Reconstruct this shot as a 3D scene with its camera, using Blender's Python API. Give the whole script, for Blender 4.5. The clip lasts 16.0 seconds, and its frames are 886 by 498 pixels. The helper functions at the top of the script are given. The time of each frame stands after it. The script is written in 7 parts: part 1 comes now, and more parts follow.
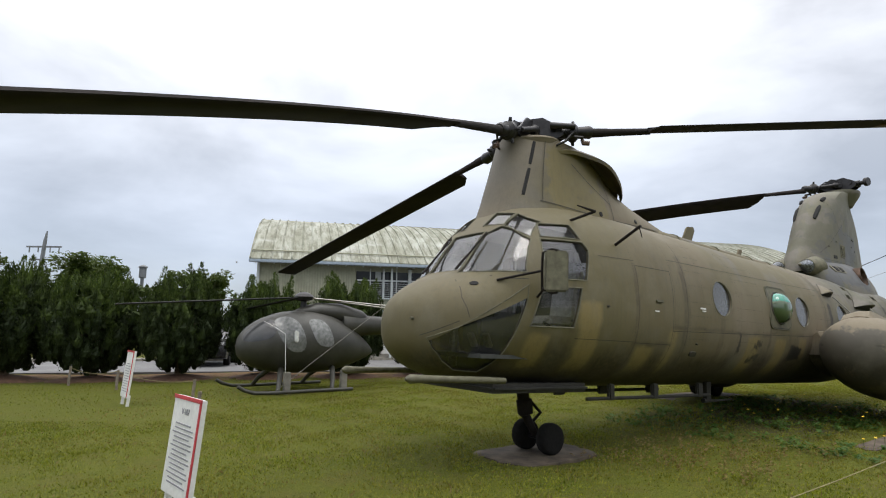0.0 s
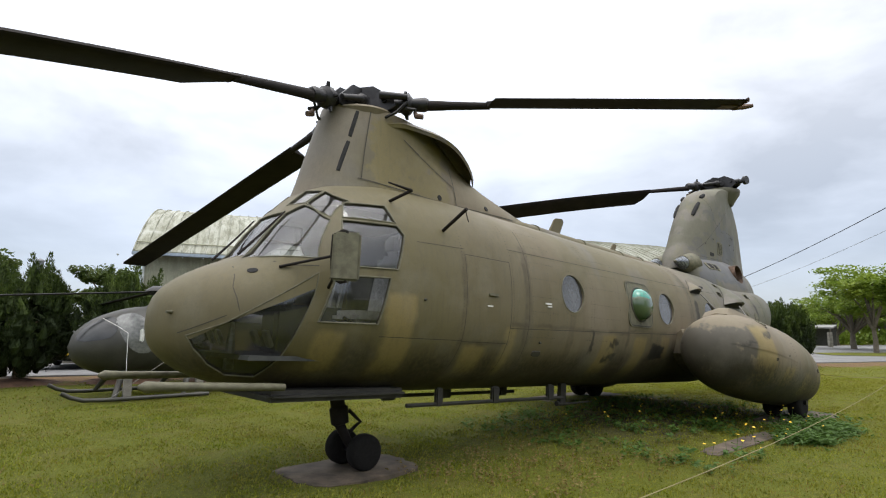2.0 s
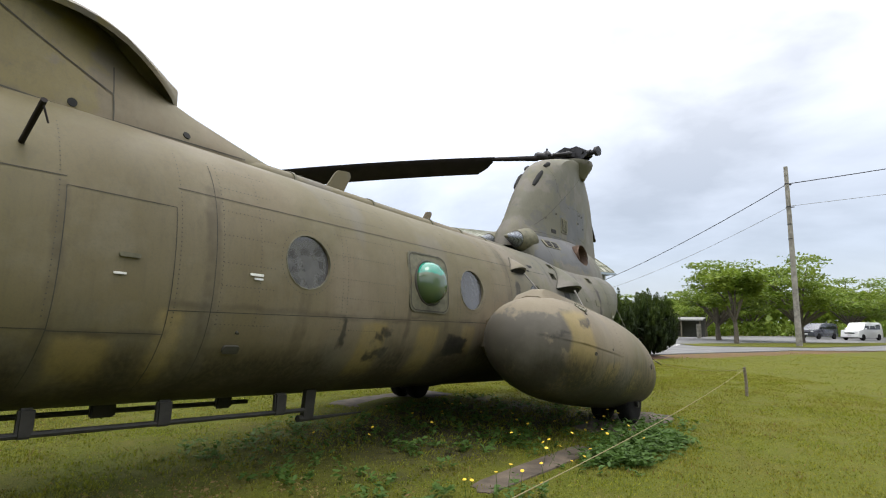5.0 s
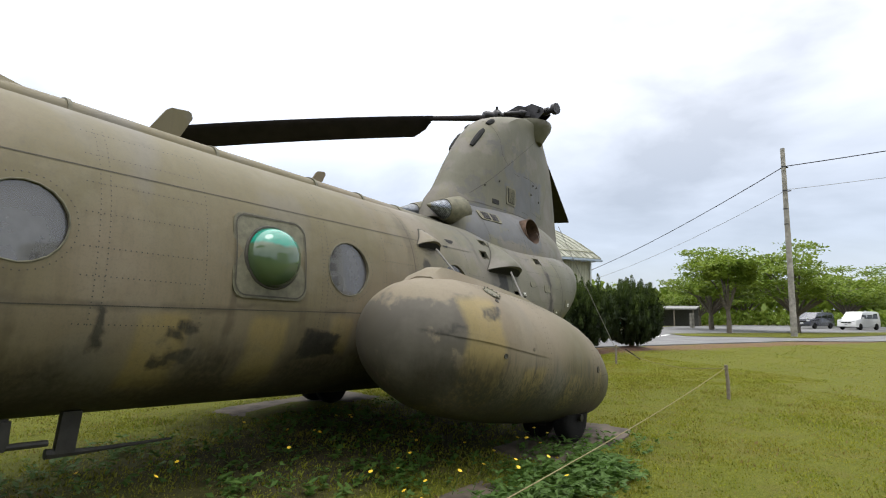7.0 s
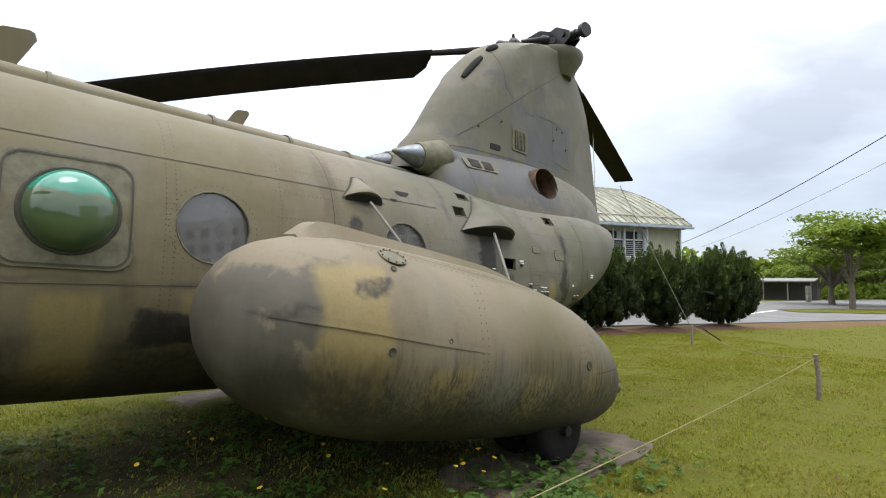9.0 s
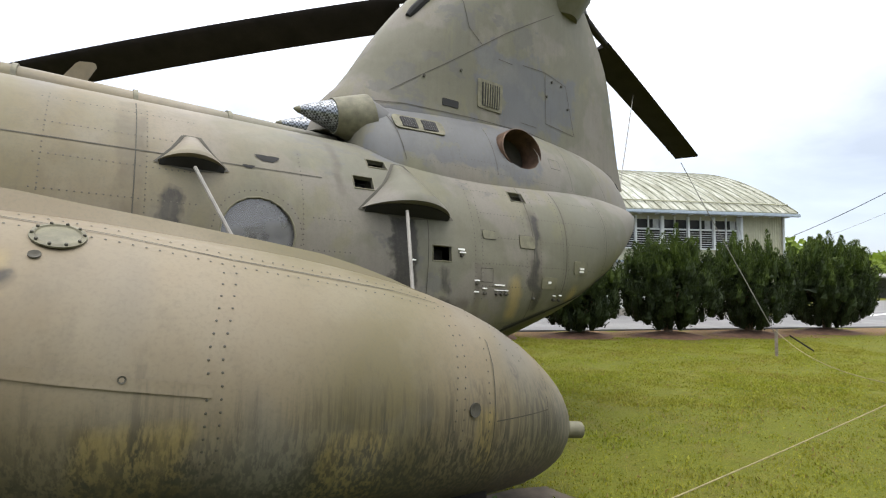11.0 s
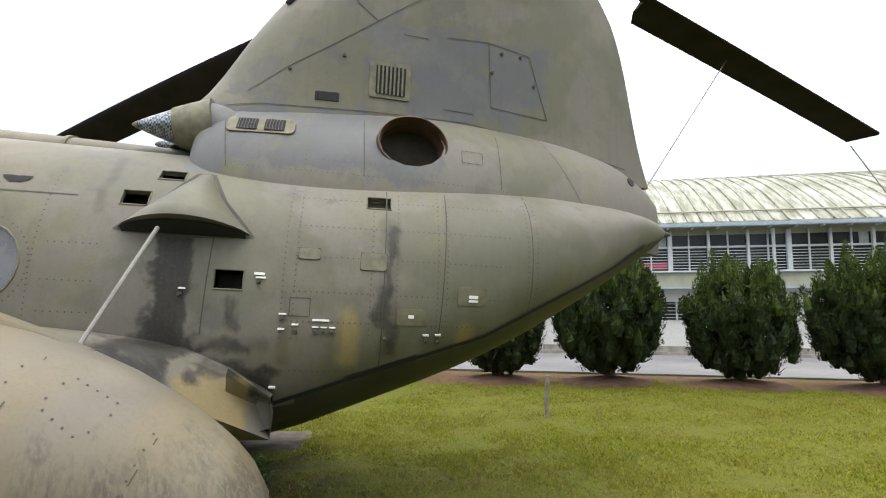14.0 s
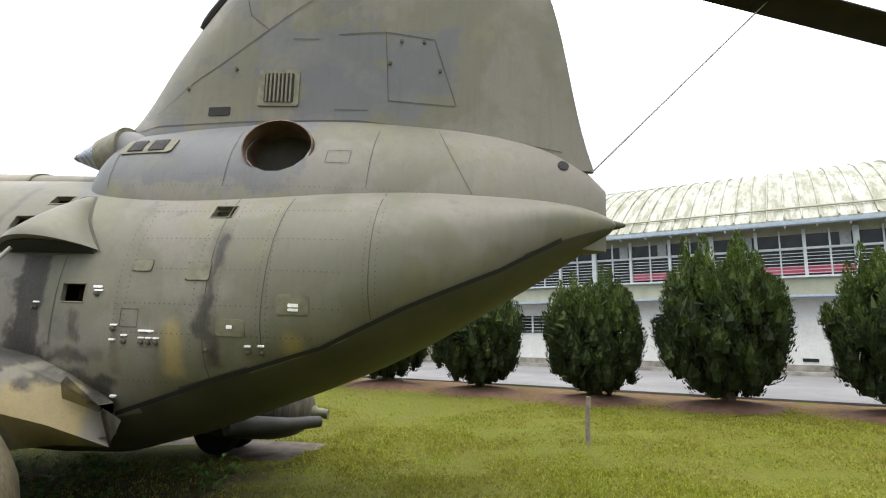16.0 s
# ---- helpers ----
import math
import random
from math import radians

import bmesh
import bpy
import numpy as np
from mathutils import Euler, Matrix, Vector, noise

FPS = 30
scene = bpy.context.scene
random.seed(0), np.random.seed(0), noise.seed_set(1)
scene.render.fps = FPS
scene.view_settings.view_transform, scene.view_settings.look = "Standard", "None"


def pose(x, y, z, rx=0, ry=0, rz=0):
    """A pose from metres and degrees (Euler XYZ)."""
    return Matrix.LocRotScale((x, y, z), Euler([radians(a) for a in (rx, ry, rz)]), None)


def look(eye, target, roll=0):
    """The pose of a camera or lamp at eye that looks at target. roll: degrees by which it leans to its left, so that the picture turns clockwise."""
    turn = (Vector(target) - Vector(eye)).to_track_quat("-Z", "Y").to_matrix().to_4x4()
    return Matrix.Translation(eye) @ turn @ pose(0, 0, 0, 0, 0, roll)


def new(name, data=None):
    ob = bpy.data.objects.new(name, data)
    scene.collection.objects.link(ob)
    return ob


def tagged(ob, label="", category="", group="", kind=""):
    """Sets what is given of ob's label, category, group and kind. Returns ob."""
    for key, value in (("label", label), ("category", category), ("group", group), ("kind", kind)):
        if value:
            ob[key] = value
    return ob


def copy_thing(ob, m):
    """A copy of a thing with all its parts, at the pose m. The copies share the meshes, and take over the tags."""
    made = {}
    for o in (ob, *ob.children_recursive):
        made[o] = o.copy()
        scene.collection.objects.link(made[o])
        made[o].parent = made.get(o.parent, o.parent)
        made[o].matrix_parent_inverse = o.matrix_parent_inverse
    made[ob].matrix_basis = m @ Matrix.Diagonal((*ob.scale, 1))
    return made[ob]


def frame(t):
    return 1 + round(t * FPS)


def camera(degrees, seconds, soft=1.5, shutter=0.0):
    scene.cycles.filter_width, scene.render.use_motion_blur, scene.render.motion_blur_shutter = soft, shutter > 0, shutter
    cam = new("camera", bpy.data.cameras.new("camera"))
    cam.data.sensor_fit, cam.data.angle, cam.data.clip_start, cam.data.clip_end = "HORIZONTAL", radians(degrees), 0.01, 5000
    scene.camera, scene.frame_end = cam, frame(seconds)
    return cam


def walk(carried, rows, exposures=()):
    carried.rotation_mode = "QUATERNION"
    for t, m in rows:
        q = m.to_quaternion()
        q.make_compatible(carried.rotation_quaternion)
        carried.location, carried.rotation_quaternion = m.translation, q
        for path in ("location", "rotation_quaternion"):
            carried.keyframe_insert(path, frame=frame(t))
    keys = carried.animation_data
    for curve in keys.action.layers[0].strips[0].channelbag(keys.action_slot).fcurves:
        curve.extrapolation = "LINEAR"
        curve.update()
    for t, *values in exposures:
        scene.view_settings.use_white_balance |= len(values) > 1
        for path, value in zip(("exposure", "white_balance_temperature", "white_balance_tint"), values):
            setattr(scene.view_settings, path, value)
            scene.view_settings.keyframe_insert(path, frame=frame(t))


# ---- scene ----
cam = camera(76.5, 16.0, soft=1.1)
METRES, EYE, TILT, LEAN, TURN = 16.36, 1.44, 0.0, 0.0, 0.0
ROWS = [
    (0.0, 0.0, 0.0, 0.0, -0.08, 8.14, -0.53),
    (0.5, 0.0226, 0.0081, -0.0006, -2.07, 8.36, -0.37),
    (1.0, 0.0466, 0.0198, -0.0018, -3.43, 8.45, -0.32),
    (1.5, 0.0672, 0.0374, -0.0007, -5.14, 8.26, -0.46),
    (2.0, 0.0869, 0.0512, -0.0008, -6.51, 8.14, -0.51),
    (2.5, 0.1074, 0.0682, -0.0016, -7.13, 7.92, -0.48),
    (3.0, 0.1264, 0.0867, -0.0021, -8.71, 7.95, -0.56),
    (3.5, 0.1502, 0.105, -0.0013, -10.36, 8.06, -0.55),
    (4.0, 0.1728, 0.1268, -0.0024, -12.54, 8.06, -0.61),
    (4.5, 0.1993, 0.1474, -0.0035, -14.68, 7.92, -0.67),
    (5.0, 0.2252, 0.167, -0.0038, -16.05, 7.45, -0.6),
    (7.5, 0.3536, 0.2738, -0.0021, -16.24, 5.75, -0.71),
    (8.0, 0.3814, 0.2928, -0.0021, -14.02, 4.88, -0.65),
    (10.5, 0.5022, 0.3941, -0.0011, 2.12, 2.89, -0.39),
    (11.0, 0.5288, 0.4175, -0.0014, 3.11, 3.19, -0.36),
    (11.5, 0.5588, 0.4361, -0.0014, 4.09, 3.89, -0.28),
    (12.0, 0.5845, 0.4546, -0.0014, 6.35, 4.93, -0.26),
    (12.5, 0.6092, 0.474, -0.002, 10.08, 5.56, -0.3),
    (13.0, 0.6346, 0.4935, -0.0018, 16.31, 5.83, -0.26),
    (13.5, 0.6564, 0.5143, -0.0007, 20.69, 6.07, -0.25),
    (14.0, 0.6751, 0.5295, -0.0004, 26.29, 6.39, -0.2),
    (14.5, 0.6925, 0.5521, -0.0, 33.42, 6.65, -0.18),
    (15.0, 0.7184, 0.5758, -0.0002, 40.39, 7.06, 0.08),
    (15.5, 0.7456, 0.6045, -0.0019, 44.04, 7.51, 0.22),
    (16.0, 0.7713, 0.6288, -0.0027, 45.76, 7.95, 0.15),
]
walk(cam, [(t, pose(0, 0, EYE, TILT, LEAN, TURN) @ pose(METRES * x, METRES * y, METRES * z, 90 + pitch, roll, yaw)) for t, x, y, z, yaw, pitch, roll in ROWS],
     exposures=[(0.0, -0.36), (2.5, -0.13), (4.0, -0.04), (5.0, -0.09), (8.0, -0.09), (10.5, 0.22), (11.3, 0.22), (12.5, 0.06), (14.0, 0.32), (15.0, 0.45), (16.0, 0.47)])

# ---- world and light: a bright overcast sky ----
SUN_ELEVATION, SUN_AZIMUTH = radians(76), radians(150)
world = bpy.data.worlds.new("overcast_sky")
scene.world = world
world.use_nodes = True
wn, wl = world.node_tree.nodes, world.node_tree.links
wn.clear()


def wnode(kind, **values):
    n = wn.new(kind)
    for key, value in values.items():
        n.inputs[key].default_value = value
    return n


w_out, w_bg, w_add = wn.new("ShaderNodeOutputWorld"), wn.new("ShaderNodeBackground"), wn.new("ShaderNodeAddShader")
w_sky, w_skybg = wn.new("ShaderNodeTexSky"), wn.new("ShaderNodeBackground")
w_sky.sky_type, w_sky.sun_disc = "NISHITA", False
w_sky.sun_elevation, w_sky.sun_rotation = SUN_ELEVATION, SUN_AZIMUTH
w_skybg.inputs["Strength"].default_value = 0.05
wl.new(w_sky.outputs[0], w_skybg.inputs["Color"])
w_co = wn.new("ShaderNodeTexCoord")
w_sep = wn.new("ShaderNodeSeparateXYZ")
wl.new(w_co.outputs["Generated"], w_sep.inputs[0])
w_map = wn.new("ShaderNodeMapping")
w_map.inputs["Scale"].default_value = (1.0, 1.0, 2.6)
wl.new(w_co.outputs["Generated"], w_map.inputs["Vector"])
w_noise = wnode("ShaderNodeTexNoise", Scale=2.3, Detail=6.0, Roughness=0.52, Distortion=0.35)
wl.new(w_map.outputs[0], w_noise.inputs["Vector"])
w_ramp = wn.new("ShaderNodeValToRGB")            # luminance from the horizon up to the zenith
w_ramp.color_ramp.elements[0].position, w_ramp.color_ramp.elements[0].color = 0.0, (0.40, 0.44, 0.52, 1)
w_ramp.color_ramp.elements[1].position, w_ramp.color_ramp.elements[1].color = 1.0, (3.2, 3.15, 3.1, 1)
for place, colour in ((0.12, (0.52, 0.56, 0.66, 1)), (0.27, (0.80, 0.83, 0.90, 1)), (0.42, (1.15, 1.16, 1.2, 1))):
    e = w_ramp.color_ramp.elements.new(place)
    e.color = colour
wl.new(w_sep.outputs["Z"], w_ramp.inputs[0])
w_cr = wn.new("ShaderNodeMapRange")
for key, value in (("From Min", 0.3), ("From Max", 0.72), ("To Min", 0.66), ("To Max", 1.34)):
    w_cr.inputs[key].default_value = value
wl.new(w_noise.outputs["Fac"], w_cr.inputs["Value"])
w_mul = wn.new("ShaderNodeVectorMath")
w_mul.operation = "MULTIPLY"
wl.new(w_ramp.outputs["Color"], w_mul.inputs[0])
wl.new(w_cr.outputs[0], w_mul.inputs[1])
wl.new(w_mul.outputs[0], w_bg.inputs["Color"])
w_bg.inputs["Strength"].default_value = 1.12
wl.new(w_bg.outputs[0], w_add.inputs[0])
wl.new(w_skybg.outputs[0], w_add.inputs[1])
wl.new(w_add.outputs[0], w_out.inputs["Surface"])

sun_lamp = new("sun", bpy.data.lights.new("sun", "SUN"))
sun_lamp.data.energy, sun_lamp.data.angle, sun_lamp.data.color = 1.0, radians(25), (1.0, 0.97, 0.92)
sun_lamp.matrix_world = look((0, 0, 60), Vector((0, 0, 60)) - Vector((math.sin(SUN_AZIMUTH) * math.cos(SUN_ELEVATION), math.cos(SUN_AZIMUTH) * math.cos(SUN_ELEVATION), math.sin(SUN_ELEVATION))))


# ---- materials ----
class Mat:
    """A node material with a Principled shader and small helpers."""

    def __init__(self, name, rough=0.6, metal=0.0, spec=0.5):
        self.m = bpy.data.materials.new(name)
        self.m.use_nodes = True
        self.n, self.l = self.m.node_tree.nodes, self.m.node_tree.links
        self.p = self.n["Principled BSDF"]
        self.p.inputs["Roughness"].default_value = rough
        self.p.inputs["Metallic"].default_value = metal
        self.p.inputs["Specular IOR Level"].default_value = spec
        self.co = self.n.new("ShaderNodeTexCoord")
        self.x = None

    def noise(self, scale, detail=4.0, rough=0.55, stretch=(1, 1, 1), distort=0.0):
        n, m = self.n.new("ShaderNodeTexNoise"), self.n.new("ShaderNodeMapping")
        m.inputs["Scale"].default_value = stretch
        self.l.new(self.co.outputs["Object"], m.inputs["Vector"])
        self.l.new(m.outputs[0], n.inputs["Vector"])
        n.inputs["Scale"].default_value, n.inputs["Detail"].default_value = scale, detail
        n.inputs["Roughness"].default_value, n.inputs["Distortion"].default_value = rough, distort
        return n.outputs["Fac"]

    def ramp(self, fac, lo, hi, a=0.0, b=1.0):
        r = self.n.new("ShaderNodeMapRange")
        for key, value in (("From Min", lo), ("From Max", hi), ("To Min", a), ("To Max", b)):
            r.inputs[key].default_value = value
        self.l.new(fac, r.inputs["Value"])
        return r.outputs[0]

    def mix(self, fac, a, b, mode="MIX"):
        x = self.n.new("ShaderNodeMix")
        x.data_type, x.blend_type = "RGBA", mode
        for sock, val in ((x.inputs[0], fac), (x.inputs[6], a), (x.inputs[7], b)):
            if isinstance(val, (tuple, list)):
                sock.default_value = (*val, 1)
            elif isinstance(val, (int, float)):
                sock.default_value = val
            else:
                self.l.new(val, sock)
        return x.outputs[2]

    def math(self, op, a, b=None):
        x = self.n.new("ShaderNodeMath")
        x.operation = op
        for sock, val in zip(x.inputs, (a, b)):
            if val is None:
                continue
            if isinstance(val, (int, float)):
                sock.default_value = val
            else:
                self.l.new(val, sock)
        return x.outputs[0]

    def axis(self, which):
        if self.x is None:
            self.x = self.n.new("ShaderNodeSeparateXYZ")
            self.l.new(self.co.outputs["Object"], self.x.inputs[0])
        return self.x.outputs[which]

    def rnd(self, island=False):
        if island:
            return self.n.new("ShaderNodeNewGeometry").outputs["Random Per Island"]
        return self.n.new("ShaderNodeObjectInfo").outputs["Random"]

    def colour(self, c):
        if isinstance(c, (tuple, list)):
            self.p.inputs["Base Color"].default_value = (*c, 1)
        else:
            self.l.new(c, self.p.inputs["Base Color"])
        return self

    def bump(self, fac, strength=0.3, distance=0.01):
        b = self.n.new("ShaderNodeBump")
        b.inputs["Strength"].default_value, b.inputs["Distance"].default_value = strength, distance
        self.l.new(fac, b.inputs["Height"])
        self.l.new(b.outputs[0], self.p.inputs["Normal"])
        return self

    def rough(self, fac):
        self.l.new(fac, self.p.inputs["Roughness"])
        return self

    def box(self, ua, ub, wa, wb, soft=0.04, wobble=None):
        """A soft-edged patch mask between two stations and two heights."""
        def edge(v, lo, hi):
            a = self.ramp(v, lo - soft, lo + soft)
            b = self.ramp(v, hi - soft, hi + soft, 1.0, 0.0)
            return self.math("MULTIPLY", a, b)
        u, w = self.axis(0), self.axis(2)
        if wobble is not None:
            u, w = self.math("ADD", u, wobble), self.math("ADD", w, wobble)
        return self.math("MULTIPLY", edge(u, ua, ub), edge(w, wa, wb))


def plain(name, c, rough=0.6, metal=0.0, vary=0.25, scale=9.0, bump=0.15, spec=0.5):
    m = Mat(name, rough, metal, spec)
    f = m.noise(scale, 6)
    g = m.noise(scale * 9, 3)
    dark = tuple(x * (1 - vary) for x in c)
    lite = tuple(min(1, x * (1 + vary)) for x in c)
    col = m.mix(m.ramp(f, 0.3, 0.7), dark, lite)
    col = m.mix(m.ramp(g, 0.35, 0.65, 0, 0.25), col, tuple(x * 0.6 for x in c))
    m.colour(col).bump(g, bump, 0.004)
    return m.m


OLIVE, TAN, GREY, OCHRE, DARK = (0.118, 0.100, 0.051), (0.178, 0.146, 0.098), (0.120, 0.111, 0.095), (0.235, 0.180, 0.070), (0.022, 0.020, 0.017)


def camo(name, patches=(), stains=(), greys=(), grime_shade=(), streak=0.32, low=None, aft=False, runs=None, lines=(), grey=(0.088, 0.091, 0.098)):
    """Faded, rain-streaked camouflage paint; patches, greys and stains are (u0, u1, w0, w1)."""
    m = Mat(name, 0.6, 0.0, 0.35)
    wob = m.ramp(m.noise(5.0, 4), 0.25, 0.75, -0.03, 0.03)
    big = m.noise(0.55, 2, 0.4, (1, 0.6, 0.9), 0.5)
    col = m.mix(m.ramp(big, 0.42, 0.58), OLIVE, TAN)
    band = m.noise(1.0, 3, 0.5, (1.5, 0.2, 0.16), 0.2)
    col = m.mix(m.ramp(band, 0.5, 0.62, 0, 0.45), col, (0.128, 0.098, 0.056))
    g = m.noise(0.8, 2, 0.4, (1.3, 0.5, 0.8), 0.3)
    col = m.mix(m.ramp(g, 0.55, 0.64, 0, 0.75), col, GREY)
    if aft:
        col = m.mix(m.ramp(m.math("ADD", m.axis(0), m.math("MULTIPLY", wob, 10.0)), 1.2, 3.2, 0.65, 0.0), col, (0.122, 0.103, 0.047))
        back = m.ramp(m.math("ADD", m.axis(0), m.math("MULTIPLY", wob, 14.0)), 5.6, 7.2, 0.0, 0.85)
        hide = m.mix(m.ramp(m.noise(1.3, 4, 0.55), 0.47, 0.53), (0.101, 0.100, 0.072), (0.134, 0.124, 0.106))
        hide = m.mix(m.ramp(m.noise(1.9, 4, 0.6, (1, 1, 0.6), 0.3), 0.58, 0.62, 0, 0.4), hide, (0.130, 0.124, 0.062))
        hide = m.mix(m.ramp(m.noise(1.5, 5, 0.65, (0.8, 1, 1.1)), 0.60, 0.63, 0, 0.75), hide, (0.078, 0.080, 0.078))
        col = m.mix(back, col, hide)
    for b in greys:
        ragged = m.math("MULTIPLY", m.box(*b, 0.04, m.math("MULTIPLY", wob, 5.0)), m.ramp(m.noise(2.6, 5, 0.65), 0.36, 0.42, 0.15, 0.9))
        col = m.mix(ragged, col, grey)
    for b in patches:
        col = m.mix(m.math("MULTIPLY", m.box(*b, 0.03, wob), 0.8), col, OCHRE)
    blotch = m.noise(3.2, 4, 0.6)
    vert = m.noise(16, 5, 0.6, (1.6, 1.6, 0.12))
    drip = m.ramp(vert, 0.48, 0.74, 0, streak * 0.6)
    if low is not None:
        drip = m.math("MULTIPLY", drip, m.ramp(m.math("ADD", m.axis(2), wob), low - 0.35, low + 0.15, 1.0, 0.12))
    col = m.mix(drip, col, (0.06, 0.054, 0.042))
    # dark boxes low on the skin: grime, with underside shade painted in
    for b in grime_shade:
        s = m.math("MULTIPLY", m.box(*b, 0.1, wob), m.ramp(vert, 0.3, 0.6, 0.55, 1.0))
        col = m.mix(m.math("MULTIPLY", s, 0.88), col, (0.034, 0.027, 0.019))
    for b in lines:
        s = m.math("MULTIPLY", m.box(*b, 0.016, m.math("MULTIPLY", wob, 0.8)), m.ramp(blotch, 0.38, 0.62, 0.08, 0.5))
        col = m.mix(s, col, (0.045, 0.036, 0.025))
    for b in stains:
        s = m.math("MULTIPLY", m.box(*b, 0.018, m.math("MULTIPLY", wob, 2.0)), m.ramp(vert, 0.3, 0.5, 0.7, 1.0))
        col = m.mix(m.math("MULTIPLY", s, 0.9), col, DARK)
    if runs is not None:
        thin = m.noise(3.0, 4, 0.65, (17, 17, 0.5))
        wet = m.ramp(m.math("ADD", m.axis(2), m.ramp(m.noise(2.0, 4, 0.6, (6, 6, 0.1)), 0.25, 0.75, -0.2, 0.2)), runs[0], runs[1], 1.0, 0.0)
        col = m.mix(m.math("MULTIPLY", wet, m.ramp(thin, 0.42, 0.56, 0.15, 0.95)), col, (0.040, 0.037, 0.030))
    fade = m.noise(2.2, 5, 0.6)
    col = m.mix(m.ramp(fade, 0.5, 0.8, 0, 0.3), col, (0.26, 0.245, 0.2))
    blot = m.noise(7.5, 7, 0.72, (1, 1, 0.7))
    col = m.mix(m.ramp(blot, 0.55, 0.72, 0, 0.26), col, (0.07, 0.062, 0.045))
    fine = m.noise(70, 3)
    col = m.mix(m.ramp(fine, 0.48, 0.7, 0, 0.22), col, (0.08, 0.075, 0.055))
    m.colour(col).bump(m.noise(3.0, 2, 0.4), 0.16, 0.02)
    m.rough(m.ramp(fade, 0.3, 0.7, 0.5, 0.72))
    return m.m


M_BODY = camo("camouflage_paint",
              patches=[(-1.02, -0.76, 1.0, 1.36), (-0.36, -0.02, 1.0, 1.75), (0.72, 1.05, 0.98, 1.3), (1.32, 1.5, 0.98, 1.5), (3.3, 3.65, 0.98, 1.5), (4.15, 4.5, 0.95, 1.5), (4.95, 5.2, 1.2, 1.55), (7.3, 7.6, 1.0, 1.52), (7.95, 8.3, 1.0, 1.42), (8.8, 8.92, 1.45, 1.8), (9.55, 9.66, 1.5, 1.75)],
              stains=[(3.02, 3.1, 1.25, 1.55), (3.46, 3.62, 1.3, 1.38), (3.56, 3.74, 1.38, 1.46), (3.46, 3.74, 1.17, 1.24), (4.64, 5.06, 1.2, 1.4), (4.7, 5.08, 1.2, 1.38), (7.70, 7.92, 1.36, 2.22), (7.70, 7.9, 1.4, 2.22), (7.62, 8.0, 1.56, 1.63), (8.0, 8.4, 1.38, 1.46), (8.3, 8.44, 1.26, 1.42), (9.07, 9.13, 1.5, 2.35), (8.12, 8.2, 1.62, 1.85), (9.02, 9.12, 1.7, 1.95), (7.5, 8.3, 1.52, 1.58), (6.2, 6.3, 1.7, 2.2)],
              # first box paints the belly's shade end to end; others mix in grime
              grime_shade=[(-1.5, 8.2, 0.5, 1.03), (-0.74, -0.4, 0.7, 1.28), (0.02, 0.68, 0.7, 1.22), (1.06, 1.32, 0.7, 1.25), (1.55, 3.0, 0.7, 1.2), (3.66, 4.14, 0.7, 1.28), (4.52, 5.3, 0.7, 1.22), (5.3, 7.2, 0.7, 1.4), (-2.0, -1.2, 0.7, 1.15)],
              greys=[(8.9, 10.4, 3.55, 4.1), (9.2, 10.1, 3.3, 3.8), (7.7, 9.4, 2.72, 3.3)],
              lines=[(1.62, 1.75, 0.9, 2.5), (1.38, 4.0, 1.525, 1.575), (0.6, 1.4, 1.30, 1.345), (4.0, 5.1, 1.575, 1.615), (2.5, 2.62, 1.0, 1.72), (0.6, 0.68, 0.9, 2.3), (5.3, 5.4, 1.2, 1.7), (5.3, 6.0, 1.58, 1.62), (4.58, 4.66, 1.1, 1.75), (3.93, 4.0, 1.1, 1.75), (7.3, 7.36, 2.3, 2.75), (8.44, 8.5, 1.45, 1.9), (9.02, 9.16, 1.5, 2.4), (7.2, 8.4, 1.54, 1.6), (-0.5, -0.42, 1.0, 2.6), (5.95, 6.1, 1.75, 2.8)], aft=True)
M_PYLON = camo("pylon_paint", greys=[(-0.2, 0.95, 2.95, 3.75)], streak=0.3, grey=(0.158, 0.130, 0.052))
# the pod's lower boxes paint grime and its underside shade together
M_POD = camo("tank_paint", patches=[(5.22, 5.6, 0.7, 1.72), (5.85, 6.2, 0.7, 1.15), (6.7, 7.0, 0.7, 1.05), (7.5, 7.62, 0.8, 1.1)], stains=[(5.42, 5.62, 1.6, 1.645), (4.92, 5.2, 1.45, 1.475)], greys=[(4.6, 5.32, 0.5, 1.72)], grime_shade=[(4.6, 5.6, 0.4, 1.2), (5.5, 6.4, 0.4, 0.95), (6.3, 8.4, 0.2, 0.72)], streak=0.9, low=0.95, runs=(0.92, 1.28), grey=(0.070, 0.064, 0.052))
M_FRAME = plain("window_frame_olive", (0.115, 0.108, 0.068), 0.65, vary=0.35, scale=14)
M_SEAM = plain("panel_gap", (0.05, 0.046, 0.034), 0.8)
M_RAMP = plain("ramp_dark_skin", (0.036, 0.034, 0.026), 0.55, vary=0.45, scale=2.5)
M_PAD = plain("mossy_dark_concrete", (0.085, 0.066, 0.047), 0.9, vary=0.7, scale=4, bump=0.6)
M_RIVET = plain("rivet_heads", (0.055, 0.05, 0.036), 0.6)
M_BLACK = plain("rotor_black", (0.018, 0.0145, 0.0135), 0.75, vary=0.4, scale=3.0, bump=0.2, spec=0.2)
M_METAL = plain("hub_metal", (0.028, 0.027, 0.028), 0.42, 0.5, vary=0.5, scale=12)
M_CHROME = plain("worn_steel", (0.34, 0.33, 0.31), 0.35, 0.8, vary=0.3, scale=30)
M_RUBBER = plain("tyre_rubber", (0.010, 0.0095, 0.009), 0.9, vary=0.35, scale=25, spec=0.2)
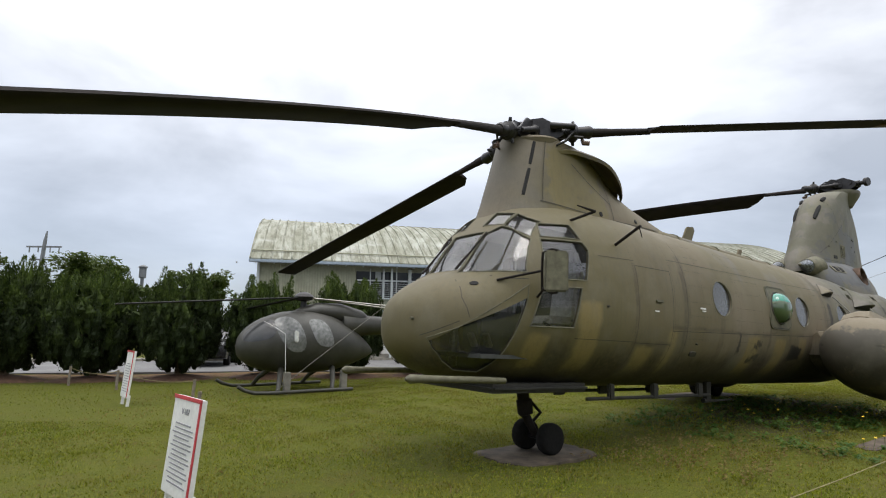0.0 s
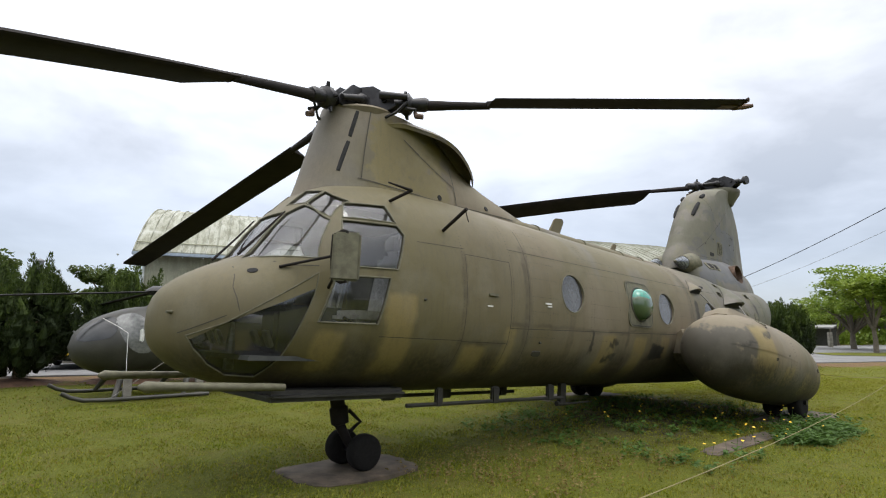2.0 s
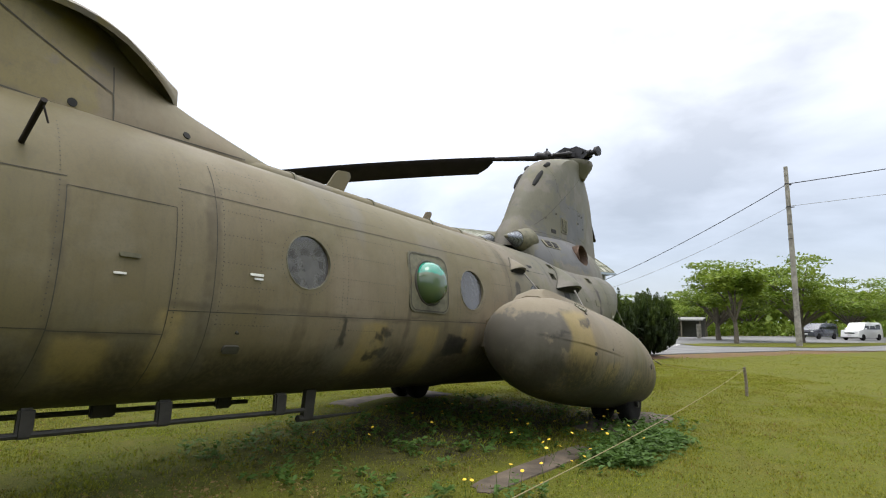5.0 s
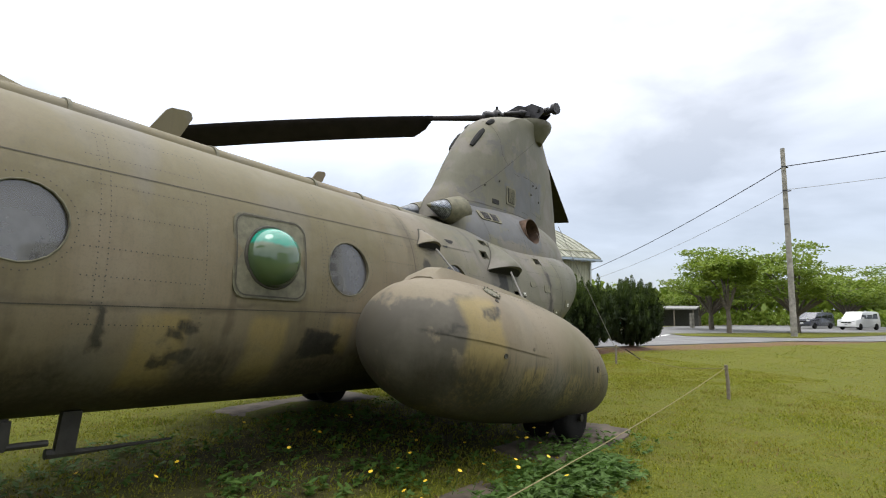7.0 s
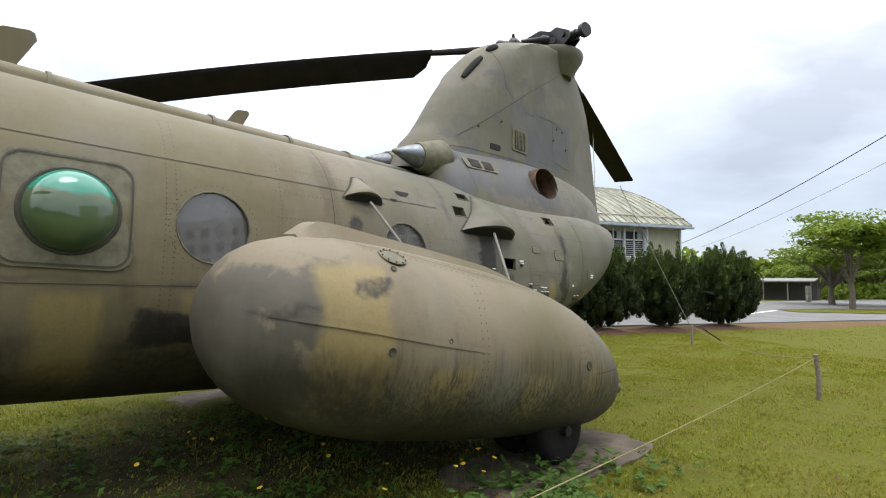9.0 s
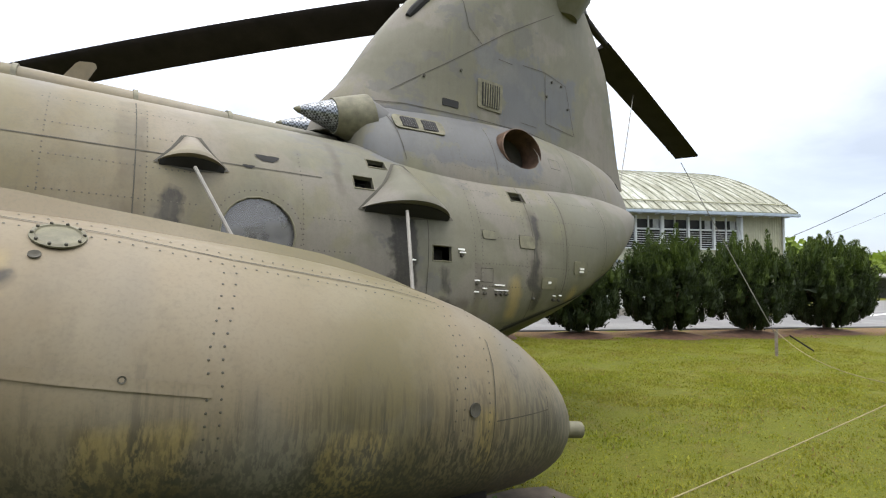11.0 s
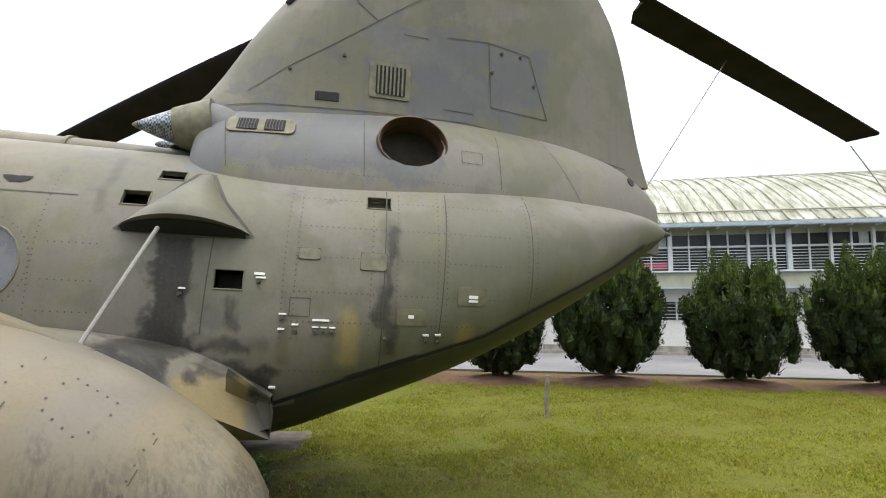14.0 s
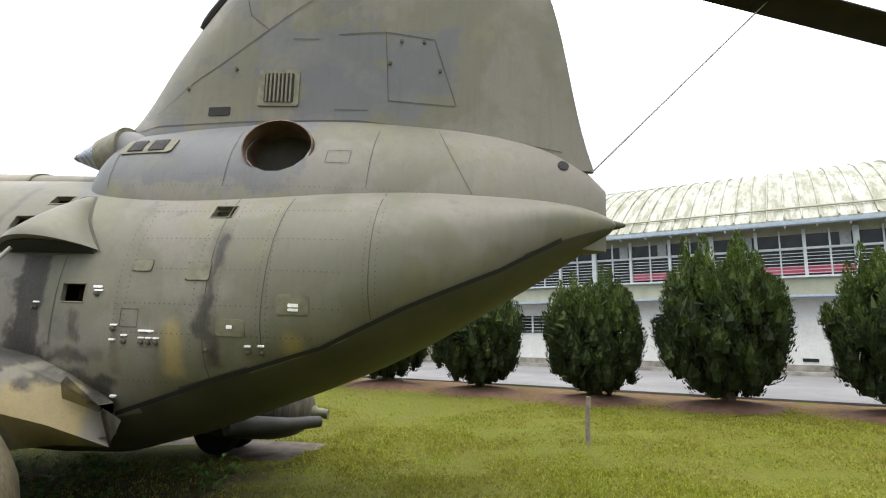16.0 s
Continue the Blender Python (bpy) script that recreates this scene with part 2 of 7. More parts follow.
M_RIM = plain("dusty_wheel_rim", (0.10, 0.098, 0.09), 0.6, 0.2, vary=0.4, scale=20)
# near-black colour standing for the shade inside holes; also used for black parts
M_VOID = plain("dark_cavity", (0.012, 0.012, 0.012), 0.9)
M_INSIDE = plain("cockpit_grey", (0.045, 0.047, 0.045), 0.7, vary=0.3)
M_SEAT = plain("seat_fabric", (0.32, 0.31, 0.29), 0.85, vary=0.25, scale=20)
M_LABEL = plain("white_stencil", (0.75, 0.75, 0.72), 0.6, vary=0.15)
M_RUST = plain("scorched_steel", (0.095, 0.058, 0.038), 0.6, 0.3, vary=0.6, scale=8)
M_BELLY = plain("belly_fittings", (0.028, 0.026, 0.022), 0.7, vary=0.4)
M_WHITE = plain("white_paint", (0.72, 0.72, 0.70), 0.6, vary=0.1, scale=3)
M_RED = plain("red_paint", (0.5, 0.05, 0.06), 0.55, vary=0.15)
M_CONC = plain("weathered_concrete", (0.25, 0.235, 0.20), 0.9, vary=0.45, scale=3.5, bump=0.5)
M_TAPE = plain("sun_bleached_rope", (0.21, 0.18, 0.085), 0.9, vary=0.3, scale=40)
M_STEELROPE = plain("guy_wire", (0.2, 0.19, 0.17), 0.7)
M_POSTWOOD = plain("grey_post_wood", (0.19, 0.16, 0.125), 0.85, vary=0.4, scale=18, bump=0.5)
M_OH6 = plain("dark_grey_green_paint", (0.044, 0.043, 0.036), 0.5, vary=0.35, scale=2.2)
M_OH6BLADE = plain("pale_rotor_blade", (0.33, 0.31, 0.27), 0.5, vary=0.2)
M_OHBLACK = plain("dark_rotor_blade", (0.013, 0.012, 0.012), 0.7, spec=0.2)


ms = Mat("silver_wire_mesh", 0.35, 0.9)
weave = ms.n.new("ShaderNodeTexChecker")
weave.inputs["Scale"].default_value = 55.0
ms.l.new(ms.co.outputs["Object"], weave.inputs["Vector"])
ms.colour(ms.mix(weave.outputs["Fac"], (0.26, 0.28, 0.31), (0.07, 0.075, 0.08))).bump(weave.outputs["Fac"], 0.5, 0.004)
M_SCREEN = ms.m


def glass(name, tint, rough=0.03, alpha=0.75):
    """Weathered acrylic: a clear see-through sheet under a reflecting coat."""
    m = Mat(name, rough)
    tr, gl, mx = m.n.new("ShaderNodeBsdfTransparent"), m.n.new("ShaderNodeBsdfGlossy"), m.n.new("ShaderNodeMixShader")
    df, mx2 = m.n.new("ShaderNodeBsdfDiffuse"), m.n.new("ShaderNodeMixShader")
    tr.inputs["Color"].default_value = (*tint, 1)
    gl.inputs["Roughness"].default_value = rough
    df.inputs["Color"].default_value = (0.4, 0.4, 0.4, 1)
    fr = m.n.new("ShaderNodeFresnel")
    fr.inputs["IOR"].default_value = 1.75
    m.l.new(m.ramp(fr.outputs[0], 0, 1, 0.02, 1.0), mx.inputs[0])
    m.l.new(tr.outputs[0], mx.inputs[1])
    m.l.new(gl.outputs[0], mx.inputs[2])
    m.l.new(m.ramp(m.noise(6, 5), 0.35, 0.8, 1 - alpha - 0.04, 1 - alpha + 0.06), mx2.inputs[0])
    m.l.new(mx.outputs[0], mx2.inputs[1])
    m.l.new(df.outputs[0], mx2.inputs[2])
    m.l.new(mx2.outputs[0], m.n["Material Output"].inputs["Surface"])
    return m.m


M_GLASS = glass("cockpit_acrylic", (0.78, 0.80, 0.83), 0.03, 0.95)
M_PORT = glass("hazy_porthole_acrylic", (0.25, 0.25, 0.28), 0.035, 0.80)
M_CHIN = glass("tinted_chin_acrylic", (0.42, 0.42, 0.45), 0.04, 0.955)


# ---- mesh helpers ----
def thing(name, label, category, m=None, group="", kind=""):
    ob = new(name)
    ob.empty_display_size = 0.2
    if m is not None:
        ob.matrix_world = m
    return tagged(ob, label, category, group, kind)


def part(name, bm, material, parent=None, label="", smooth=True, m=None):
    """Links a bmesh as one mesh object under a thing or a part."""
    me = bpy.data.meshes.new(name)
    if smooth:
        for f in bm.faces:
            f.smooth = True
    bm.to_mesh(me)
    bm.free()
    me.materials.append(material)
    if smooth:
        me.set_sharp_from_angle(angle=radians(40))
    ob = new(name, me)
    if parent is not None:
        ob.parent = parent
    if m is not None:
        ob.matrix_basis = m
    if label:
        ob["label"] = label
    return ob


def solid(name, verts, faces, material, parent=None, label="", smooth=True):
    me = bpy.data.meshes.new(name)
    me.from_pydata([tuple(v) for v in verts], [], faces)
    me.materials.append(material)
    if smooth:
        me.polygons.foreach_set("use_smooth", [True] * len(me.polygons))
        me.set_sharp_from_angle(angle=radians(40))
    ob = new(name, me)
    if parent is not None:
        ob.parent = parent
    if label:
        ob["label"] = label
    return ob


def box_bm(sx, sy, sz, centre=(0, 0, 0), bevel=0.0, rot=None, bm=None):
    own = bm is None
    b = bmesh.new()
    bmesh.ops.create_cube(b, size=1)
    bmesh.ops.scale(b, vec=(sx, sy, sz), verts=b.verts)
    if bevel > 0:
        bmesh.ops.bevel(b, geom=b.edges[:], offset=min(bevel, 0.45 * min(sx, sy, sz)), segments=2, affect="EDGES")
    if rot is not None:
        bmesh.ops.rotate(b, matrix=rot, verts=b.verts)
    bmesh.ops.translate(b, vec=centre, verts=b.verts)
    return b if own else join_bm(bm, b)


def join_bm(a, b):
    me = bpy.data.meshes.new("join")
    b.to_mesh(me)
    b.free()
    a.from_mesh(me)
    bpy.data.meshes.remove(me)
    return a


def tube(points, radius, sides=8, closed=False):
    """A bmesh tube along a polyline; radius is a number or one per point."""
    bm = bmesh.new()
    pts = [Vector(p) for p in points]
    rs = [radius] * len(pts) if isinstance(radius, (int, float)) else list(radius)
    rings, prev = [], None
    for i, p in enumerate(pts):
        d = (pts[min(i + 1, len(pts) - 1)] - pts[max(i - 1, 0)]).normalized()
        if prev is None:
            side = d.orthogonal().normalized()
        else:
            side = (prev - d * prev.dot(d)).normalized()
        prev = side
        up = d.cross(side)
        rings.append([bm.verts.new(p + (side * math.cos(a) + up * math.sin(a)) * rs[i]) for a in (2 * math.pi * k / sides for k in range(sides))])
    for r0, r1 in zip(rings, rings[1:]):
        for k in range(sides):
            bm.faces.new((r0[k], r0[(k + 1) % sides], r1[(k + 1) % sides], r1[k]))
    bm.faces.new(rings[0][::-1])
    bm.faces.new(rings[-1])
    return bm


def lathe(profile, sides=24, axis="z"):
    """A bmesh of revolution from (radius, height) pairs, closed at both ends."""
    bm = bmesh.new()
    rings = []
    for r, h in profile:
        ring = []
        for k in range(sides):
            a = 2 * math.pi * k / sides
            x, y = max(r, 1e-4) * math.cos(a), max(r, 1e-4) * math.sin(a)
            ring.append(bm.verts.new({"z": (x, y, h), "y": (x, h, -y), "x": (h, x, y)}[axis]))
        rings.append(ring)
    for r0, r1 in zip(rings, rings[1:]):
        for k in range(sides):
            bm.faces.new((r0[k], r0[(k + 1) % sides], r1[(k + 1) % sides], r1[k]))
    bm.faces.new(rings[0][::-1])
    bm.faces.new(rings[-1])
    return bm


def loft(rings, cap=True):
    """Closed rings of equal count joined into a skin: vertices and faces."""
    n = len(rings[0])
    verts = [p for r in rings for p in r]
    faces = []
    for i in range(len(rings) - 1):
        for k in range(n):
            a, b = i * n + k, i * n + (k + 1) % n
            faces.append((a, b, b + n, a + n))
    if cap:
        faces.append(tuple(range(n))[::-1])
        faces.append(tuple(range((len(rings) - 1) * n, len(rings) * n)))
    return verts, faces


def loft_bm(rings, cap=True):
    v, f = loft(rings, cap)
    bm = bmesh.new()
    vs = [bm.verts.new(p) for p in v]
    for q in f:
        bm.faces.new([vs[i] for i in q])
    bmesh.ops.recalc_face_normals(bm, faces=bm.faces)
    return bm


def move_bm(bm, m):
    bmesh.ops.transform(bm, matrix=m, verts=bm.verts)
    return bm


def smooth_curve(knots):
    xs = np.array([k[0] for k in knots], float)
    ys = np.array([k[1] for k in knots], float)
    d = np.diff(ys) / np.diff(xs)
    m = np.zeros(len(xs))
    m[0], m[-1] = d[0], d[-1]
    for i in range(1, len(xs) - 1):
        if d[i - 1] * d[i] > 0:
            m[i] = 2 * d[i - 1] * d[i] / (d[i - 1] + d[i])

    def f(x):
        x = np.clip(x, xs[0], xs[-1])
        i = np.clip(np.searchsorted(xs, x, side="right") - 1, 0, len(xs) - 2)
        h = xs[i + 1] - xs[i]
        s = (x - xs[i]) / h
        return (ys[i] * (1 + 2 * s) * (1 - s) ** 2 + m[i] * h * s * (1 - s) ** 2 + ys[i + 1] * s * s * (3 - 2 * s) + m[i + 1] * h * s * s * (s - 1))
    return f


body_top = smooth_curve([(-2.12, 1.42), (-2.10, 1.55), (-2.04, 1.67), (-1.84, 1.84), (-1.6, 1.97), (-1.45, 2.04), (-1.2, 2.38), (-.95, 2.68), (-.75, 2.86), (-.5, 2.96), (-.1, 3.03), (.5, 3.05), (2.5, 3.01), (4.5, 2.95), (7.5, 2.91), (9, 2.87), (10.5, 2.80), (11.3, 2.72), (11.56, 2.64), (11.6, 2.605)])
body_bottom = smooth_curve([(-2.12, 1.40), (-2.1, 1.25), (-2.0, 1.1), (-1.7, .92), (-1.2, .8), (-.6, .78), (0, .75), (7.8, .75), (8.2, .83), (9, 1.12), (9.9, 1.5), (10.8, 2.02), (11.4, 2.42), (11.56, 2.55), (11.6, 2.595)])
body_half = smooth_curve([(-2.12, .01), (-2.1, .15), (-2.04, .3), (-1.9, .5), (-1.6, .76), (-1.2, .97), (-.7, 1.08), (0, 1.11), (9.5, 1.11), (10.2, .97), (10.8, .68), (11.3, .34), (11.55, .1), (11.6, .01)])
body_mid = smooth_curve([(-2.12, 1.41), (-1.9, 1.42), (-1.4, 1.55), (-.8, 1.72), (0, 1.75), (8.5, 1.75), (9.5, 1.95), (10.5, 2.3), (11.3, 2.58), (11.6, 2.6)])
N_UP, N_DOWN = 2.3, 2.3


def body_side(u, w, side=-1):
    """Half-width of the fuselage skin at station u and height w."""
    m = body_mid(u)
    h, n = (body_top(u) - m, N_UP) if w > m else (m - body_bottom(u), N_DOWN)
    k = min(abs(w - m) / max(h, 1e-4), 1.0)
    return side * body_half(u) * (1 - k ** n) ** (1 / n)

# ---- the tandem-rotor helicopter: u aft, v to its far side, w up ----
HELI = pose(1.106, 7.205, 0.0, 0, 2.3, 35.7)
heli = thing("transport_helicopter", "tandem-rotor transport helicopter in faded olive and tan camouflage, on the lawn", "helicopter", HELI)


def skin(u, w, off=0.0, side=-1):
    """A point on the fuselage side and its outward normal."""
    def at(a, b):
        return Vector((a, body_side(a, b, side), b))
    p = at(u, w)
    du, dw = at(u + 0.01, w) - at(u - 0.01, w), at(u, w + 0.01) - at(u, w - 0.01)
    n = du.cross(dw).normalized()
    if n.y * side < 0:
        n = -n
    return p + n * off, n


def front_u(v, w):
    """Station at which the nose skin is met going aft at v, w."""
    a = -2.12
    for k in range(400):
        u = -2.12 + k * 0.006
        if body_bottom(u) < w < body_top(u) and abs(body_side(u, w)) >= abs(v):
            return u
    return -0.4


def body_ring(u, count=72, shrink=0.0):
    b, m, t, lo = body_half(u), body_mid(u), body_top(u), body_bottom(u)
    ring = []
    for k in range(count):
        a = 2 * math.pi * k / count
        c, s = math.cos(a), math.sin(a)
        n, h = (N_UP, t - m) if s >= 0 else (N_DOWN, m - lo)
        ring.append((u, max(b - shrink, 0.004) * math.copysign(abs(c) ** (2 / n), c), m + max(h - shrink, 0.004) * math.copysign(abs(s) ** (2 / n), s)))
    return ring


stations = [-2.12, -2.11, -2.09, -2.06, -2.02, -1.97, -1.9] + [-1.8 + 0.1 * k for k in range(20)] + [0.4 * k + 0.4 for k in range(20)] + [8.55 + 0.15 * k for k in range(19)] + [11.35, 11.45, 11.52, 11.56, 11.59, 11.6]
shell = loft_bm([body_ring(u) for u in stations])


def in_poly(p, poly):
    s = 0
    for (x0, y0), (x1, y1) in zip(poly, poly[1:] + poly[:1]):
        c = (x1 - x0) * (p[1] - y0) - (y1 - y0) * (p[0] - x0)
        if abs(c) < 1e-9:
            continue
        if s == 0:
            s = 1 if c > 0 else -1
        elif s * c < 0:
            return False
    return True


def cut_window(poly, front=False, side=-1):
    """Cuts a convex opening into the shell; gives back the skin that was there."""
    ax = 1 if front else 0
    lo, hi = [min(p[i] for p in poly) - 0.12 for i in (0, 1)], [max(p[i] for p in poly) + 0.12 for i in (0, 1)]

    def near(f):
        c = f.calc_center_median()
        if front and c.x > -0.6 or not front and c.y * side < 0.05:
            return False
        if f.normal.x > -0.02 and front:
            return False
        cs = [v.co for v in f.verts]
        return max(q[ax] for q in cs) > lo[0] and min(q[ax] for q in cs) < hi[0] and max(q.z for q in cs) > lo[1] and min(q.z for q in cs) < hi[1]
    for (x0, y0), (x1, y1) in zip(poly, poly[1:] + poly[:1]):
        fs = [f for f in shell.faces if near(f)]
        geom = list({e for f in fs for e in f.edges}) + list({v for f in fs for v in f.verts}) + fs
        co = (0, x0, y0) if front else (x0, 0, y0)
        no = (0, y1 - y0, x0 - x1) if front else (y1 - y0, 0, x0 - x1)
        bmesh.ops.bisect_plane(shell, geom=geom, plane_co=co, plane_no=no, dist=1e-5)
    gone = []
    for f in shell.faces:
        if near(f):
            c = f.calc_center_median()
            if in_poly((c[ax], c.z), poly):
                gone.append(f)
    made, index, pts = [], {}, []
    for f in gone:
        ring = []
        for v in f.verts:
            key = (round(v.co.x, 5), round(v.co.y, 5), round(v.co.z, 5))
            if key not in index:
                index[key] = len(pts)
                pts.append(v.co - v.normal * 0.012)
            ring.append(index[key])
        made.append(ring)
    bmesh.ops.delete(shell, geom=gone, context="FACES")
    return pts, made


def border(poly, front=False, side=-1, step=0.06):
    """Points along a window's edge, on the skin."""
    out = []
    for (x0, y0), (x1, y1) in zip(poly, poly[1:] + poly[:1]):
        n = max(2, int(math.hypot(x1 - x0, y1 - y0) / step))
        for k in range(n):
            a, b = x0 + (x1 - x0) * k / n, y0 + (y1 - y0) * k / n
            out.append(Vector((front_u(a, b), a, b)) if front else skin(a, b, 0.0, side)[0])
    return out


def rim(name, poly, radius, material, parent, front=False, side=-1):
    pts = border(poly, front, side)
    pts = pts + pts[:2]
    return part(name, tube(pts, radius, 6), material, parent)


def circle_poly(u, w, r, n=20):
    return [(u + r * math.cos(2 * math.pi * k / n), w + r * math.sin(2 * math.pi * k / n)) for k in range(n)]


# openings: (name, polygon, front projection, side, glass, label)
openings = []
for side in (-1, 1):
    openings += [
        ("side_window", [(-0.73, 2.60), (-0.29, 2.64), (-0.23, 2.46), (-0.79, 2.43)], False, side, M_GLASS, "upper cockpit side pane"),
        ("side_window", [(-0.80, 2.40), (-0.22, 2.43), (-0.15, 2.34), (-0.26, 1.98), (-0.88, 1.95)], False, side, M_GLASS, "sliding cockpit side window"),
        ("side_window", [(-0.90, 1.86), (-0.34, 1.89), (-0.44, 1.45), (-1.03, 1.44)], False, side, M_GLASS, "lower cockpit side window"),
        ("chin_window", [(-1.93, 1.28), (-1.70, 1.40), (-1.05, 1.87), (-1.08, 1.68), (-1.26, 1.12), (-1.37, 0.95), (-1.58, 0.96), (-1.74, 1.05), (-1.87, 1.18)], False, side, M_CHIN, "tinted chin window"),
    ]
    s = side
    openings += [
        ("windshield", [(s * 0.315, 2.0), (s * 0.315, 2.49), (s * 0.47, 2.58), (s * 0.62, 2.53), (s * 0.85, 2.39), (s * 0.965, 2.0)], True, side, M_GLASS, "large windshield pane"),
        ("eyebrow_window", [(s * 0.17, 2.615), (s * 0.465, 2.60), (s * 0.485, 2.755), (s * 0.19, 2.80)], True, side, M_GLASS, "small eyebrow pane"),
        ("eyebrow_window", [(s * 0.487, 2.595), (s * 0.83, 2.425), (s * 0.77, 2.63), (s * 0.51, 2.75)], True, side, M_GLASS, "small eyebrow pane"),
    ]
openings.append(("windshield", [(-0.285, 2.03), (-0.285, 2.52), (0.285, 2.52), (0.285, 2.03)], True, -1, M_GLASS, "centre windshield pane"))
PORTS = [(2.59, 2.005, 0.245), (5.11, 1.985, 0.247), (6.76, 1.98, 0.235)]
for u, w, r in PORTS:
    for side in (-1, 1):
        openings.append(("porthole", circle_poly(u, w, r), False, side, M_PORT, "round hazy porthole"))
openings.append(("cabin_window", circle_poly(4.36, 2.0, 0.2), False, 1, M_PORT, "round hazy porthole"))
VENTS = [(8.05, 8.22, 1.89, 2.01), (7.44, 7.60, 2.38, 2.48), (7.60, 7.76, 2.58, 2.65), (8.93, 9.09, 2.47, 2.56)]
for a, b, c, d in VENTS:
    openings.append(("vent", [(a, c), (b, c), (b, d), (a, d)], False, -1, None, ""))

panes = []
for name, poly, front, side, mat, label in openings:
    shell.normal_update()
    panes.append(cut_window(poly, front, side))
shell.normal_update()
edges = [e for e in shell.edges if e.is_boundary]
inward = {v: v.normal.copy() for e in edges for v in e.verts}
ext = bmesh.ops.extrude_edge_only(shell, edges=edges)
new_verts = [g for g in ext["geom"] if isinstance(g, bmesh.types.BMVert)]
old = {(round(v.co.x, 5), round(v.co.y, 5), round(v.co.z, 5)): n for v, n in inward.items()}
for v in new_verts:
    n = old.get((round(v.co.x, 5), round(v.co.y, 5), round(v.co.z, 5)))
    if n is not None:
        v.co -= n * 0.035
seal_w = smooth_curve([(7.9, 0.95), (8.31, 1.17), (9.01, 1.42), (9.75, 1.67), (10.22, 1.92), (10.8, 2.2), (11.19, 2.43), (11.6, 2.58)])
# skin below the ramp seal gets one darker colour
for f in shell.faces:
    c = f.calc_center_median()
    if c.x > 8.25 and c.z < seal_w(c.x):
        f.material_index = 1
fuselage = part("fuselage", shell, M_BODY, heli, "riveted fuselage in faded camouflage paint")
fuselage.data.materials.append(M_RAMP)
for (name, poly, front, side, mat, label), (pts, faces) in zip(openings, panes):
    if mat is None:
        back = solid("vent_recess", [p + Vector((0, 0.12, -0.02)) for p in pts], faces, M_VOID, heli)
        rim("vent_frame", poly, 0.006, M_FRAME, heli, front, side)
        continue
    if name in ("porthole", "cabin_window"):
        cw = sum(b for a, b in poly) / len(poly)
        y0, y1 = body_side(poly[0][0], cw - 0.2, side), body_side(poly[0][0], cw + 0.2, side)
        pts = [Vector((p.x, (y0 + (y1 - y0) * (p.z - cw + 0.2) / 0.4) - side * 0.016, p.z)) for p in pts]
    pane = solid(name, pts, faces, mat, heli, label)
    pane.visible_shadow = False
    rim("window_frame", poly, 0.006 if name in ("porthole", "chin_window") else 0.009, M_FRAME, pane, front, side)

# cockpit inside: floor, bulkhead, seats, panel, sticks
part("cockpit_floor", box_bm(2.2, 1.7, 0.04, (-0.45, 0, 1.12)), M_INSIDE, heli)
part("cockpit_bulkhead", loft_bm([body_ring(u, 40, 0.05) for u in (0.55, 0.6)]), M_INSIDE, heli)
part("instrument_panel", box_bm(0.16, 1.1, 0.42, (-1.12, 0, 1.75), 0.05, Matrix.Rotation(radians(-18), 3, "Y")), M_VOID, heli, "black instrument panel")
part("centre_console", box_bm(0.8, 0.34, 0.5, (-0.62, 0, 1.38), 0.04), M_INSIDE, heli)
for v in (-0.55, 0.55):
    bm = box_bm(0.46, 0.46, 0.14, (-0.28, v, 1.52), 0.05)
    box_bm(0.14, 0.46, 0.72, (0.02, v, 1.86), 0.06, Matrix.Rotation(radians(10), 3, "Y"), bm)
    box_bm(0.12, 0.26, 0.22, (0.08, v, 2.32), 0.05, None, bm)
    part("crew_seat", bm, M_SEAT, heli, "pale fabric crew seat")
    part("seat_base", box_bm(0.36, 0.36, 0.34, (-0.25, v, 1.28), 0.03), M_INSIDE, heli)
    part("control_stick", tube([(-0.75, v, 1.14), (-0.8, v, 1.4), (-0.7, v, 1.62), (-0.72, v, 1.74)], [0.02, 0.018, 0.018, 0.028], 8), M_CHROME, heli)
    for k in (-0.12, 0.12):
        part("rudder_pedal", box_bm(0.04, 0.1, 0.16, (-1.32, v + k, 1.28), 0.01, Matrix.Rotation(radians(-25), 3, "Y")), M_CHROME, heli)
    part("collective_lever", tube([(-0.2, v - 0.3, 1.2), (-0.55, v - 0.3, 1.45), (-0.68, v - 0.3, 1.5)], 0.016, 6), M_VOID, heli)
part("camera_mast", tube([(-1.5, -0.32, 1.0), (-1.5, -0.32, 1.24), (-1.5, -0.32, 1.42)], [0.05, 0.04, 0.02], 8), M_CHROME, heli, "chrome linkage seen through the chin window")


# raised ribbons, seams and rivet rows on the skin
def ribbon_mesh(paths, width, off, place):
    """Narrow strips along paths of (a, b) on a surface given by place(a, b) -> point, normal."""
    verts, faces = [], []
    for path in paths:
        pts = []
        for (a0, b0), (a1, b1) in zip(path, path[1:]):
            n = max(1, int(math.hypot(a1 - a0, b1 - b0) / 0.08))
            pts += [(a0 + (a1 - a0) * k / n, b0 + (b1 - b0) * k / n) for k in range(n)]
        pts.append(path[-1])
        ps = [place(a, b) for a, b in pts]
        start = len(verts)
        for i, (p, n) in enumerate(ps):
            d = (ps[min(i + 1, len(ps) - 1)][0] - ps[max(i - 1, 0)][0])
            if d.length < 1e-6:
                d = Vector((1, 0, 0))
            s = n.cross(d.normalized()) * width * 0.5
            verts += [p + n * off - s, p + n * off + s]
        for i in range(len(ps) - 1):
            k = start + 2 * i
            faces.append((k, k + 1, k + 3, k + 2))
    return verts, faces


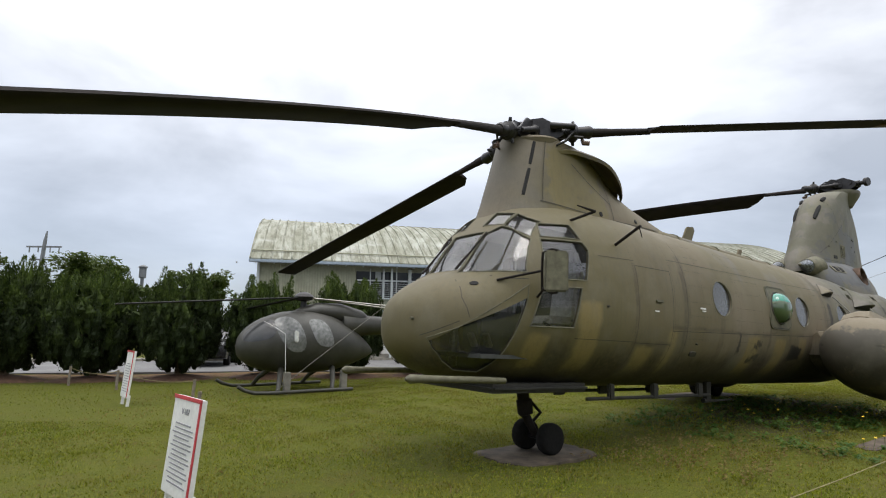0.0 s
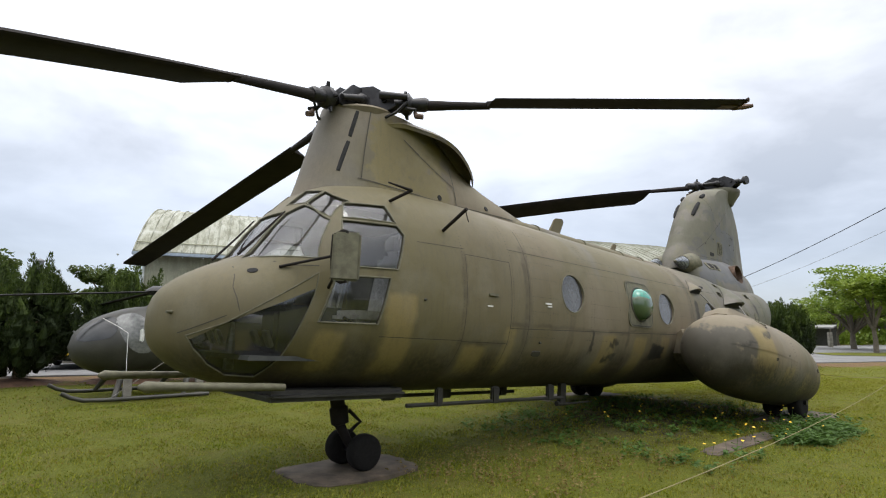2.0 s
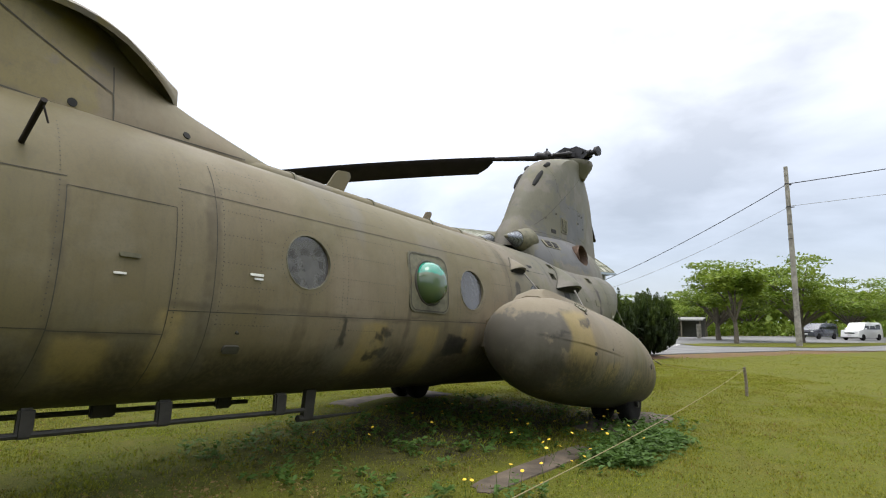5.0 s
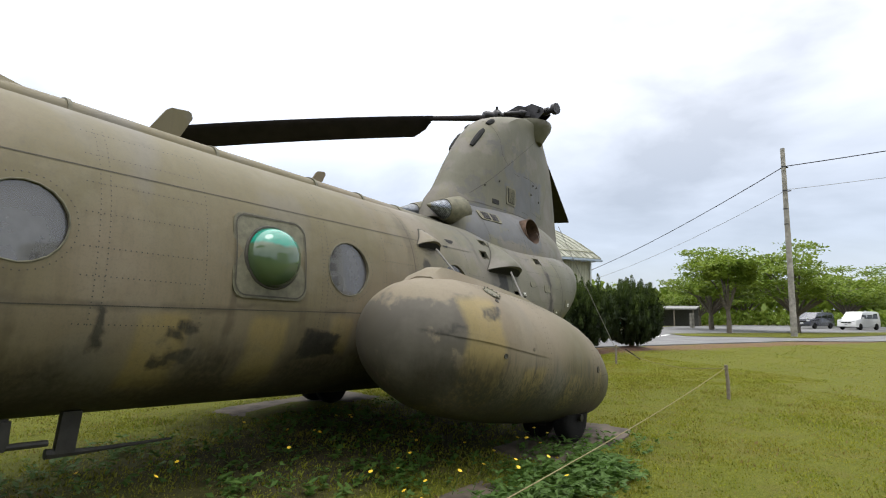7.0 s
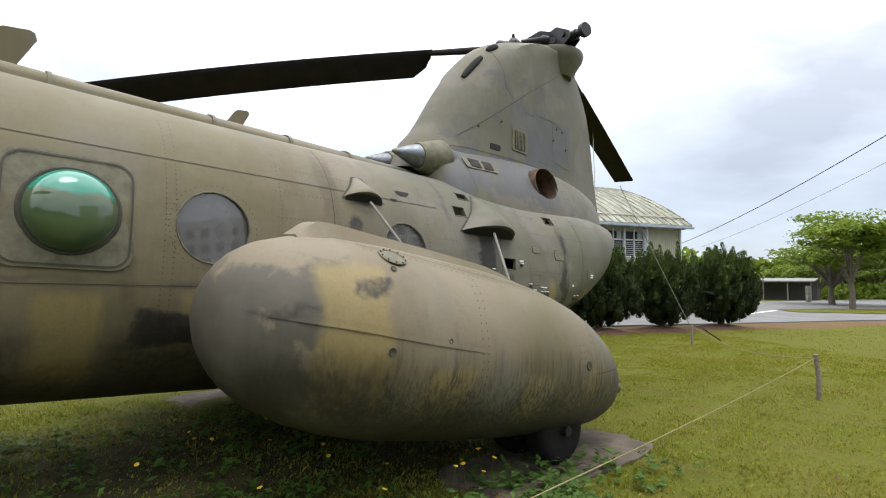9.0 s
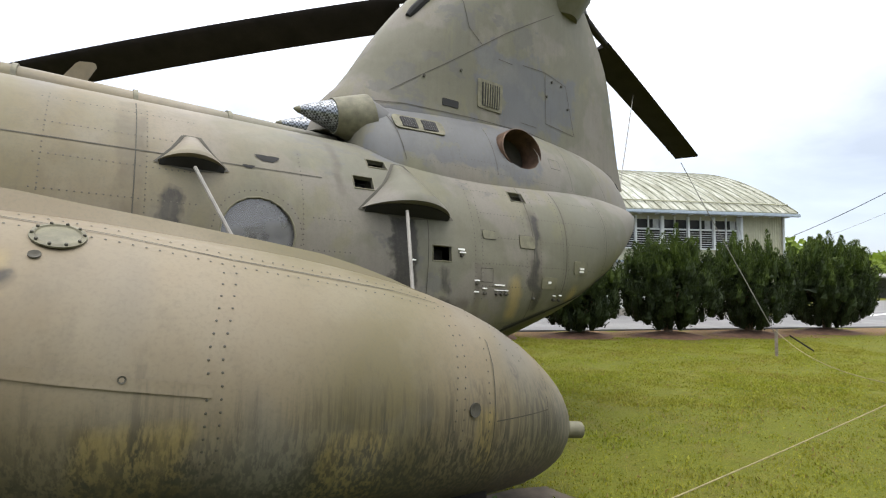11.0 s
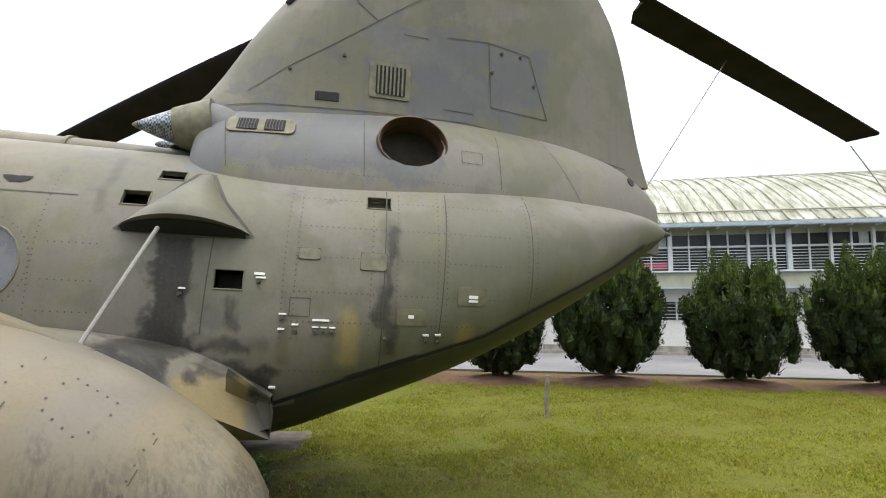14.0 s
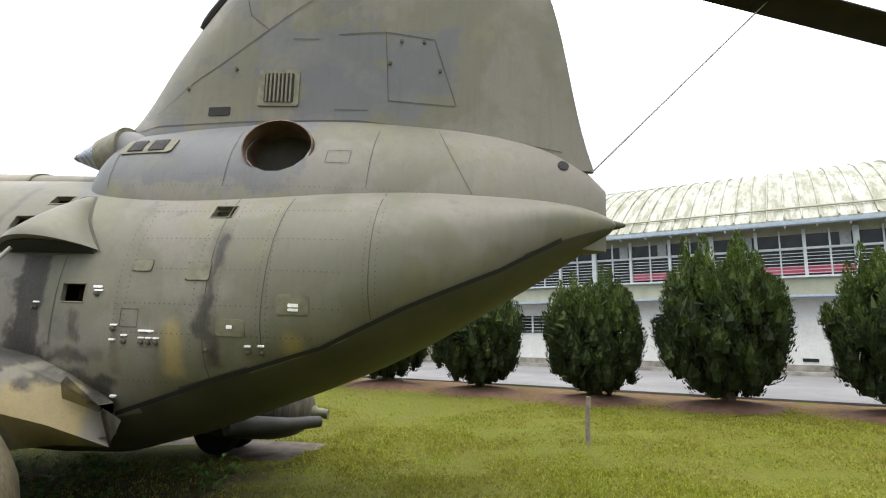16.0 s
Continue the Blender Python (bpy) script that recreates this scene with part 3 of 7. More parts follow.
def rivet_mesh(paths, pitch, size, place):
    verts, faces = [], []
    for path in paths:
        for (a0, b0), (a1, b1) in zip(path, path[1:]):
            n = max(1, int(math.hypot(a1 - a0, b1 - b0) / pitch))
            for k in range(n):
                p, nn = place(a0 + (a1 - a0) * (k + 0.5) / n, b0 + (b1 - b0) * (k + 0.5) / n)
                t = nn.orthogonal().normalized()
                q = nn.cross(t)
                s = len(verts)
                verts += [p + (t * math.cos(x) + q * math.sin(x)) * size for x in (0, 1.047, 2.094, 3.142, 4.189, 5.236)]
                verts.append(p + nn * size * 0.6)
                faces += [(s + j, s + (j + 1) % 6, s + 6) for j in range(6)]
    return verts, faces


def on_skin(u, w):
    return skin(u, w, 0.001)


def rect_path(a, b, c, d):
    return [(a, c), (b, c), (b, d), (a, d), (a, c)]


seams = [rect_path(0.66, 1.38, 1.33, 2.26), [(-0.4, 1.34), (0.66, 1.34)], [(1.38, 1.5), (4.0, 1.56), (7.0, 1.63), (7.79, 1.57), (8.38, 1.34)], [(0.0, 2.3), (0.66, 2.32)],
         [(1.7, 0.85), (1.7, 2.7)], [(1.4, 2.42), (7.2, 2.42)], [(6.05, 1.7), (6.05, 2.8)], [(9.06, 1.45), (9.06, 2.62)], [(8.0, 1.62), (8.02, 2.2)], [(9.42, 1.6), (9.46, 2.62)], [(10.05, 1.85), (10.05, 2.68)],
         rect_path(8.53, 8.66, 2.1, 2.17), rect_path(8.91, 9.07, 2.05, 2.16), rect_path(8.5, 8.62, 1.75, 1.86), [(0.66, 1.34), (0.62, 0.9)], [(1.38, 1.33), (1.36, 0.9)]]
v, f = ribbon_mesh(seams, 0.007, 0.0015, on_skin)
solid("panel_seams", v, f, M_SEAM, heli, "thin dark panel gaps")
bands = [[(8.31, 1.17), (9.01, 1.42), (9.75, 1.67), (10.22, 1.92), (10.8, 2.2), (11.19, 2.43)]]
v, f = ribbon_mesh(bands, 0.035, 0.006, on_skin)
solid("ramp_seal", v, f, M_VOID, heli, "black rubber ramp seal")
rows = []
for u in [0.62, 1.42, 1.7, 1.76, 2.1, 3.0, 3.06, 3.72, 4.8, 4.86, 5.6, 6.05, 6.11, 7.05, 8.45, 8.52, 8.98, 9.14, 9.4, 9.46, 10.02, 10.09]:
    rows.append([(u, 1.4 if u < 8.3 else 1.6), (u, 2.75 if u < 7 else 2.6)])
for w in (1.42, 1.72, 1.9, 2.12, 2.32, 2.52, 2.7):
    for a, b in ((1.75, 2.25), (2.9, 3.7), (5.55, 6.4), (7.1, 7.4), (8.5, 9.05), (9.15, 9.9)):
        if not (w > 2.2 and 7 < a < 8):
            rows.append([(a, w), (b, w)])
for u, w, r in PORTS:
    rows.append(circle_poly(u, w, r + 0.05, 16) + circle_poly(u, w, r + 0.05, 16)[:1])
v, f = rivet_mesh(rows, 0.034, 0.0052, on_skin)
tagged(solid("rivets", v, f, M_RIVET, heli, "rows of small rivet heads"), kind="stuff")


def plate(name, a, b, c, d, thick, material, parent, place=on_skin, label="", corner=0.02):
    """A rounded cover plate lying on a curved skin."""
    outline = []
    for cx, cy, q in ((b - corner, d - corner, 0), (a + corner, d - corner, 1), (a + corner, c + corner, 2), (b - corner, c + corner, 3)):
        for k in range(4):
            t = (q + k / 3) * math.pi / 2
            outline.append((cx + corner * math.cos(t), cy + corner * math.sin(t)))
    bm = bmesh.new()
    top = [bm.verts.new(p + n * thick) for p, n in (place(x, y) for x, y in outline)]
    low = [bm.verts.new(p - n * 0.01) for p, n in (place(x, y) for x, y in outline)]
    p, n = place((a + b) / 2, (c + d) / 2)
    mid = bm.verts.new(p + n * thick)
    k = len(outline)
    for i in range(k):
        bm.faces.new((top[i], top[(i + 1) % k], mid))
        bm.faces.new((low[i], low[(i + 1) % k], top[(i + 1) % k], top[i]))
    bmesh.ops.recalc_face_normals(bm, faces=bm.faces)
    return part(name, bm, material, parent, label)


for a, b, c, d in ((9.53, 9.72, 1.86, 1.98), (9.15, 9.33, 1.72, 1.82), (8.91, 9.07, 2.05, 2.16), (8.53, 8.66, 2.1, 2.17)):
    plate("access_panel", a, b, c, d, 0.006, M_FRAME, heli)
for a, b, c, d in ((9.60, 9.66, 1.905, 1.925), (9.60, 9.66, 1.882, 1.897), (9.22, 9.255, 1.765, 1.785), (8.28, 8.34, 1.985, 2.0), (8.29, 8.35, 1.965, 1.975), (8.44, 8.485, 1.755, 1.765), (8.44, 8.48, 1.665, 1.675), (8.52, 8.56, 1.695, 1.705), (8.64, 8.74, 1.725, 1.737), (8.64, 8.68, 1.685, 1.693), (8.69, 8.73, 1.685, 1.693), (8.74, 8.78, 1.685, 1.693), (9.32, 9.36, 1.66, 1.668), (9.4, 9.44, 1.665, 1.673), (8.4, 8.44, 1.31, 1.32), (7.86, 7.9, 1.88, 1.89), (2.0, 2.12, 1.82, 1.84), (2.04, 2.12, 1.79, 1.805), (0.98, 1.06, 1.72, 1.735)):
    plate("stencil_label", a, b, c, d, 0.010, M_LABEL, heli, label="white stencilled marking, unreadable", corner=0.004)
for u, w in ((8.54, 1.66), (8.66, 1.66), (8.71, 1.66), (8.76, 1.66), (9.08, 1.63), (9.34, 1.63), (9.42, 1.63), (7.87, 1.85), (8.31, 1.945), (0.08, 1.72), (1.96, 1.36), (8.46, 1.735)):
    p, n = skin(u, w)
    part("drain_fitting", tube([p - n * 0.01, p + n * 0.025], [0.016, 0.011], 8), M_SEAM, heli)
# door handle and bottom vent
plate("door_handle", 1.0, 1.14, 1.84, 1.87, 0.018, M_FRAME, heli, corner=0.012)
plate("skin_patch", 1.88, 2.02, 1.2, 1.26, 0.02, M_SEAM, heli, corner=0.02)


# bubble window in its square panel
plate("bubble_panel", 3.93, 4.62, 1.655, 2.325, 0.012, M_FRAME, heli, label="olive escape panel round the bubble window", corner=0.1)
mb = Mat("green_bubble_acrylic", 0.06)
zb = mb.axis(2)
mb.colour(mb.mix(mb.ramp(mb.math("ADD", zb, mb.ramp(mb.noise(4, 3), 0.3, 0.7, -0.03, 0.03)), 2.08, 2.11), (0.060, 0.095, 0.045), (0.0, 0.20, 0.135)))
mb.p.inputs["Coat Weight"].default_value = 0.6
p, n = skin(4.285, 1.99)
path = []
for cx, cy, q in ((4.50, 2.205, 0), (4.05, 2.205, 1), (4.05, 1.775, 2), (4.50, 1.775, 3)):
    path += [(cx + 0.1 * math.cos((q + k / 5) * math.pi / 2), cy + 0.1 * math.sin((q + k / 5) * math.pi / 2)) for k in range(6)]
v, f = ribbon_mesh([path + path[:1]], 0.012, 0.016, on_skin)
solid("panel_gasket", v, f, M_SEAM, heli)
rim("bubble_rim", circle_poly(4.285, 1.99, 0.248, 28), 0.018, M_SEAM, heli)
bm = lathe([(0.244, -0.01), (0.238, 0.03), (0.222, 0.07), (0.19, 0.11), (0.132, 0.142), (0.066, 0.157), (0.0, 0.16)], 32)
part("bubble_window", move_bm(bm, Matrix.Translation(p) @ n.to_track_quat("Z", "Y").to_matrix().to_4x4()), mb.m, heli, "domed translucent green bubble window")


# bell-shaped scoops on the side
def scoop(u0, wt, wb, half, deep, lean, parent):
    rings = []
    for k in range(13):
        s = k / 12
        w = wt + (wb - wt) * s
        hw = 0.05 + (half - 0.05) * s ** 1.35
        out = 0.012 + deep * s ** 1.05 * (1.0 if s < 0.96 else 0.9)
        ring = []
        for j in range(17):
            t = -1 + j / 8
            p, n = skin(u0 + lean * (1 - s) + hw * t, w)
            ring.append(p + n * (out * (1 - t * t) ** 0.8 - 0.004))
        for j in range(15, 0, -1):
            t = -1 + j / 8
            p, n = skin(u0 + lean * (1 - s) + hw * t, w)
            ring.append(p - n * 0.02)
        rings.append(ring)
    bm = loft_bm(rings)
    s1 = part("air_scoop", bm, M_BODY, parent, "bell-shaped air scoop")
    # dark grime line round the scoop's foot, drawn as a ribbon
    edge_ = [(u0 - 0.05 + lean, wt), (u0 - 0.05 - (half - 0.05) * 0.4 + lean * 0.5, wt + (wb - wt) * 0.5), (u0 - half * 1.03, wb - 0.01), (u0, wb - 0.035), (u0 + half * 1.03, wb - 0.01), (u0 + 0.05 + (half - 0.05) * 0.4 + lean * 0.5, wt + (wb - wt) * 0.5), (u0 + 0.05 + lean, wt), (u0 - 0.05 + lean, wt)]
    v_, f_ = ribbon_mesh([edge_], 0.022, 0.004, on_skin)
    solid("scoop_grime_line", v_, f_, M_SEAM, s1, "dark grime line round the scoop")
    under = []
    for j in range(17):
        t = -0.92 + 0.92 * j / 8
        p, n = skin(u0 + half * t, wb - 0.004)
        under.append(p + n * (deep * 0.7 * (1 - t * t) ** 0.8))
    base = [skin(u0 + half * 0.92 * (-1 + j / 8), wb - 0.02)[0] + Vector((0, -0.003, 0)) for j in range(17)]
    part("scoop_mouth", loft_bm([under + [q - Vector((0, 0, 0.004)) for q in under[::-1]], base + [q - Vector((0, 0, 0.004)) for q in base[::-1]]]), M_VOID, s1)
    return s1


scoop(7.85, 2.64, 2.23, 0.385, 0.24, 0.03, heli)
scoop(6.36, 2.57, 2.37, 0.20, 0.13, 0.0, heli)
part("brace_strut", tube([(7.75, -1.22, 2.22), (7.58, -1.68, 1.52)], 0.013, 8), M_STEELROPE, heli, "thin grey brace rod")
part("brace_strut", tube([(6.36, -1.10, 2.34), (6.6, -1.55, 1.75)], 0.012, 8), M_STEELROPE, heli, "thin grey brace rod")
# torn skin openings
for u, w, s in ((6.83, 2.5, 1.0), (6.7, 2.42, 0.5)):
    bm = bmesh.new()
    ring = [skin(u + s * 0.07 * math.cos(a) * (1 + 0.4 * math.sin(3 * a)), w + s * 0.035 * math.sin(a) * (1 + 0.4 * math.cos(2 * a)), 0.004)[0] for a in (2 * math.pi * k / 12 for k in range(12))]
    bm.faces.new([bm.verts.new(q) for q in ring])
    part("torn_skin", bm, M_VOID, heli, "dark tear in the skin")

p, n = skin(-1.5, 1.86)
part("nose_hole", move_bm(lathe([(0.05, -0.01), (0.05, 0.006), (0.035, 0.008), (0.0, 0.004)], 16), Matrix.Translation(p) @ n.to_track_quat("Z", "Y").to_matrix().to_4x4() @ Matrix.Diagonal((1.0, 0.6, 1, 1))), M_VOID, heli, "dark oval hole in the nose")
v, f = ribbon_mesh([[(-1.62, 1.50), (-1.66, 1.70), (-1.6, 1.9)], [(-1.98, 1.30), (-1.7, 1.46)], [(-1.45, 1.98), (-1.25, 1.92), (-1.05, 1.93)]], 0.008, 0.002, on_skin)
solid("nose_seams", v, f, M_SEAM, heli)

# driveshaft tunnel along the roof, with two small vanes
tunnel_top = smooth_curve([(2.2, 3.06), (2.6, 3.13), (4.0, 3.09), (5.8, 3.045), (7.6, 2.99)])


def tunnel_ring(u, grow=0.0):
    t = tunnel_top(u) + grow
    return [(u, (0.22 + grow) * math.cos(math.pi * k / 12), t - 0.16 + 0.16 * math.sin(math.pi * k / 12) ** 0.75 if 0 < k < 12 else t - 0.3) for k in range(13)]


part("drive_shaft_tunnel", loft_bm([tunnel_ring(u) for u in (2.2, 2.4, 2.6, 3.0, 3.7, 4.4, 5.0, 5.6, 6.1, 6.6, 7.2, 7.6)]), M_BODY, heli, "rounded drive-shaft tunnel along the roof")
for u in (3.0, 4.2, 5.35, 6.05, 6.7):
    part("tunnel_clamp", loft_bm([tunnel_ring(u + d, 0.012) for d in (0, 0.03)]), M_FRAME, heli)
for u, w, size in ((3.86, 3.12, 0.42), (5.66, 3.12, 0.22)):
    prof = [(0, 0), (size * 0.72, 0), (size * 1.1, size * 0.78), (size * 1.06, size * 0.9), (size * 0.98, size * 0.93), (size * 0.6, size * 0.88), (size * 0.5, size * 0.8)]
    part("roof_vane", loft_bm([[(u - size * 0.4 + a, 0.2 + y, w - 0.06 + b) for a, b in prof] for y in (-0.012, 0.012)]), M_BODY, heli, "small upright roof vane", smooth=False)

# engine cowling under the rear pylon
cow_half = smooth_curve([(7.66, 0.50), (7.70, 0.62), (7.78, 0.71), (7.95, 0.77), (8.4, 0.80), (9.4, 0.79), (10.3, 0.62), (10.9, 0.42), (11.35, 0.16), (11.52, 0.05)])
cow_top = smooth_curve([(7.66, 3.22), (7.78, 3.29), (8.1, 3.36), (9.2, 3.42), (10.3, 3.34), (11.0, 3.2), (11.4, 2.98), (11.52, 2.85)])


def cow_side(u, w):
    base = 2.5
    k = min(1, max(0, (w - base) / (cow_top(u) - base)))
    return -cow_half(u) * (1 - k ** 2.05) ** (1 / 2.05)


def on_cowl(u, w, off=0.001):
    def at(a, b):
        return Vector((a, cow_side(a, b), b))
    p = at(u, w)
    n = (at(u + 0.01, w) - at(u - 0.01, w)).cross(at(u, w + 0.01) - at(u, w - 0.01)).normalized()
    if n.y > 0:
        n = -n
    return p + n * off, n


rings = []
for u in [7.66, 7.67, 7.69, 7.73, 7.8, 7.88, 7.98] + [8.1 + 0.2 * k for k in range(15)] + [11.0, 11.15, 11.3, 11.4, 11.47, 11.52]:
    ring = []
    for k in range(33):
        a = math.pi * k / 32
        ring.append((u, -cow_half(u) * math.copysign(abs(math.cos(a)) ** (2 / 2.05), math.cos(a)), 2.5 + (cow_top(u) - 2.5) * math.sin(a) ** (2 / 2.05)))
    ring += [(u, cow_half(u), 2.4), (u, -cow_half(u), 2.4)]
    rings.append(ring)
cowl = loft_bm(rings)
exhaust_hole = [(9.235 + 0.235 * math.cos(math.pi * k / 7), 3.015 + 0.185 * math.sin(math.pi * k / 7)) for k in range(14)]
for (x0, z0), (x1, z1) in zip(exhaust_hole, exhaust_hole[1:] + exhaust_hole[:1]):
    fs_ = [f_ for f_ in cowl.faces if f_.calc_center_median().y < -0.2 and max(v_.co.x for v_ in f_.verts) > 8.9 and min(v_.co.x for v_ in f_.verts) < 9.6 and max(v_.co.z for v_ in f_.verts) > 2.7]
    bmesh.ops.bisect_plane(cowl, geom=list({e_ for f_ in fs_ for e_ in f_.edges}) + list({v_ for f_ in fs_ for v_ in f_.verts}) + fs_, plane_co=(x0, 0, z0), plane_no=(z1 - z0, 0, x0 - x1), dist=1e-5)
bmesh.ops.delete(cowl, geom=[f_ for f_ in cowl.faces if f_.calc_center_median().y < -0.2 and in_poly((f_.calc_center_median().x, f_.calc_center_median().z), exhaust_hole)], context="FACES")
part("engine_cowling", cowl, M_BODY, heli, "grey-green engine cowling below the rear pylon")
v, f = ribbon_mesh([[(7.98, 2.72), (7.94, 2.95), (7.88, 3.2)], [(9.9, 2.72), (9.9, 3.2)], rect_path(9.6, 9.76, 2.9, 3.0), [(10.6, 2.7), (10.3, 3.25)], [(8.9, 2.72), (8.88, 3.2)]], 0.005, 0.002, on_cowl)
tagged(solid("cowling_seams", v, f, M_SEAM, heli), kind="stuff")
v, f = rivet_mesh([[(7.98, 2.74), (7.9, 3.2)], [(8.5, 2.72), (8.5, 3.2)], [(8.0, 2.74), (10.6, 2.7)], [(8.6, 2.82), (9.1, 2.82)], [(9.9, 2.74), (9.9, 3.2)]], 0.035, 0.004, on_cowl)
tagged(solid("cowling_rivets", v, f, M_RIVET, heli), kind="stuff")
plate("vent_plate", 7.93, 8.4, 3.0, 3.14, 0.012, M_FRAME, heli, on_cowl, "plate with two mesh vents", 0.04)
for a in (8.0, 8.19):
    g = plate("mesh_vent", a, a + 0.14, 3.02, 3.12, 0.015, M_VOID, heli, on_cowl, "dark mesh vent", 0.008)
    for k in range(6):
        plate("vent_bar", a + 0.012 + 0.021 * k, a + 0.018 + 0.021 * k, 3.02, 3.12, 0.018, M_METAL, g, on_cowl, corner=0.002)
# exhaust pipe
ax = Vector((0.10, -0.97, 0.14)).normalized()
q = Matrix.Translation((9.21, -0.475, 2.99)) @ Matrix.Diagonal((1.22, 1, 0.98, 1)) @ ax.to_track_quat("Z", "Y").to_matrix().to_4x4()
part("exhaust_pipe", move_bm(lathe([(0.215, -0.1), (0.215, 0.2), (0.212, 0.225), (0.204, 0.228), (0.198, 0.19), (0.19, 0.0), (0.18, -0.22)], 32), q), M_RUST, heli, "scorched oval exhaust pipe")
part("exhaust_depth", move_bm(lathe([(0.192, -0.02), (0.186, -0.12), (0.18, -0.2), (0.0, -0.21)], 24), q), M_VOID, heli, "sooty black inside of the exhaust")
part("exhaust_collar", move_bm(lathe([(0.226, 0.0), (0.226, 0.05), (0.216, 0.07), (0.214, 0.0)], 32), q), M_SEAM, heli)
# engine air intakes
for s in (-1, 1):
    root, tip_ = Vector((7.74, s * 0.30, 3.09)), Vector((7.18, s * 0.25, 3.10))

    def intake_ring(t, grow=0.0):
        c = root.lerp(tip_, t)
        return [(c.x - 0.05 * math.cos(a) * (1 - t), c.y + s * -math.sin(a) * (0.205 * (1 - t) ** 0.8 + grow), c.z + math.cos(a) * (0.205 * (1 - t) ** 0.8 + grow)) for a in (2 * math.pi * j / 28 for j in range(28))]
    duct = part("intake_lip", loft_bm([intake_ring(t, 0.012) for t in (-0.12, 0.0, 0.15, 0.3, 0.42)]), M_FRAME, heli, "olive rounded lip of the engine intake")
    rings = [intake_ring(0.0, 0.008)]
    for u, y, z, r in ((7.80, 0.30, 3.075, 0.215), (7.88, 0.30, 3.04, 0.225), (8.0, 0.30, 2.98, 0.235)):
        rings.append([(u, s * y + s * -math.sin(a) * r, z + math.cos(a) * r) for a in (2 * math.pi * j / 28 for j in range(28))])
    part("intake_fairing", loft_bm(rings), M_BODY, duct, "riveted fairing behind the intake lip")
    part("intake_mesh", loft_bm([intake_ring(t) for t in (0.42, 0.55, 0.7, 0.82, 0.93)]), M_SCREEN, duct, "pointed silver mesh screen over the intake")
    part("screen_tip", loft_bm([intake_ring(t, 0.004) for t in (0.91, 0.96, 0.995)]), M_FRAME, duct, "olive metal tip of the mesh screen")

# rear pylon (fin)
fin_le = smooth_curve([(3.0, 7.38), (3.3, 7.49), (3.46, 7.63), (4.04, 7.98), (4.57, 8.38), (4.8, 8.66), (4.95, 8.98), (5.06, 9.35), (5.14, 9.75)])
fin_te = smooth_curve([(2.8, 11.5), (3.25, 11.36), (4.41, 11.1), (5.14, 10.7)])
fin_th = smooth_curve([(3.0, 0.46), (3.5, 0.41), (4.1, 0.40), (4.7, 0.37), (5.0, 0.33), (5.14, 0.27)])


def fin_half(c):
    """Half thickness along the chord, 0 at the nose to 1 at the tail."""
    return min(1, (c / 0.16)) ** 0.5 if c < 0.16 else (1.0 if c < 0.34 else max(0.06, 1 - ((c - 0.34) / 0.66) ** 1.25 * 0.94))


def on_fin(u, w, off=0.001):
    def at(a, b):
        c = (a - fin_le(b)) / (fin_te(b) - fin_le(b))
        return Vector((a, -fin_th(b) * fin_half(min(1, max(0, c))), b))
    p = at(u, w)
    n = (at(u + 0.01, w) - at(u - 0.01, w)).cross(at(u, w + 0.01) - at(u, w - 0.01)).normalized()
    if n.y > 0:
        n = -n
    return p + n * off, n


rings = []
cs = [0, 0.01, 0.025, 0.05, 0.09, 0.16, 0.25, 0.34, 0.45, 0.55, 0.65, 0.75, 0.85, 0.93, 1.0]
for w in [3.0 + 0.15 * k for k in range(12)] + [4.75, 4.85, 4.95, 5.03, 5.09, 5.12, 5.14]:
    le, te, th = fin_le(w), fin_te(w), fin_th(w) * (1 if w < 5.1 else 0.9 if w < 5.13 else 0.75)
    pts = [(le + c * (te - le), -th * fin_half(c), w) for c in cs] + [(le + c * (te - le), th * fin_half(c), w) for c in cs[::-1][:-1]]
    rings.append(pts)
part("rear_pylon", loft_bm(rings), M_BODY, heli, "tall thick rear rotor pylon")
v, f = ribbon_mesh([[(8.0, 3.42), (8.6, 3.82), (9.25, 4.28), (10.0, 4.75)], [(8.62, 4.75), (8.78, 4.2), (8.95, 4.06)], [(9.86, 4.05), (9.9, 3.5), (10.4, 3.47)], [(9.86, 4.05), (10.23, 4.0), (10.41, 3.47)], [(9.5, 4.02), (9.86, 4.05)], [(9.15, 3.98), (9.35, 3.98)], [(9.5, 3.42), (9.75, 3.42)], [(7.86, 3.29), (8.7, 3.31), (9.68, 3.335), (10.62, 3.24), (11.2, 3.14)]], 0.007, 0.003, on_fin)
solid("pylon_seams", v, f, M_SEAM, heli)
plate("louvre_frame", 8.9, 9.22, 3.44, 3.73, 0.008, M_FRAME, heli, on_fin, "louvred vent", 0.02)
lv = plate("louvre_opening", 8.95, 9.18, 3.47, 3.7, 0.011, M_VOID, heli, on_fin, "", 0.01)
for k in range(7):
    plate("louvre_slat", 8.962 + 0.031 * k, 8.976 + 0.031 * k, 3.47, 3.7, 0.018, M_FRAME, lv, on_fin, "", 0.004)
plate("slot_vent", 8.5, 8.68, 3.37, 3.44, 0.006, M_VOID, heli, on_fin, "dark slot vent", 0.01)
plate("round_port", 11.17, 11.25, 2.98, 3.06, 0.006, M_VOID, heli, lambda a, b: (Vector((a, cow_side(a, b) - 0.004, b)), Vector((0, -1, 0))), "small dark round port", 0.038)
for u, w in ((8.3, 3.6), (9.98, 3.98), (10.15, 3.98), (9.9, 3.8), (10.28, 3.75), (8.7, 3.75)):
    p, n = on_fin(u, w)
    part("fin_fastener", tube([p, p + n * 0.012], 0.014, 6), M_SEAM, heli)
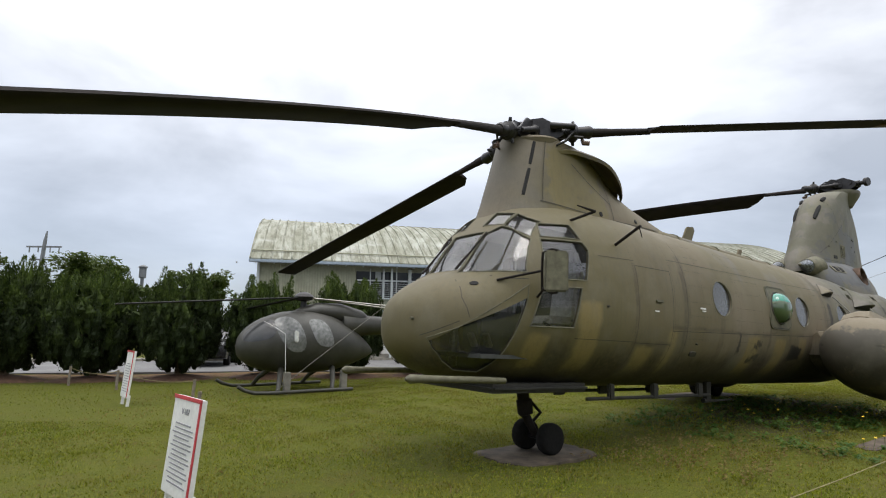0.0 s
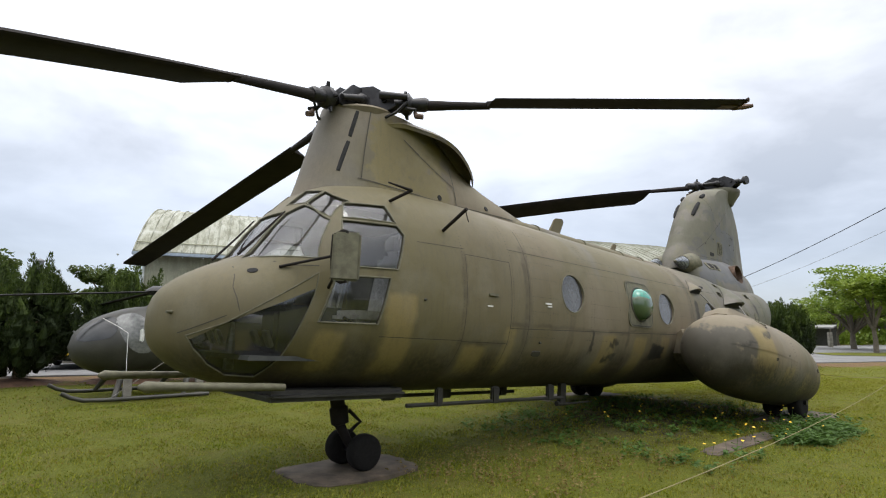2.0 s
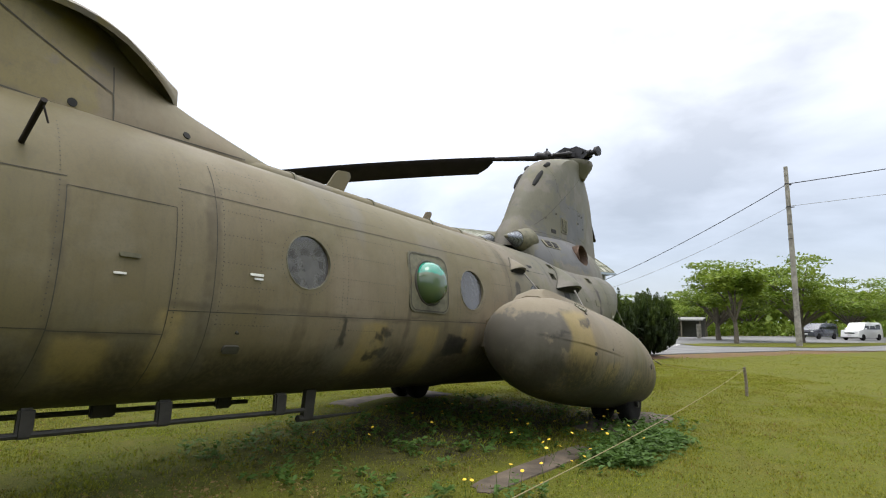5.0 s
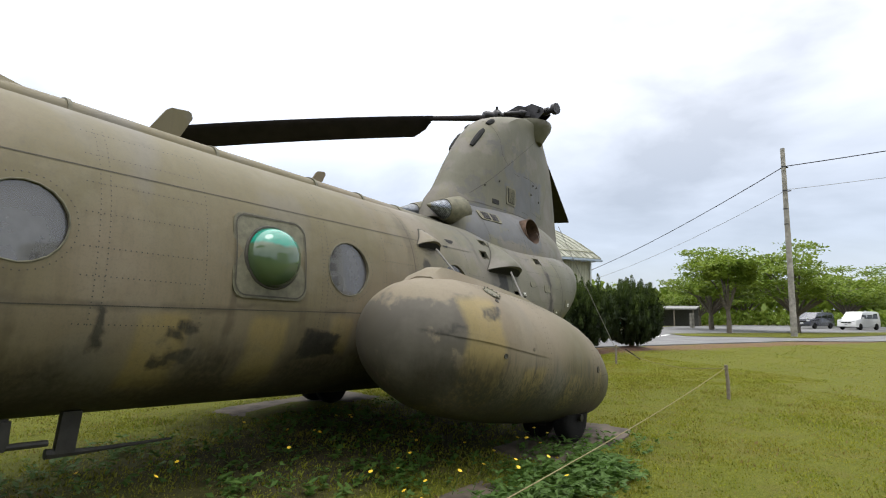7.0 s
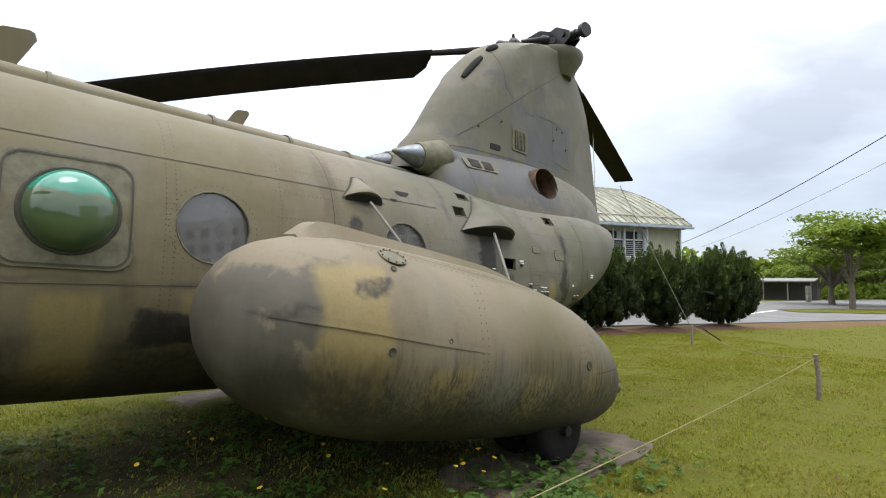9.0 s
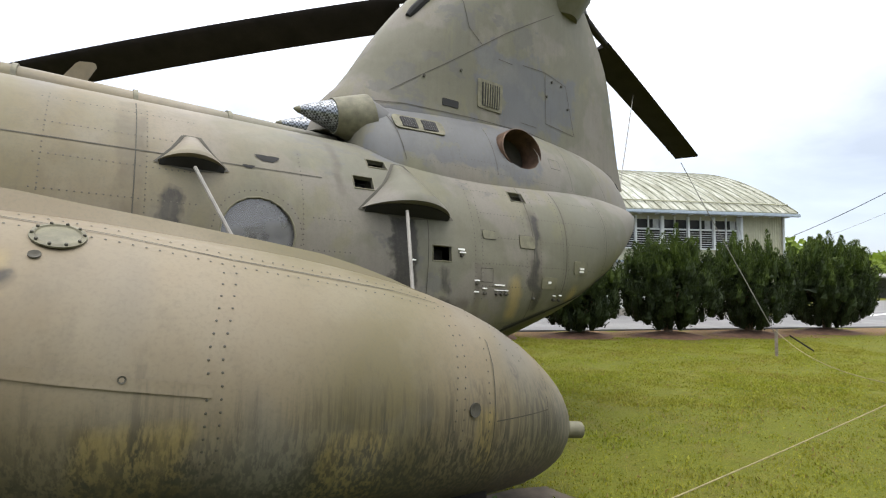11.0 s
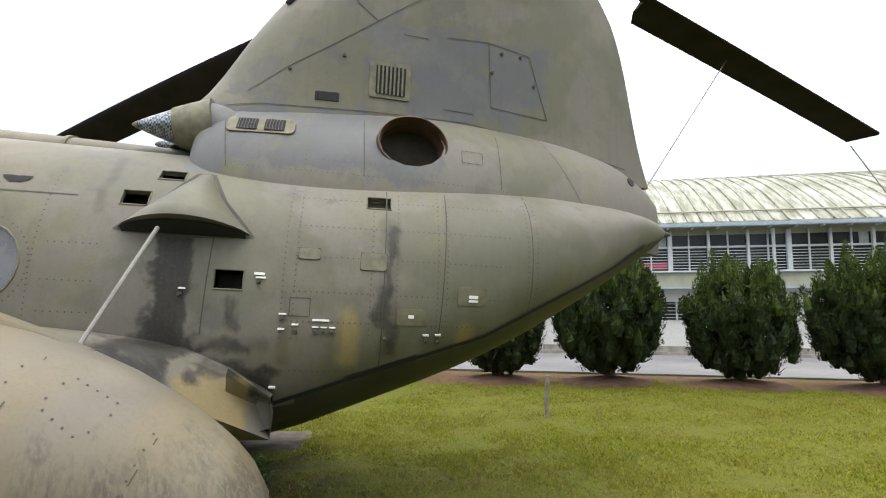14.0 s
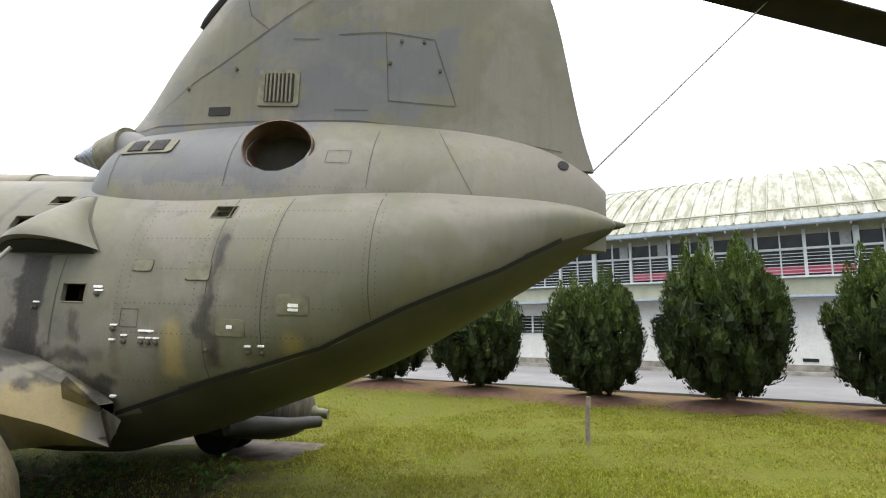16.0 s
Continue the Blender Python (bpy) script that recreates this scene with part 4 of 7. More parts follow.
for s in (-1, 1):
    for w0, w1, c in ((4.22, 4.55, 0.055), (4.68, 4.78, 0.06)):
        pts = []
        for k in range(7):
            w = w0 + (w1 - w0) * k / 6
            le, te = fin_le(w), fin_te(w)
            u = le + 0.12 + 0.02 * k / 6
            pts.append((u, s * -fin_th(w) * fin_half((u - le) / (te - le)), w))
        part("pylon_slot", tube(pts, [0.03, 0.042, 0.045, 0.045, 0.045, 0.042, 0.03], 8), M_VOID, heli, "dark slot in the pylon's leading edge")
part("mast_collar", move_bm(lathe([(0.26, -0.3), (0.34, -0.16), (0.41, -0.05), (0.43, 0.02), (0.42, 0.06), (0.34, 0.08), (0.2, 0.09)], 32), Matrix.Translation((10.25, 0, 5.14))), M_BODY, heli, "rounded collar below the rear rotor")
part("tail_cone_tip", tube([(11.5, 0, 2.6), (11.6, 0, 2.6), (11.66, 0, 2.6)], [0.05, 0.03, 0.012], 12), M_SEAM, heli)

# front pylon
fp_le = smooth_curve([(2.6, -0.92), (2.8, -0.84), (3.2, -0.74), (3.6, -0.64), (3.86, -0.57)])
fp_te = smooth_curve([(2.6, 3.1), (3.05, 2.95), (3.12, 2.72), (3.25, 2.25), (3.4, 1.75), (3.5, 1.52), (3.86, 1.05)])
fp_th = smooth_curve([(2.6, 0.60), (3.0, 0.50), (3.4, 0.44), (3.86, 0.40)])


def fp_half(x):
    """Half thickness from the distance behind the rounded nose."""
    return math.sqrt(max(0, 1 - (1 - min(1, x / 0.5)) ** 2)) if x < 0.5 else 1.0


def on_front(u, w, off=0.001):
    def at(a, b):
        le, te, th = fp_le(b), fp_te(b), fp_th(b)
        c = max(0, (a - le - 0.7) / (te - le - 0.7))
        return Vector((a, -th * fp_half(a - le) * max(0.05, 1 - 0.8 * c ** 1.6), b))
    p = at(u, w)
    n = (at(u + 0.01, w) - at(u - 0.01, w)).cross(at(u, w + 0.01) - at(u, w - 0.01)).normalized()
    if n.y > 0:
        n = -n
    return p + n * off, n


rings = []
for w in [2.62, 2.8, 2.95, 3.05, 3.1, 3.15, 3.25, 3.35, 3.45, 3.5, 3.6, 3.7, 3.8, 3.86]:
    le, te = fp_le(w), fp_te(w)
    xs = [0.0, 0.01, 0.03, 0.07, 0.13, 0.22, 0.34, 0.5, 0.7]
    us = [le + x for x in xs] + [le + 0.7 + (te - le - 0.7) * k / 8 for k in range(1, 9)]
    side_pts = []
    for u in us:
        c = max(0, (u - le - 0.7) / (te - le - 0.7))
        side_pts.append((u, -fp_th(w) * fp_half(u - le) * max(0.05, 1 - 0.8 * c ** 1.6), w))
    rings.append(side_pts + [(a, -b, c) for a, b, c in side_pts[::-1][:-1]])
part("front_pylon", loft_bm(rings), M_PYLON, heli, "tapered front rotor pylon in olive paint")
# swept hood behind the front mast
hood_top = smooth_curve([(-0.1, 3.87), (0.3, 3.95), (0.7, 3.95), (1.1, 3.88), (1.45, 3.74), (1.76, 3.60)])
hood_half = smooth_curve([(-0.1, 0.40), (0.4, 0.46), (0.9, 0.46), (1.3, 0.36), (1.6, 0.2), (1.76, 0.03)])
rings = []
for u in [-0.1 + 0.124 * k for k in range(16)]:
    t, h = hood_top(u), hood_half(u)
    up = [(u, h * x, t - 0.17 * abs(x) ** 2.2) for x in (-1, -0.85, -0.65, -0.4, -0.15, 0.15, 0.4, 0.65, 0.85, 1)]
    dn = [(u, h * x * 0.97, t - 0.035 - 0.18 * abs(x) ** 2.2) for x in (1, 0.85, 0.65, 0.4, 0.15, -0.15, -0.4, -0.65, -0.85, -1)]
    rings.append(up + dn)
part("pylon_hood", loft_bm(rings), M_PYLON, heli, "swept hood with an overhanging rear lip")
part("mast_collar", move_bm(lathe([(0.40, -0.06), (0.425, 0.0), (0.41, 0.025), (0.34, 0.04), (0.2, 0.1), (0.15, 0.15)], 32), pose(-0.14, 0, 3.86, 0, -5, 0)), M_PYLON, heli, "flat round mast collar")
v, f = ribbon_mesh([[(-0.22, 3.8), (-0.36, 2.98)], [(0.25, 3.6), (1.1, 3.22), (1.1, 2.98)], [(1.1, 3.22), (1.12, 3.5)], [(-0.4, 2.98), (0.8, 2.96), (1.1, 2.98), (2.4, 3.06)]], 0.012, 0.004, on_front)
solid("front_pylon_seams", v, f, M_SEAM, heli)
for s in (-1, 1):
    for (u0, w0), (u1, w1) in (((-0.36, 3.78), (-0.45, 3.46)), ((-0.465, 3.4), (-0.58, 3.04))):
        pts = []
        for k in range(7):
            u, w = u0 + (u1 - u0) * k / 6, w0 + (w1 - w0) * k / 6
            p, n = on_front(u, w, -0.02)
            pts.append((p.x, p.y * -s, p.z))
        part("pylon_slot", tube(pts, [0.028, 0.03, 0.03, 0.03, 0.03, 0.03, 0.028], 8), M_VOID, heli, "dark slot beside the pylon's nose")
for u, w in ((0.8, 3.02), (1.75, 3.09)):
    p, n = on_front(u, w)
    part("inspection_hole", tube([p - n * 0.01, p + n * 0.006], 0.035, 14), M_VOID, heli)


# rotors
def rotor_hub(centre, name, arms):
    hub = part(name, move_bm(lathe([(0.13, -0.22), (0.15, -0.08), (0.2, -0.04), (0.2, 0.05), (0.14, 0.08), (0.1, 0.1)], 20), Matrix.Translation(centre)), M_METAL, heli, "oily black rotor hub")
    for az, slope in arms:
        m = Matrix.Translation(centre) @ Matrix.Rotation(radians(az), 4, "Z") @ Matrix.Rotation(math.atan(-slope), 4, "Y")
        bm = tube([(0.1, 0, 0), (0.5, 0, 0)], [0.085, 0.07], 12)
        for y in (-0.09, 0.09):
            rings_ = [[(x, y + d, z) for x, z in ((0.0, -0.12), (0.36, -0.12), (0.47, -0.05), (0.44, 0.05), (0.2, 0.19), (0.0, 0.17))] for d in (-0.012, 0.012)]
            join_bm(bm, loft_bm(rings_))
        join_bm(bm, tube([(0.34, -0.13, 0.02), (0.34, 0.13, 0.02)], 0.035, 10))
        part("hub_arm", move_bm(bm, m), M_METAL, hub)
        if az == -100:
            continue
        bm = tube([(0.5, 0, 0), (0.56, 0, 0), (0.62, 0, 0), (0.66, 0, 0), (0.8, 0, 0), (0.84, 0, 0)], [0.08, 0.125, 0.12, 0.075, 0.085, 0.065], 12)
        join_bm(bm, tube([(0.3, -0.17, 0.05), (0.62, -0.15, 0.03)], [0.045, 0.035], 10))
        join_bm(bm, tube([(0.6, -0.12, -0.1), (0.72, -0.14, -0.12)], [0.025, 0.02], 8))
        for a in range(5):
            t = 2 * math.pi * a / 5
            join_bm(bm, tube([(0.58, 0.09 * math.cos(t), 0.09 * math.sin(t)), (0.59, 0.17 * math.cos(t), 0.17 * math.sin(t))], [0.03, 0.018], 6))
        part("pitch_housing", move_bm(bm, m), M_METAL, hub)
        part("balance_weight", move_bm(tube([(0.7, -0.1, -0.13), (0.72, -0.1, -0.18), (0.80, -0.1, -0.19)], [0.02, 0.034, 0.03], 8), m), M_RUST, hub, "rusty balance weight")
        part("lag_damper", move_bm(tube([(0.12, 0.17, 0.02), (0.2, 0.18, 0.02), (0.22, 0.18, 0.02), (0.5, 0.15, 0.0)], [0.06, 0.065, 0.04, 0.03], 10), m), M_METAL, hub)
        part("control_link", move_bm(tube([(0.62, -0.14, -0.02), (0.5, -0.2, -0.18), (0.3, -0.16, -0.26)], 0.016, 6), m), M_METAL, hub)
    return hub


def rotor_blade(centre, az, slope, r0, r1, side, sag=0.0, chord=0.46, pitch=0.0, label="long black rotor blade, drooping", broken=False):
    """side -1: the chord trails clockwise of the spar seen from above."""
    m = Matrix.Translation(centre) @ Matrix.Rotation(radians(az), 4, "Z") @ Matrix.Rotation(math.atan(-slope), 4, "Y")
    turn = Matrix.Rotation(radians(pitch), 4, "X")

    def z_at(r):
        return -sag * ((r - 1) / 6.6) ** 2 if r > 1 else 0
    prof = [(-0.06, 0.0), (-0.045, 0.022), (0.0, 0.034), (0.08, 0.036), (0.2, 0.026), (chord - 0.07, 0.004), (chord - 0.07, -0.004), (0.2, -0.02), (0.08, -0.028), (0.0, -0.026), (-0.045, -0.016)]
    rings_ = []
    n = 22
    for k in range(n + 1):
        r = r0 + (r1 - r0) * k / n
        cut = 1.0
        if k == 0:
            cut = 0.6
        ring_ = [turn @ Vector((r + (0.09 * (c / chord) if k == 0 else 0), side * c * (1 if c < 0.1 else cut if k == 0 else 1), z)) for c, z in prof]
        rings_.append([q_ + Vector((0, 0, z_at(r))) for q_ in ring_])
    bl = part("rotor_blade", move_bm(loft_bm(rings_), m), M_BLACK, heli, label)
    part("blade_shank", move_bm(tube([(0.8, 0, 0), (1.0, 0, 0), (r0 * 0.7, 0, z_at(r0 * 0.7)), (r0 + 0.05, 0, z_at(r0))], [0.06, 0.055, 0.05, 0.04], 10), m), M_BLACK, bl)
    part("tip_cap", move_bm(move_bm(box_bm(0.02, chord - 0.02, 0.05, (r1 + 0.012, side * (chord / 2 - 0.06), 0), 0.008), turn), m @ Matrix.Translation((0, 0, z_at(r1)))), M_RUST if broken else M_METAL, bl)
    if broken:
        part("exposed_spar", move_bm(tube([(r1, 0.0, z_at(r1)), (r1 + 0.12, side * 0.02, z_at(r1)), (r1 + 0.2, side * 0.03, z_at(r1) + 0.01)], [0.035, 0.03, 0.02], 8), m), M_RUST, bl)
        part("peeled_tip", move_bm(move_bm(box_bm(0.2, chord * 0.5, 0.058, (r1 - 0.11, side * 0.13, 0), 0.02), turn), m), M_RUST, bl, "peeled rusty blade end")
    return bl


FH, AH = Vector((-0.15, 0, 4.02)), Vector((10.20, 0, 5.34))
rotor_hub(FH, "front_rotor_hub", ((201, -0.25), (94, -0.19), (-48, 0.0)))
rotor_hub(AH, "rear_rotor_hub", ((144, -0.08), (19, -0.108), (-100, 0.0)))
rotor_blade(FH, 201, -0.266, 1.85, 7.6, -1, 0.42, pitch=2)
rotor_blade(FH, 94, -0.174, 1.4, 7.7, -1)
rotor_blade(FH, -48, -0.012, 1.5, 4.2, -1, pitch=12, label="rotor blade broken off short with a rusty end", broken=True)
rotor_blade(AH, 144, -0.142, 1.8, 7.6, -1, 0.3, pitch=34)
rotor_blade(AH, 19, -0.108, 1.6, 6.22, 1, 0.1)
part("stub_bolts", tube([AH + Vector((-0.085, -0.48, 0.0)), AH + Vector((-0.1, -0.58, 0.0)), AH + Vector((-0.105, -0.6, 0.0)), AH + Vector((-0.118, -0.67, 0.0))], [0.05, 0.05, 0.1, 0.1], 10), M_METAL, heli, "bladeless arm end with lugs")

# side tank (sponson) on each side
pod_c = smooth_curve([(4.80, 1.42), (5.15, 1.375), (5.8, 1.28), (7.0, 1.14), (7.7, 1.03), (8.5, 0.84)])
pod_h = smooth_curve([(4.80, 0.03), (4.825, 0.16), (4.88, 0.275), (4.98, 0.395), (5.17, 0.51), (5.45, 0.59), (5.95, 0.625), (6.6, 0.63), (7.2, 0.605), (7.6, 0.565), (8.0, 0.48), (8.3, 0.36), (8.46, 0.25), (8.54, 0.13)])
POD_V = 1.88
pod_v = smooth_curve([(4.80, 1.76), (5.1, 1.81), (5.6, 1.86), (6.0, 1.88), (8.6, 1.88)])


def on_pod(u, w, off=0.001):
    def at(a, b):
        h = pod_h(a)
        k = max(-0.999, min(0.999, (b - pod_c(a)) / h))
        return Vector((a, -pod_v(a) - h * 1.06 * math.sqrt(1 - k * k), b))
    p = at(u, w)
    n = (at(u + 0.01, w) - at(u - 0.01, w)).cross(at(u, w + 0.01) - at(u, w - 0.01)).normalized()
    if n.y > 0:
        n = -n
    return p + n * off, n


for s in (-1, 1):
    us = [4.80, 4.808, 4.825, 4.85, 4.88, 4.93, 4.98, 5.03, 5.07] + [5.1 + 0.2 * k for k in range(16)] + [8.2, 8.3, 8.38, 8.46, 8.51, 8.54]
    rings = [[(u, s * pod_v(u) + pod_h(u) * 1.06 * math.cos(a), pod_c(u) + pod_h(u) * math.sin(a)) for a in (2 * math.pi * k / 48 for k in range(48))] for u in us]
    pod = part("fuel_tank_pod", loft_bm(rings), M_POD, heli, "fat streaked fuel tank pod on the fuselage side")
    seam_w = smooth_curve([(4.6, 1.62), (6.88, 1.64), (7.79, 1.57), (8.38, 1.32), (8.45, 1.25)])
    rings = []
    for k in range(13):
        u = 5.42 + 3.01 * k / 12
        o = 1.95 if u < 7.3 else 1.95 - 0.93 * ((u - 7.3) / 1.13) ** 1.05
        top = pod_c(min(u, 8.2)) + pod_h(min(u, 8.2)) * 0.86
        top = top if u < 7.7 else top + (seam_w(u) - 0.12 - top) * (u - 7.7) / 0.73
        low = 0.95 if u < 7.7 else 0.95 + 0.12 * (u - 7.7) / 0.73
        if k < 3:
            o, low = (1.28, 1.55, 1.8)[k], (1.3, 1.12, 1.0)[k]
            top = seam_w(u) + (top - seam_w(u)) * (0.2, 0.55, 0.85)[k]
        rings.append([(u, s * 1.0, seam_w(u)), (u, s * 1.12, seam_w(u)), (u, s * (0.55 * 1.1 + 0.45 * o), 0.5 * (seam_w(u) + top) + 0.03), (u, s * (o - 0.1), top), (u, s * (o - 0.02), top - 0.15), (u, s * (o - 0.25 if o > 1.4 else o - 0.08), low), (u, s * 1.04, low), (u, s * 1.0, low)])
    part("root_fairing", loft_bm(rings), M_BODY, pod, "fairing between tank and fuselage")
    rings = []
    crest = smooth_curve([(5.26, 1.9), (5.43, 2.0), (5.87, 1.955), (6.45, 1.885), (7.12, 1.785), (7.72, 1.63)])
    for k in range(17):
        u = (5.27, 5.31, 5.36, 5.4, 5.43, 5.48, 5.6)[k] if k < 7 else 5.6 + 0.212 * (k - 6)
        w0 = pod_c(u) + pod_h(u) - 0.03
        tail = 1.0 if u < 6.9 else max(0.0, 1 - (u - 6.9) / 0.82)
        h = max(0.0, crest(u) - w0) * (0.3 + 0.7 * tail)
        rings.append([(u, s * (POD_V + 0.14 * tail), w0 - 0.03), (u, s * (POD_V + 0.08 * tail - 0.02), w0 + h), (u, s * (POD_V - 0.1), w0 + h + 0.012 * tail), (u, s * (POD_V - 0.14 - 0.16 * tail), w0 + h - 0.05), (u, s * (POD_V - 0.2 - 0.2 * tail), w0 - 0.16), (u, s * POD_V, w0 - 0.2)])
    part("tank_spine", loft_bm(rings), M_POD, pod, "raised spine along the tank top")
    part("drain_nozzle", tube([(8.42, s * 1.95, 0.80), (8.56, s * 1.98, 0.79), (8.58, s * 1.98, 0.79), (8.70, s * 2.0, 0.78)], [0.10, 0.075, 0.055, 0.055], 16), M_FRAME, pod, "stubby drain nozzle")
    if s < 0:
        v, f = ribbon_mesh([[(7.60, 0.6), (7.604, 0.957), (7.615, 1.19), (7.65, 1.40), (7.667, 1.555)], [(7.62, 1.03), (8.07, 1.03)], [(8.06, 0.8), (8.07, 1.04), (8.14, 1.26)], [(5.57, 1.865), (5.93, 1.825), (6.35, 1.757), (6.85, 1.692), (7.16, 1.65), (7.43, 1.592)]], 0.006, 0.002, on_pod)
        tagged(solid("tank_seams", v, f, M_SEAM, pod), kind="stuff")
        v, f = ribbon_mesh([[(5.0, 1.46), (5.41, 1.40), (5.79, 1.335), (6.27, 1.265)]], 0.045, 0.003, on_pod)
        solid("joint_strap", v, f, M_POD, pod, "riveted strap over the long joint")
        hatch = [(7.79, 1.49), (7.99, 1.38), (7.91, 1.28), (7.75, 1.40), (7.79, 1.49)]
        v, f = rivet_mesh([[(5.0, 1.475), (5.41, 1.415), (6.25, 1.28)], [(5.0, 1.445), (5.41, 1.385), (6.25, 1.25)], [(6.25, 0.7), (6.25, 1.4), (6.33, 1.72)], [(6.3, 0.7), (6.3, 1.4), (6.38, 1.72)], [(7.33, 0.65), (7.36, 1.18), (7.41, 1.42), (7.42, 1.6)], [(7.38, 0.65), (7.41, 1.18), (7.46, 1.42), (7.47, 1.6)], [(7.56, 0.65), (7.575, 1.19), (7.61, 1.40), (7.63, 1.555)], [(5.57, 1.84), (5.93, 1.80), (6.35, 1.73), (6.85, 1.665), (7.16, 1.62), (7.40, 1.565)], [(5.6, 1.885), (5.93, 1.85), (6.35, 1.78), (6.85, 1.715), (7.16, 1.675), (7.40, 1.615)], hatch, [(8.07, 0.75), (8.07, 1.07), (8.13, 1.3)]], 0.045, 0.0055, on_pod)
        tagged(solid("tank_rivets", v, f, M_RIVET, pod), kind="stuff")
        p, n = on_pod(5.76, 1.80)
        cap = part("filler_cap", move_bm(lathe([(0.09, 0.0), (0.09, 0.006), (0.075, 0.01), (0.07, 0.004), (0.0, 0.006)], 24), Matrix.Translation(p) @ n.to_track_quat("Z", "Y").to_matrix().to_4x4()), M_FRAME, pod, "round bolted filler cap")
        for k in range(10):
            a = 2 * math.pi * k / 10
            part("cap_bolt", move_bm(lathe([(0.007, 0), (0.005, 0.012)], 6), Matrix.Translation(p) @ n.to_track_quat("Z", "Y").to_matrix().to_4x4() @ Matrix.Translation((0.08 * math.cos(a), 0.08 * math.sin(a), 0.004))), M_SEAM, cap)
        for (u, w, rr) in ((7.47, 1.1, 0.035), (5.59, 1.27, 0.022), (5.70, 1.725, 0.02), (5.98, 1.32, 0.014)):
            p, n = on_pod(u, w)
            part("tank_fitting", move_bm(lathe([(rr, 0.0), (rr, 0.006), (rr * 0.6, 0.003), (0.0, -0.002)], 14), Matrix.Translation(p) @ n.to_track_quat("Z", "Y").to_matrix().to_4x4()), M_SEAM, pod)

# undercarriage


def wheel(centre, r, wide, parent, sidev):
    m = Matrix.Translation(centre)
    k = wide / 2
    tyre = part("tyre", move_bm(lathe([(r * 0.6, -k), (r * 0.86, -k), (r * 0.96, -k * 0.8), (r, -k * 0.45), (r, k * 0.45), (r * 0.96, k * 0.8), (r * 0.86, k), (r * 0.6, k)], 32, "y"), m), M_RUBBER, parent, "worn black tyre")
    part("rim", move_bm(lathe([(0.02, -k * 0.9), (r * 0.25, -k * 0.9), (r * 0.3, -k * 0.5), (r * 0.5, -k * 0.55), (r * 0.6, -k * 0.95), (r * 0.62, -k * 0.6), (r * 0.62, k * 0.6), (r * 0.6, k * 0.95), (r * 0.5, k * 0.55), (r * 0.3, k * 0.5), (r * 0.25, k * 0.9), (0.02, k * 0.9)], 24, "y"), m), M_RIM, tyre, "dusty grey wheel rim")
    return tyre


def ground_w(u):
    return u * math.tan(radians(2.3))


gear = part("nose_gear_leg", tube([(-0.2, 0, 0.85), (-0.14, 0, 0.6), (-0.13, 0, 0.58), (-0.1, 0, 0.42), (-0.1, 0, 0.4), (0.02, -0.05, 0.17)], [0.085, 0.075, 0.1, 0.095, 0.055, 0.045], 14), M_BLACK, heli, "black nose gear leg")
part("torque_link", tube([(0.0, 0, 0.55), (0.16, 0, 0.42), (0.0, 0, 0.3)], 0.022, 8), M_BLACK, gear)
part("axle", tube([(0.03, -0.36, 0.155), (0.03, 0.22, 0.155)], 0.035, 10), M_METAL, gear)
for v in (-0.29, 0.13):
    wheel((0.03, v, 0.155), 0.185, 0.15, gear, v)
for s in (-1, 1):
    leg = part("main_gear_leg", box_bm(0.5, 0.3, 0.5, (7.45, s * 1.9, ground_w(7.5) + 0.42), 0.06), M_BLACK, heli, "black main gear leg")
    part("axle", tube([(7.5, s * 1.65, ground_w(7.5) + 0.27), (7.5, s * 2.3, ground_w(7.5) + 0.27)], 0.04, 10), M_METAL, leg)
    for v in (1.78, 2.16):
        wheel((7.5, s * v, ground_w(7.5) + 0.27), 0.27, 0.19, leg, s * v)

# probe, mirror, aerials, belly fittings
for v in (-0.75, 0.75):
    part("pitot_probe", tube([(-1.2, v * 1.1, 0.88), (-1.4, v * 1.08, 0.885), (-2.1, v * 0.92, 0.89), (-2.25, v * 0.9, 0.89), (-2.3, v * 0.89, 0.89)], [0.03, 0.033, 0.036, 0.045, 0.015], 10), M_FRAME, heli, "long pitot probe under the nose")
part("belly_keel", box_bm(1.5, 1.5, 0.1, (-0.55, 0, 0.79), 0.04), M_BELLY, heli)
part("nose_pin", tube([(-2.0, -0.3, 1.47), (-2.08, -0.36, 1.47)], [0.02, 0.012], 8), M_FRAME, heli)
mirror = part("rear_view_mirror", move_bm(box_bm(0.045, 0.24, 0.42, (0, 0, 0), 0.02), Matrix.Translation((-0.99, -1.32, 1.99)) @ Matrix.Rotation(radians(52), 4, "Z")), M_FRAME, heli, "olive rear-view mirror on a bent arm")
part("mirror_arm", tube([(-0.98, -1.05, 1.74), (-1.0, -1.14, 1.8), (-1.04, -1.17, 2.0), (-1.05, -1.19, 2.18), (-1.0, -1.27, 2.22), (-0.99, -1.33, 2.2)], 0.014, 8), M_BLACK, mirror)
part("mirror_arm", tube([(-1.34, -0.82, 1.9), (-1.1, -1.1, 1.98), (-1.04, -1.17, 2.0)], 0.013, 8), M_BLACK, mirror)
part("mirror_arm", tube([(-1.04, -1.18, 1.82), (-1.0, -1.27, 1.77), (-0.98, -1.33, 1.78)], 0.013, 8), M_BLACK, mirror)
part("aerial", tube([(-0.18, -0.75, 2.72), (-0.19, -1.15, 2.77)], 0.017, 8), M_BLACK, heli, "short black aerial stub")
part("aerial", tube([(-0.19, -1.15, 2.77), (-0.45, -1.12, 2.8)], [0.017, 0.008], 8), M_BLACK, heli)
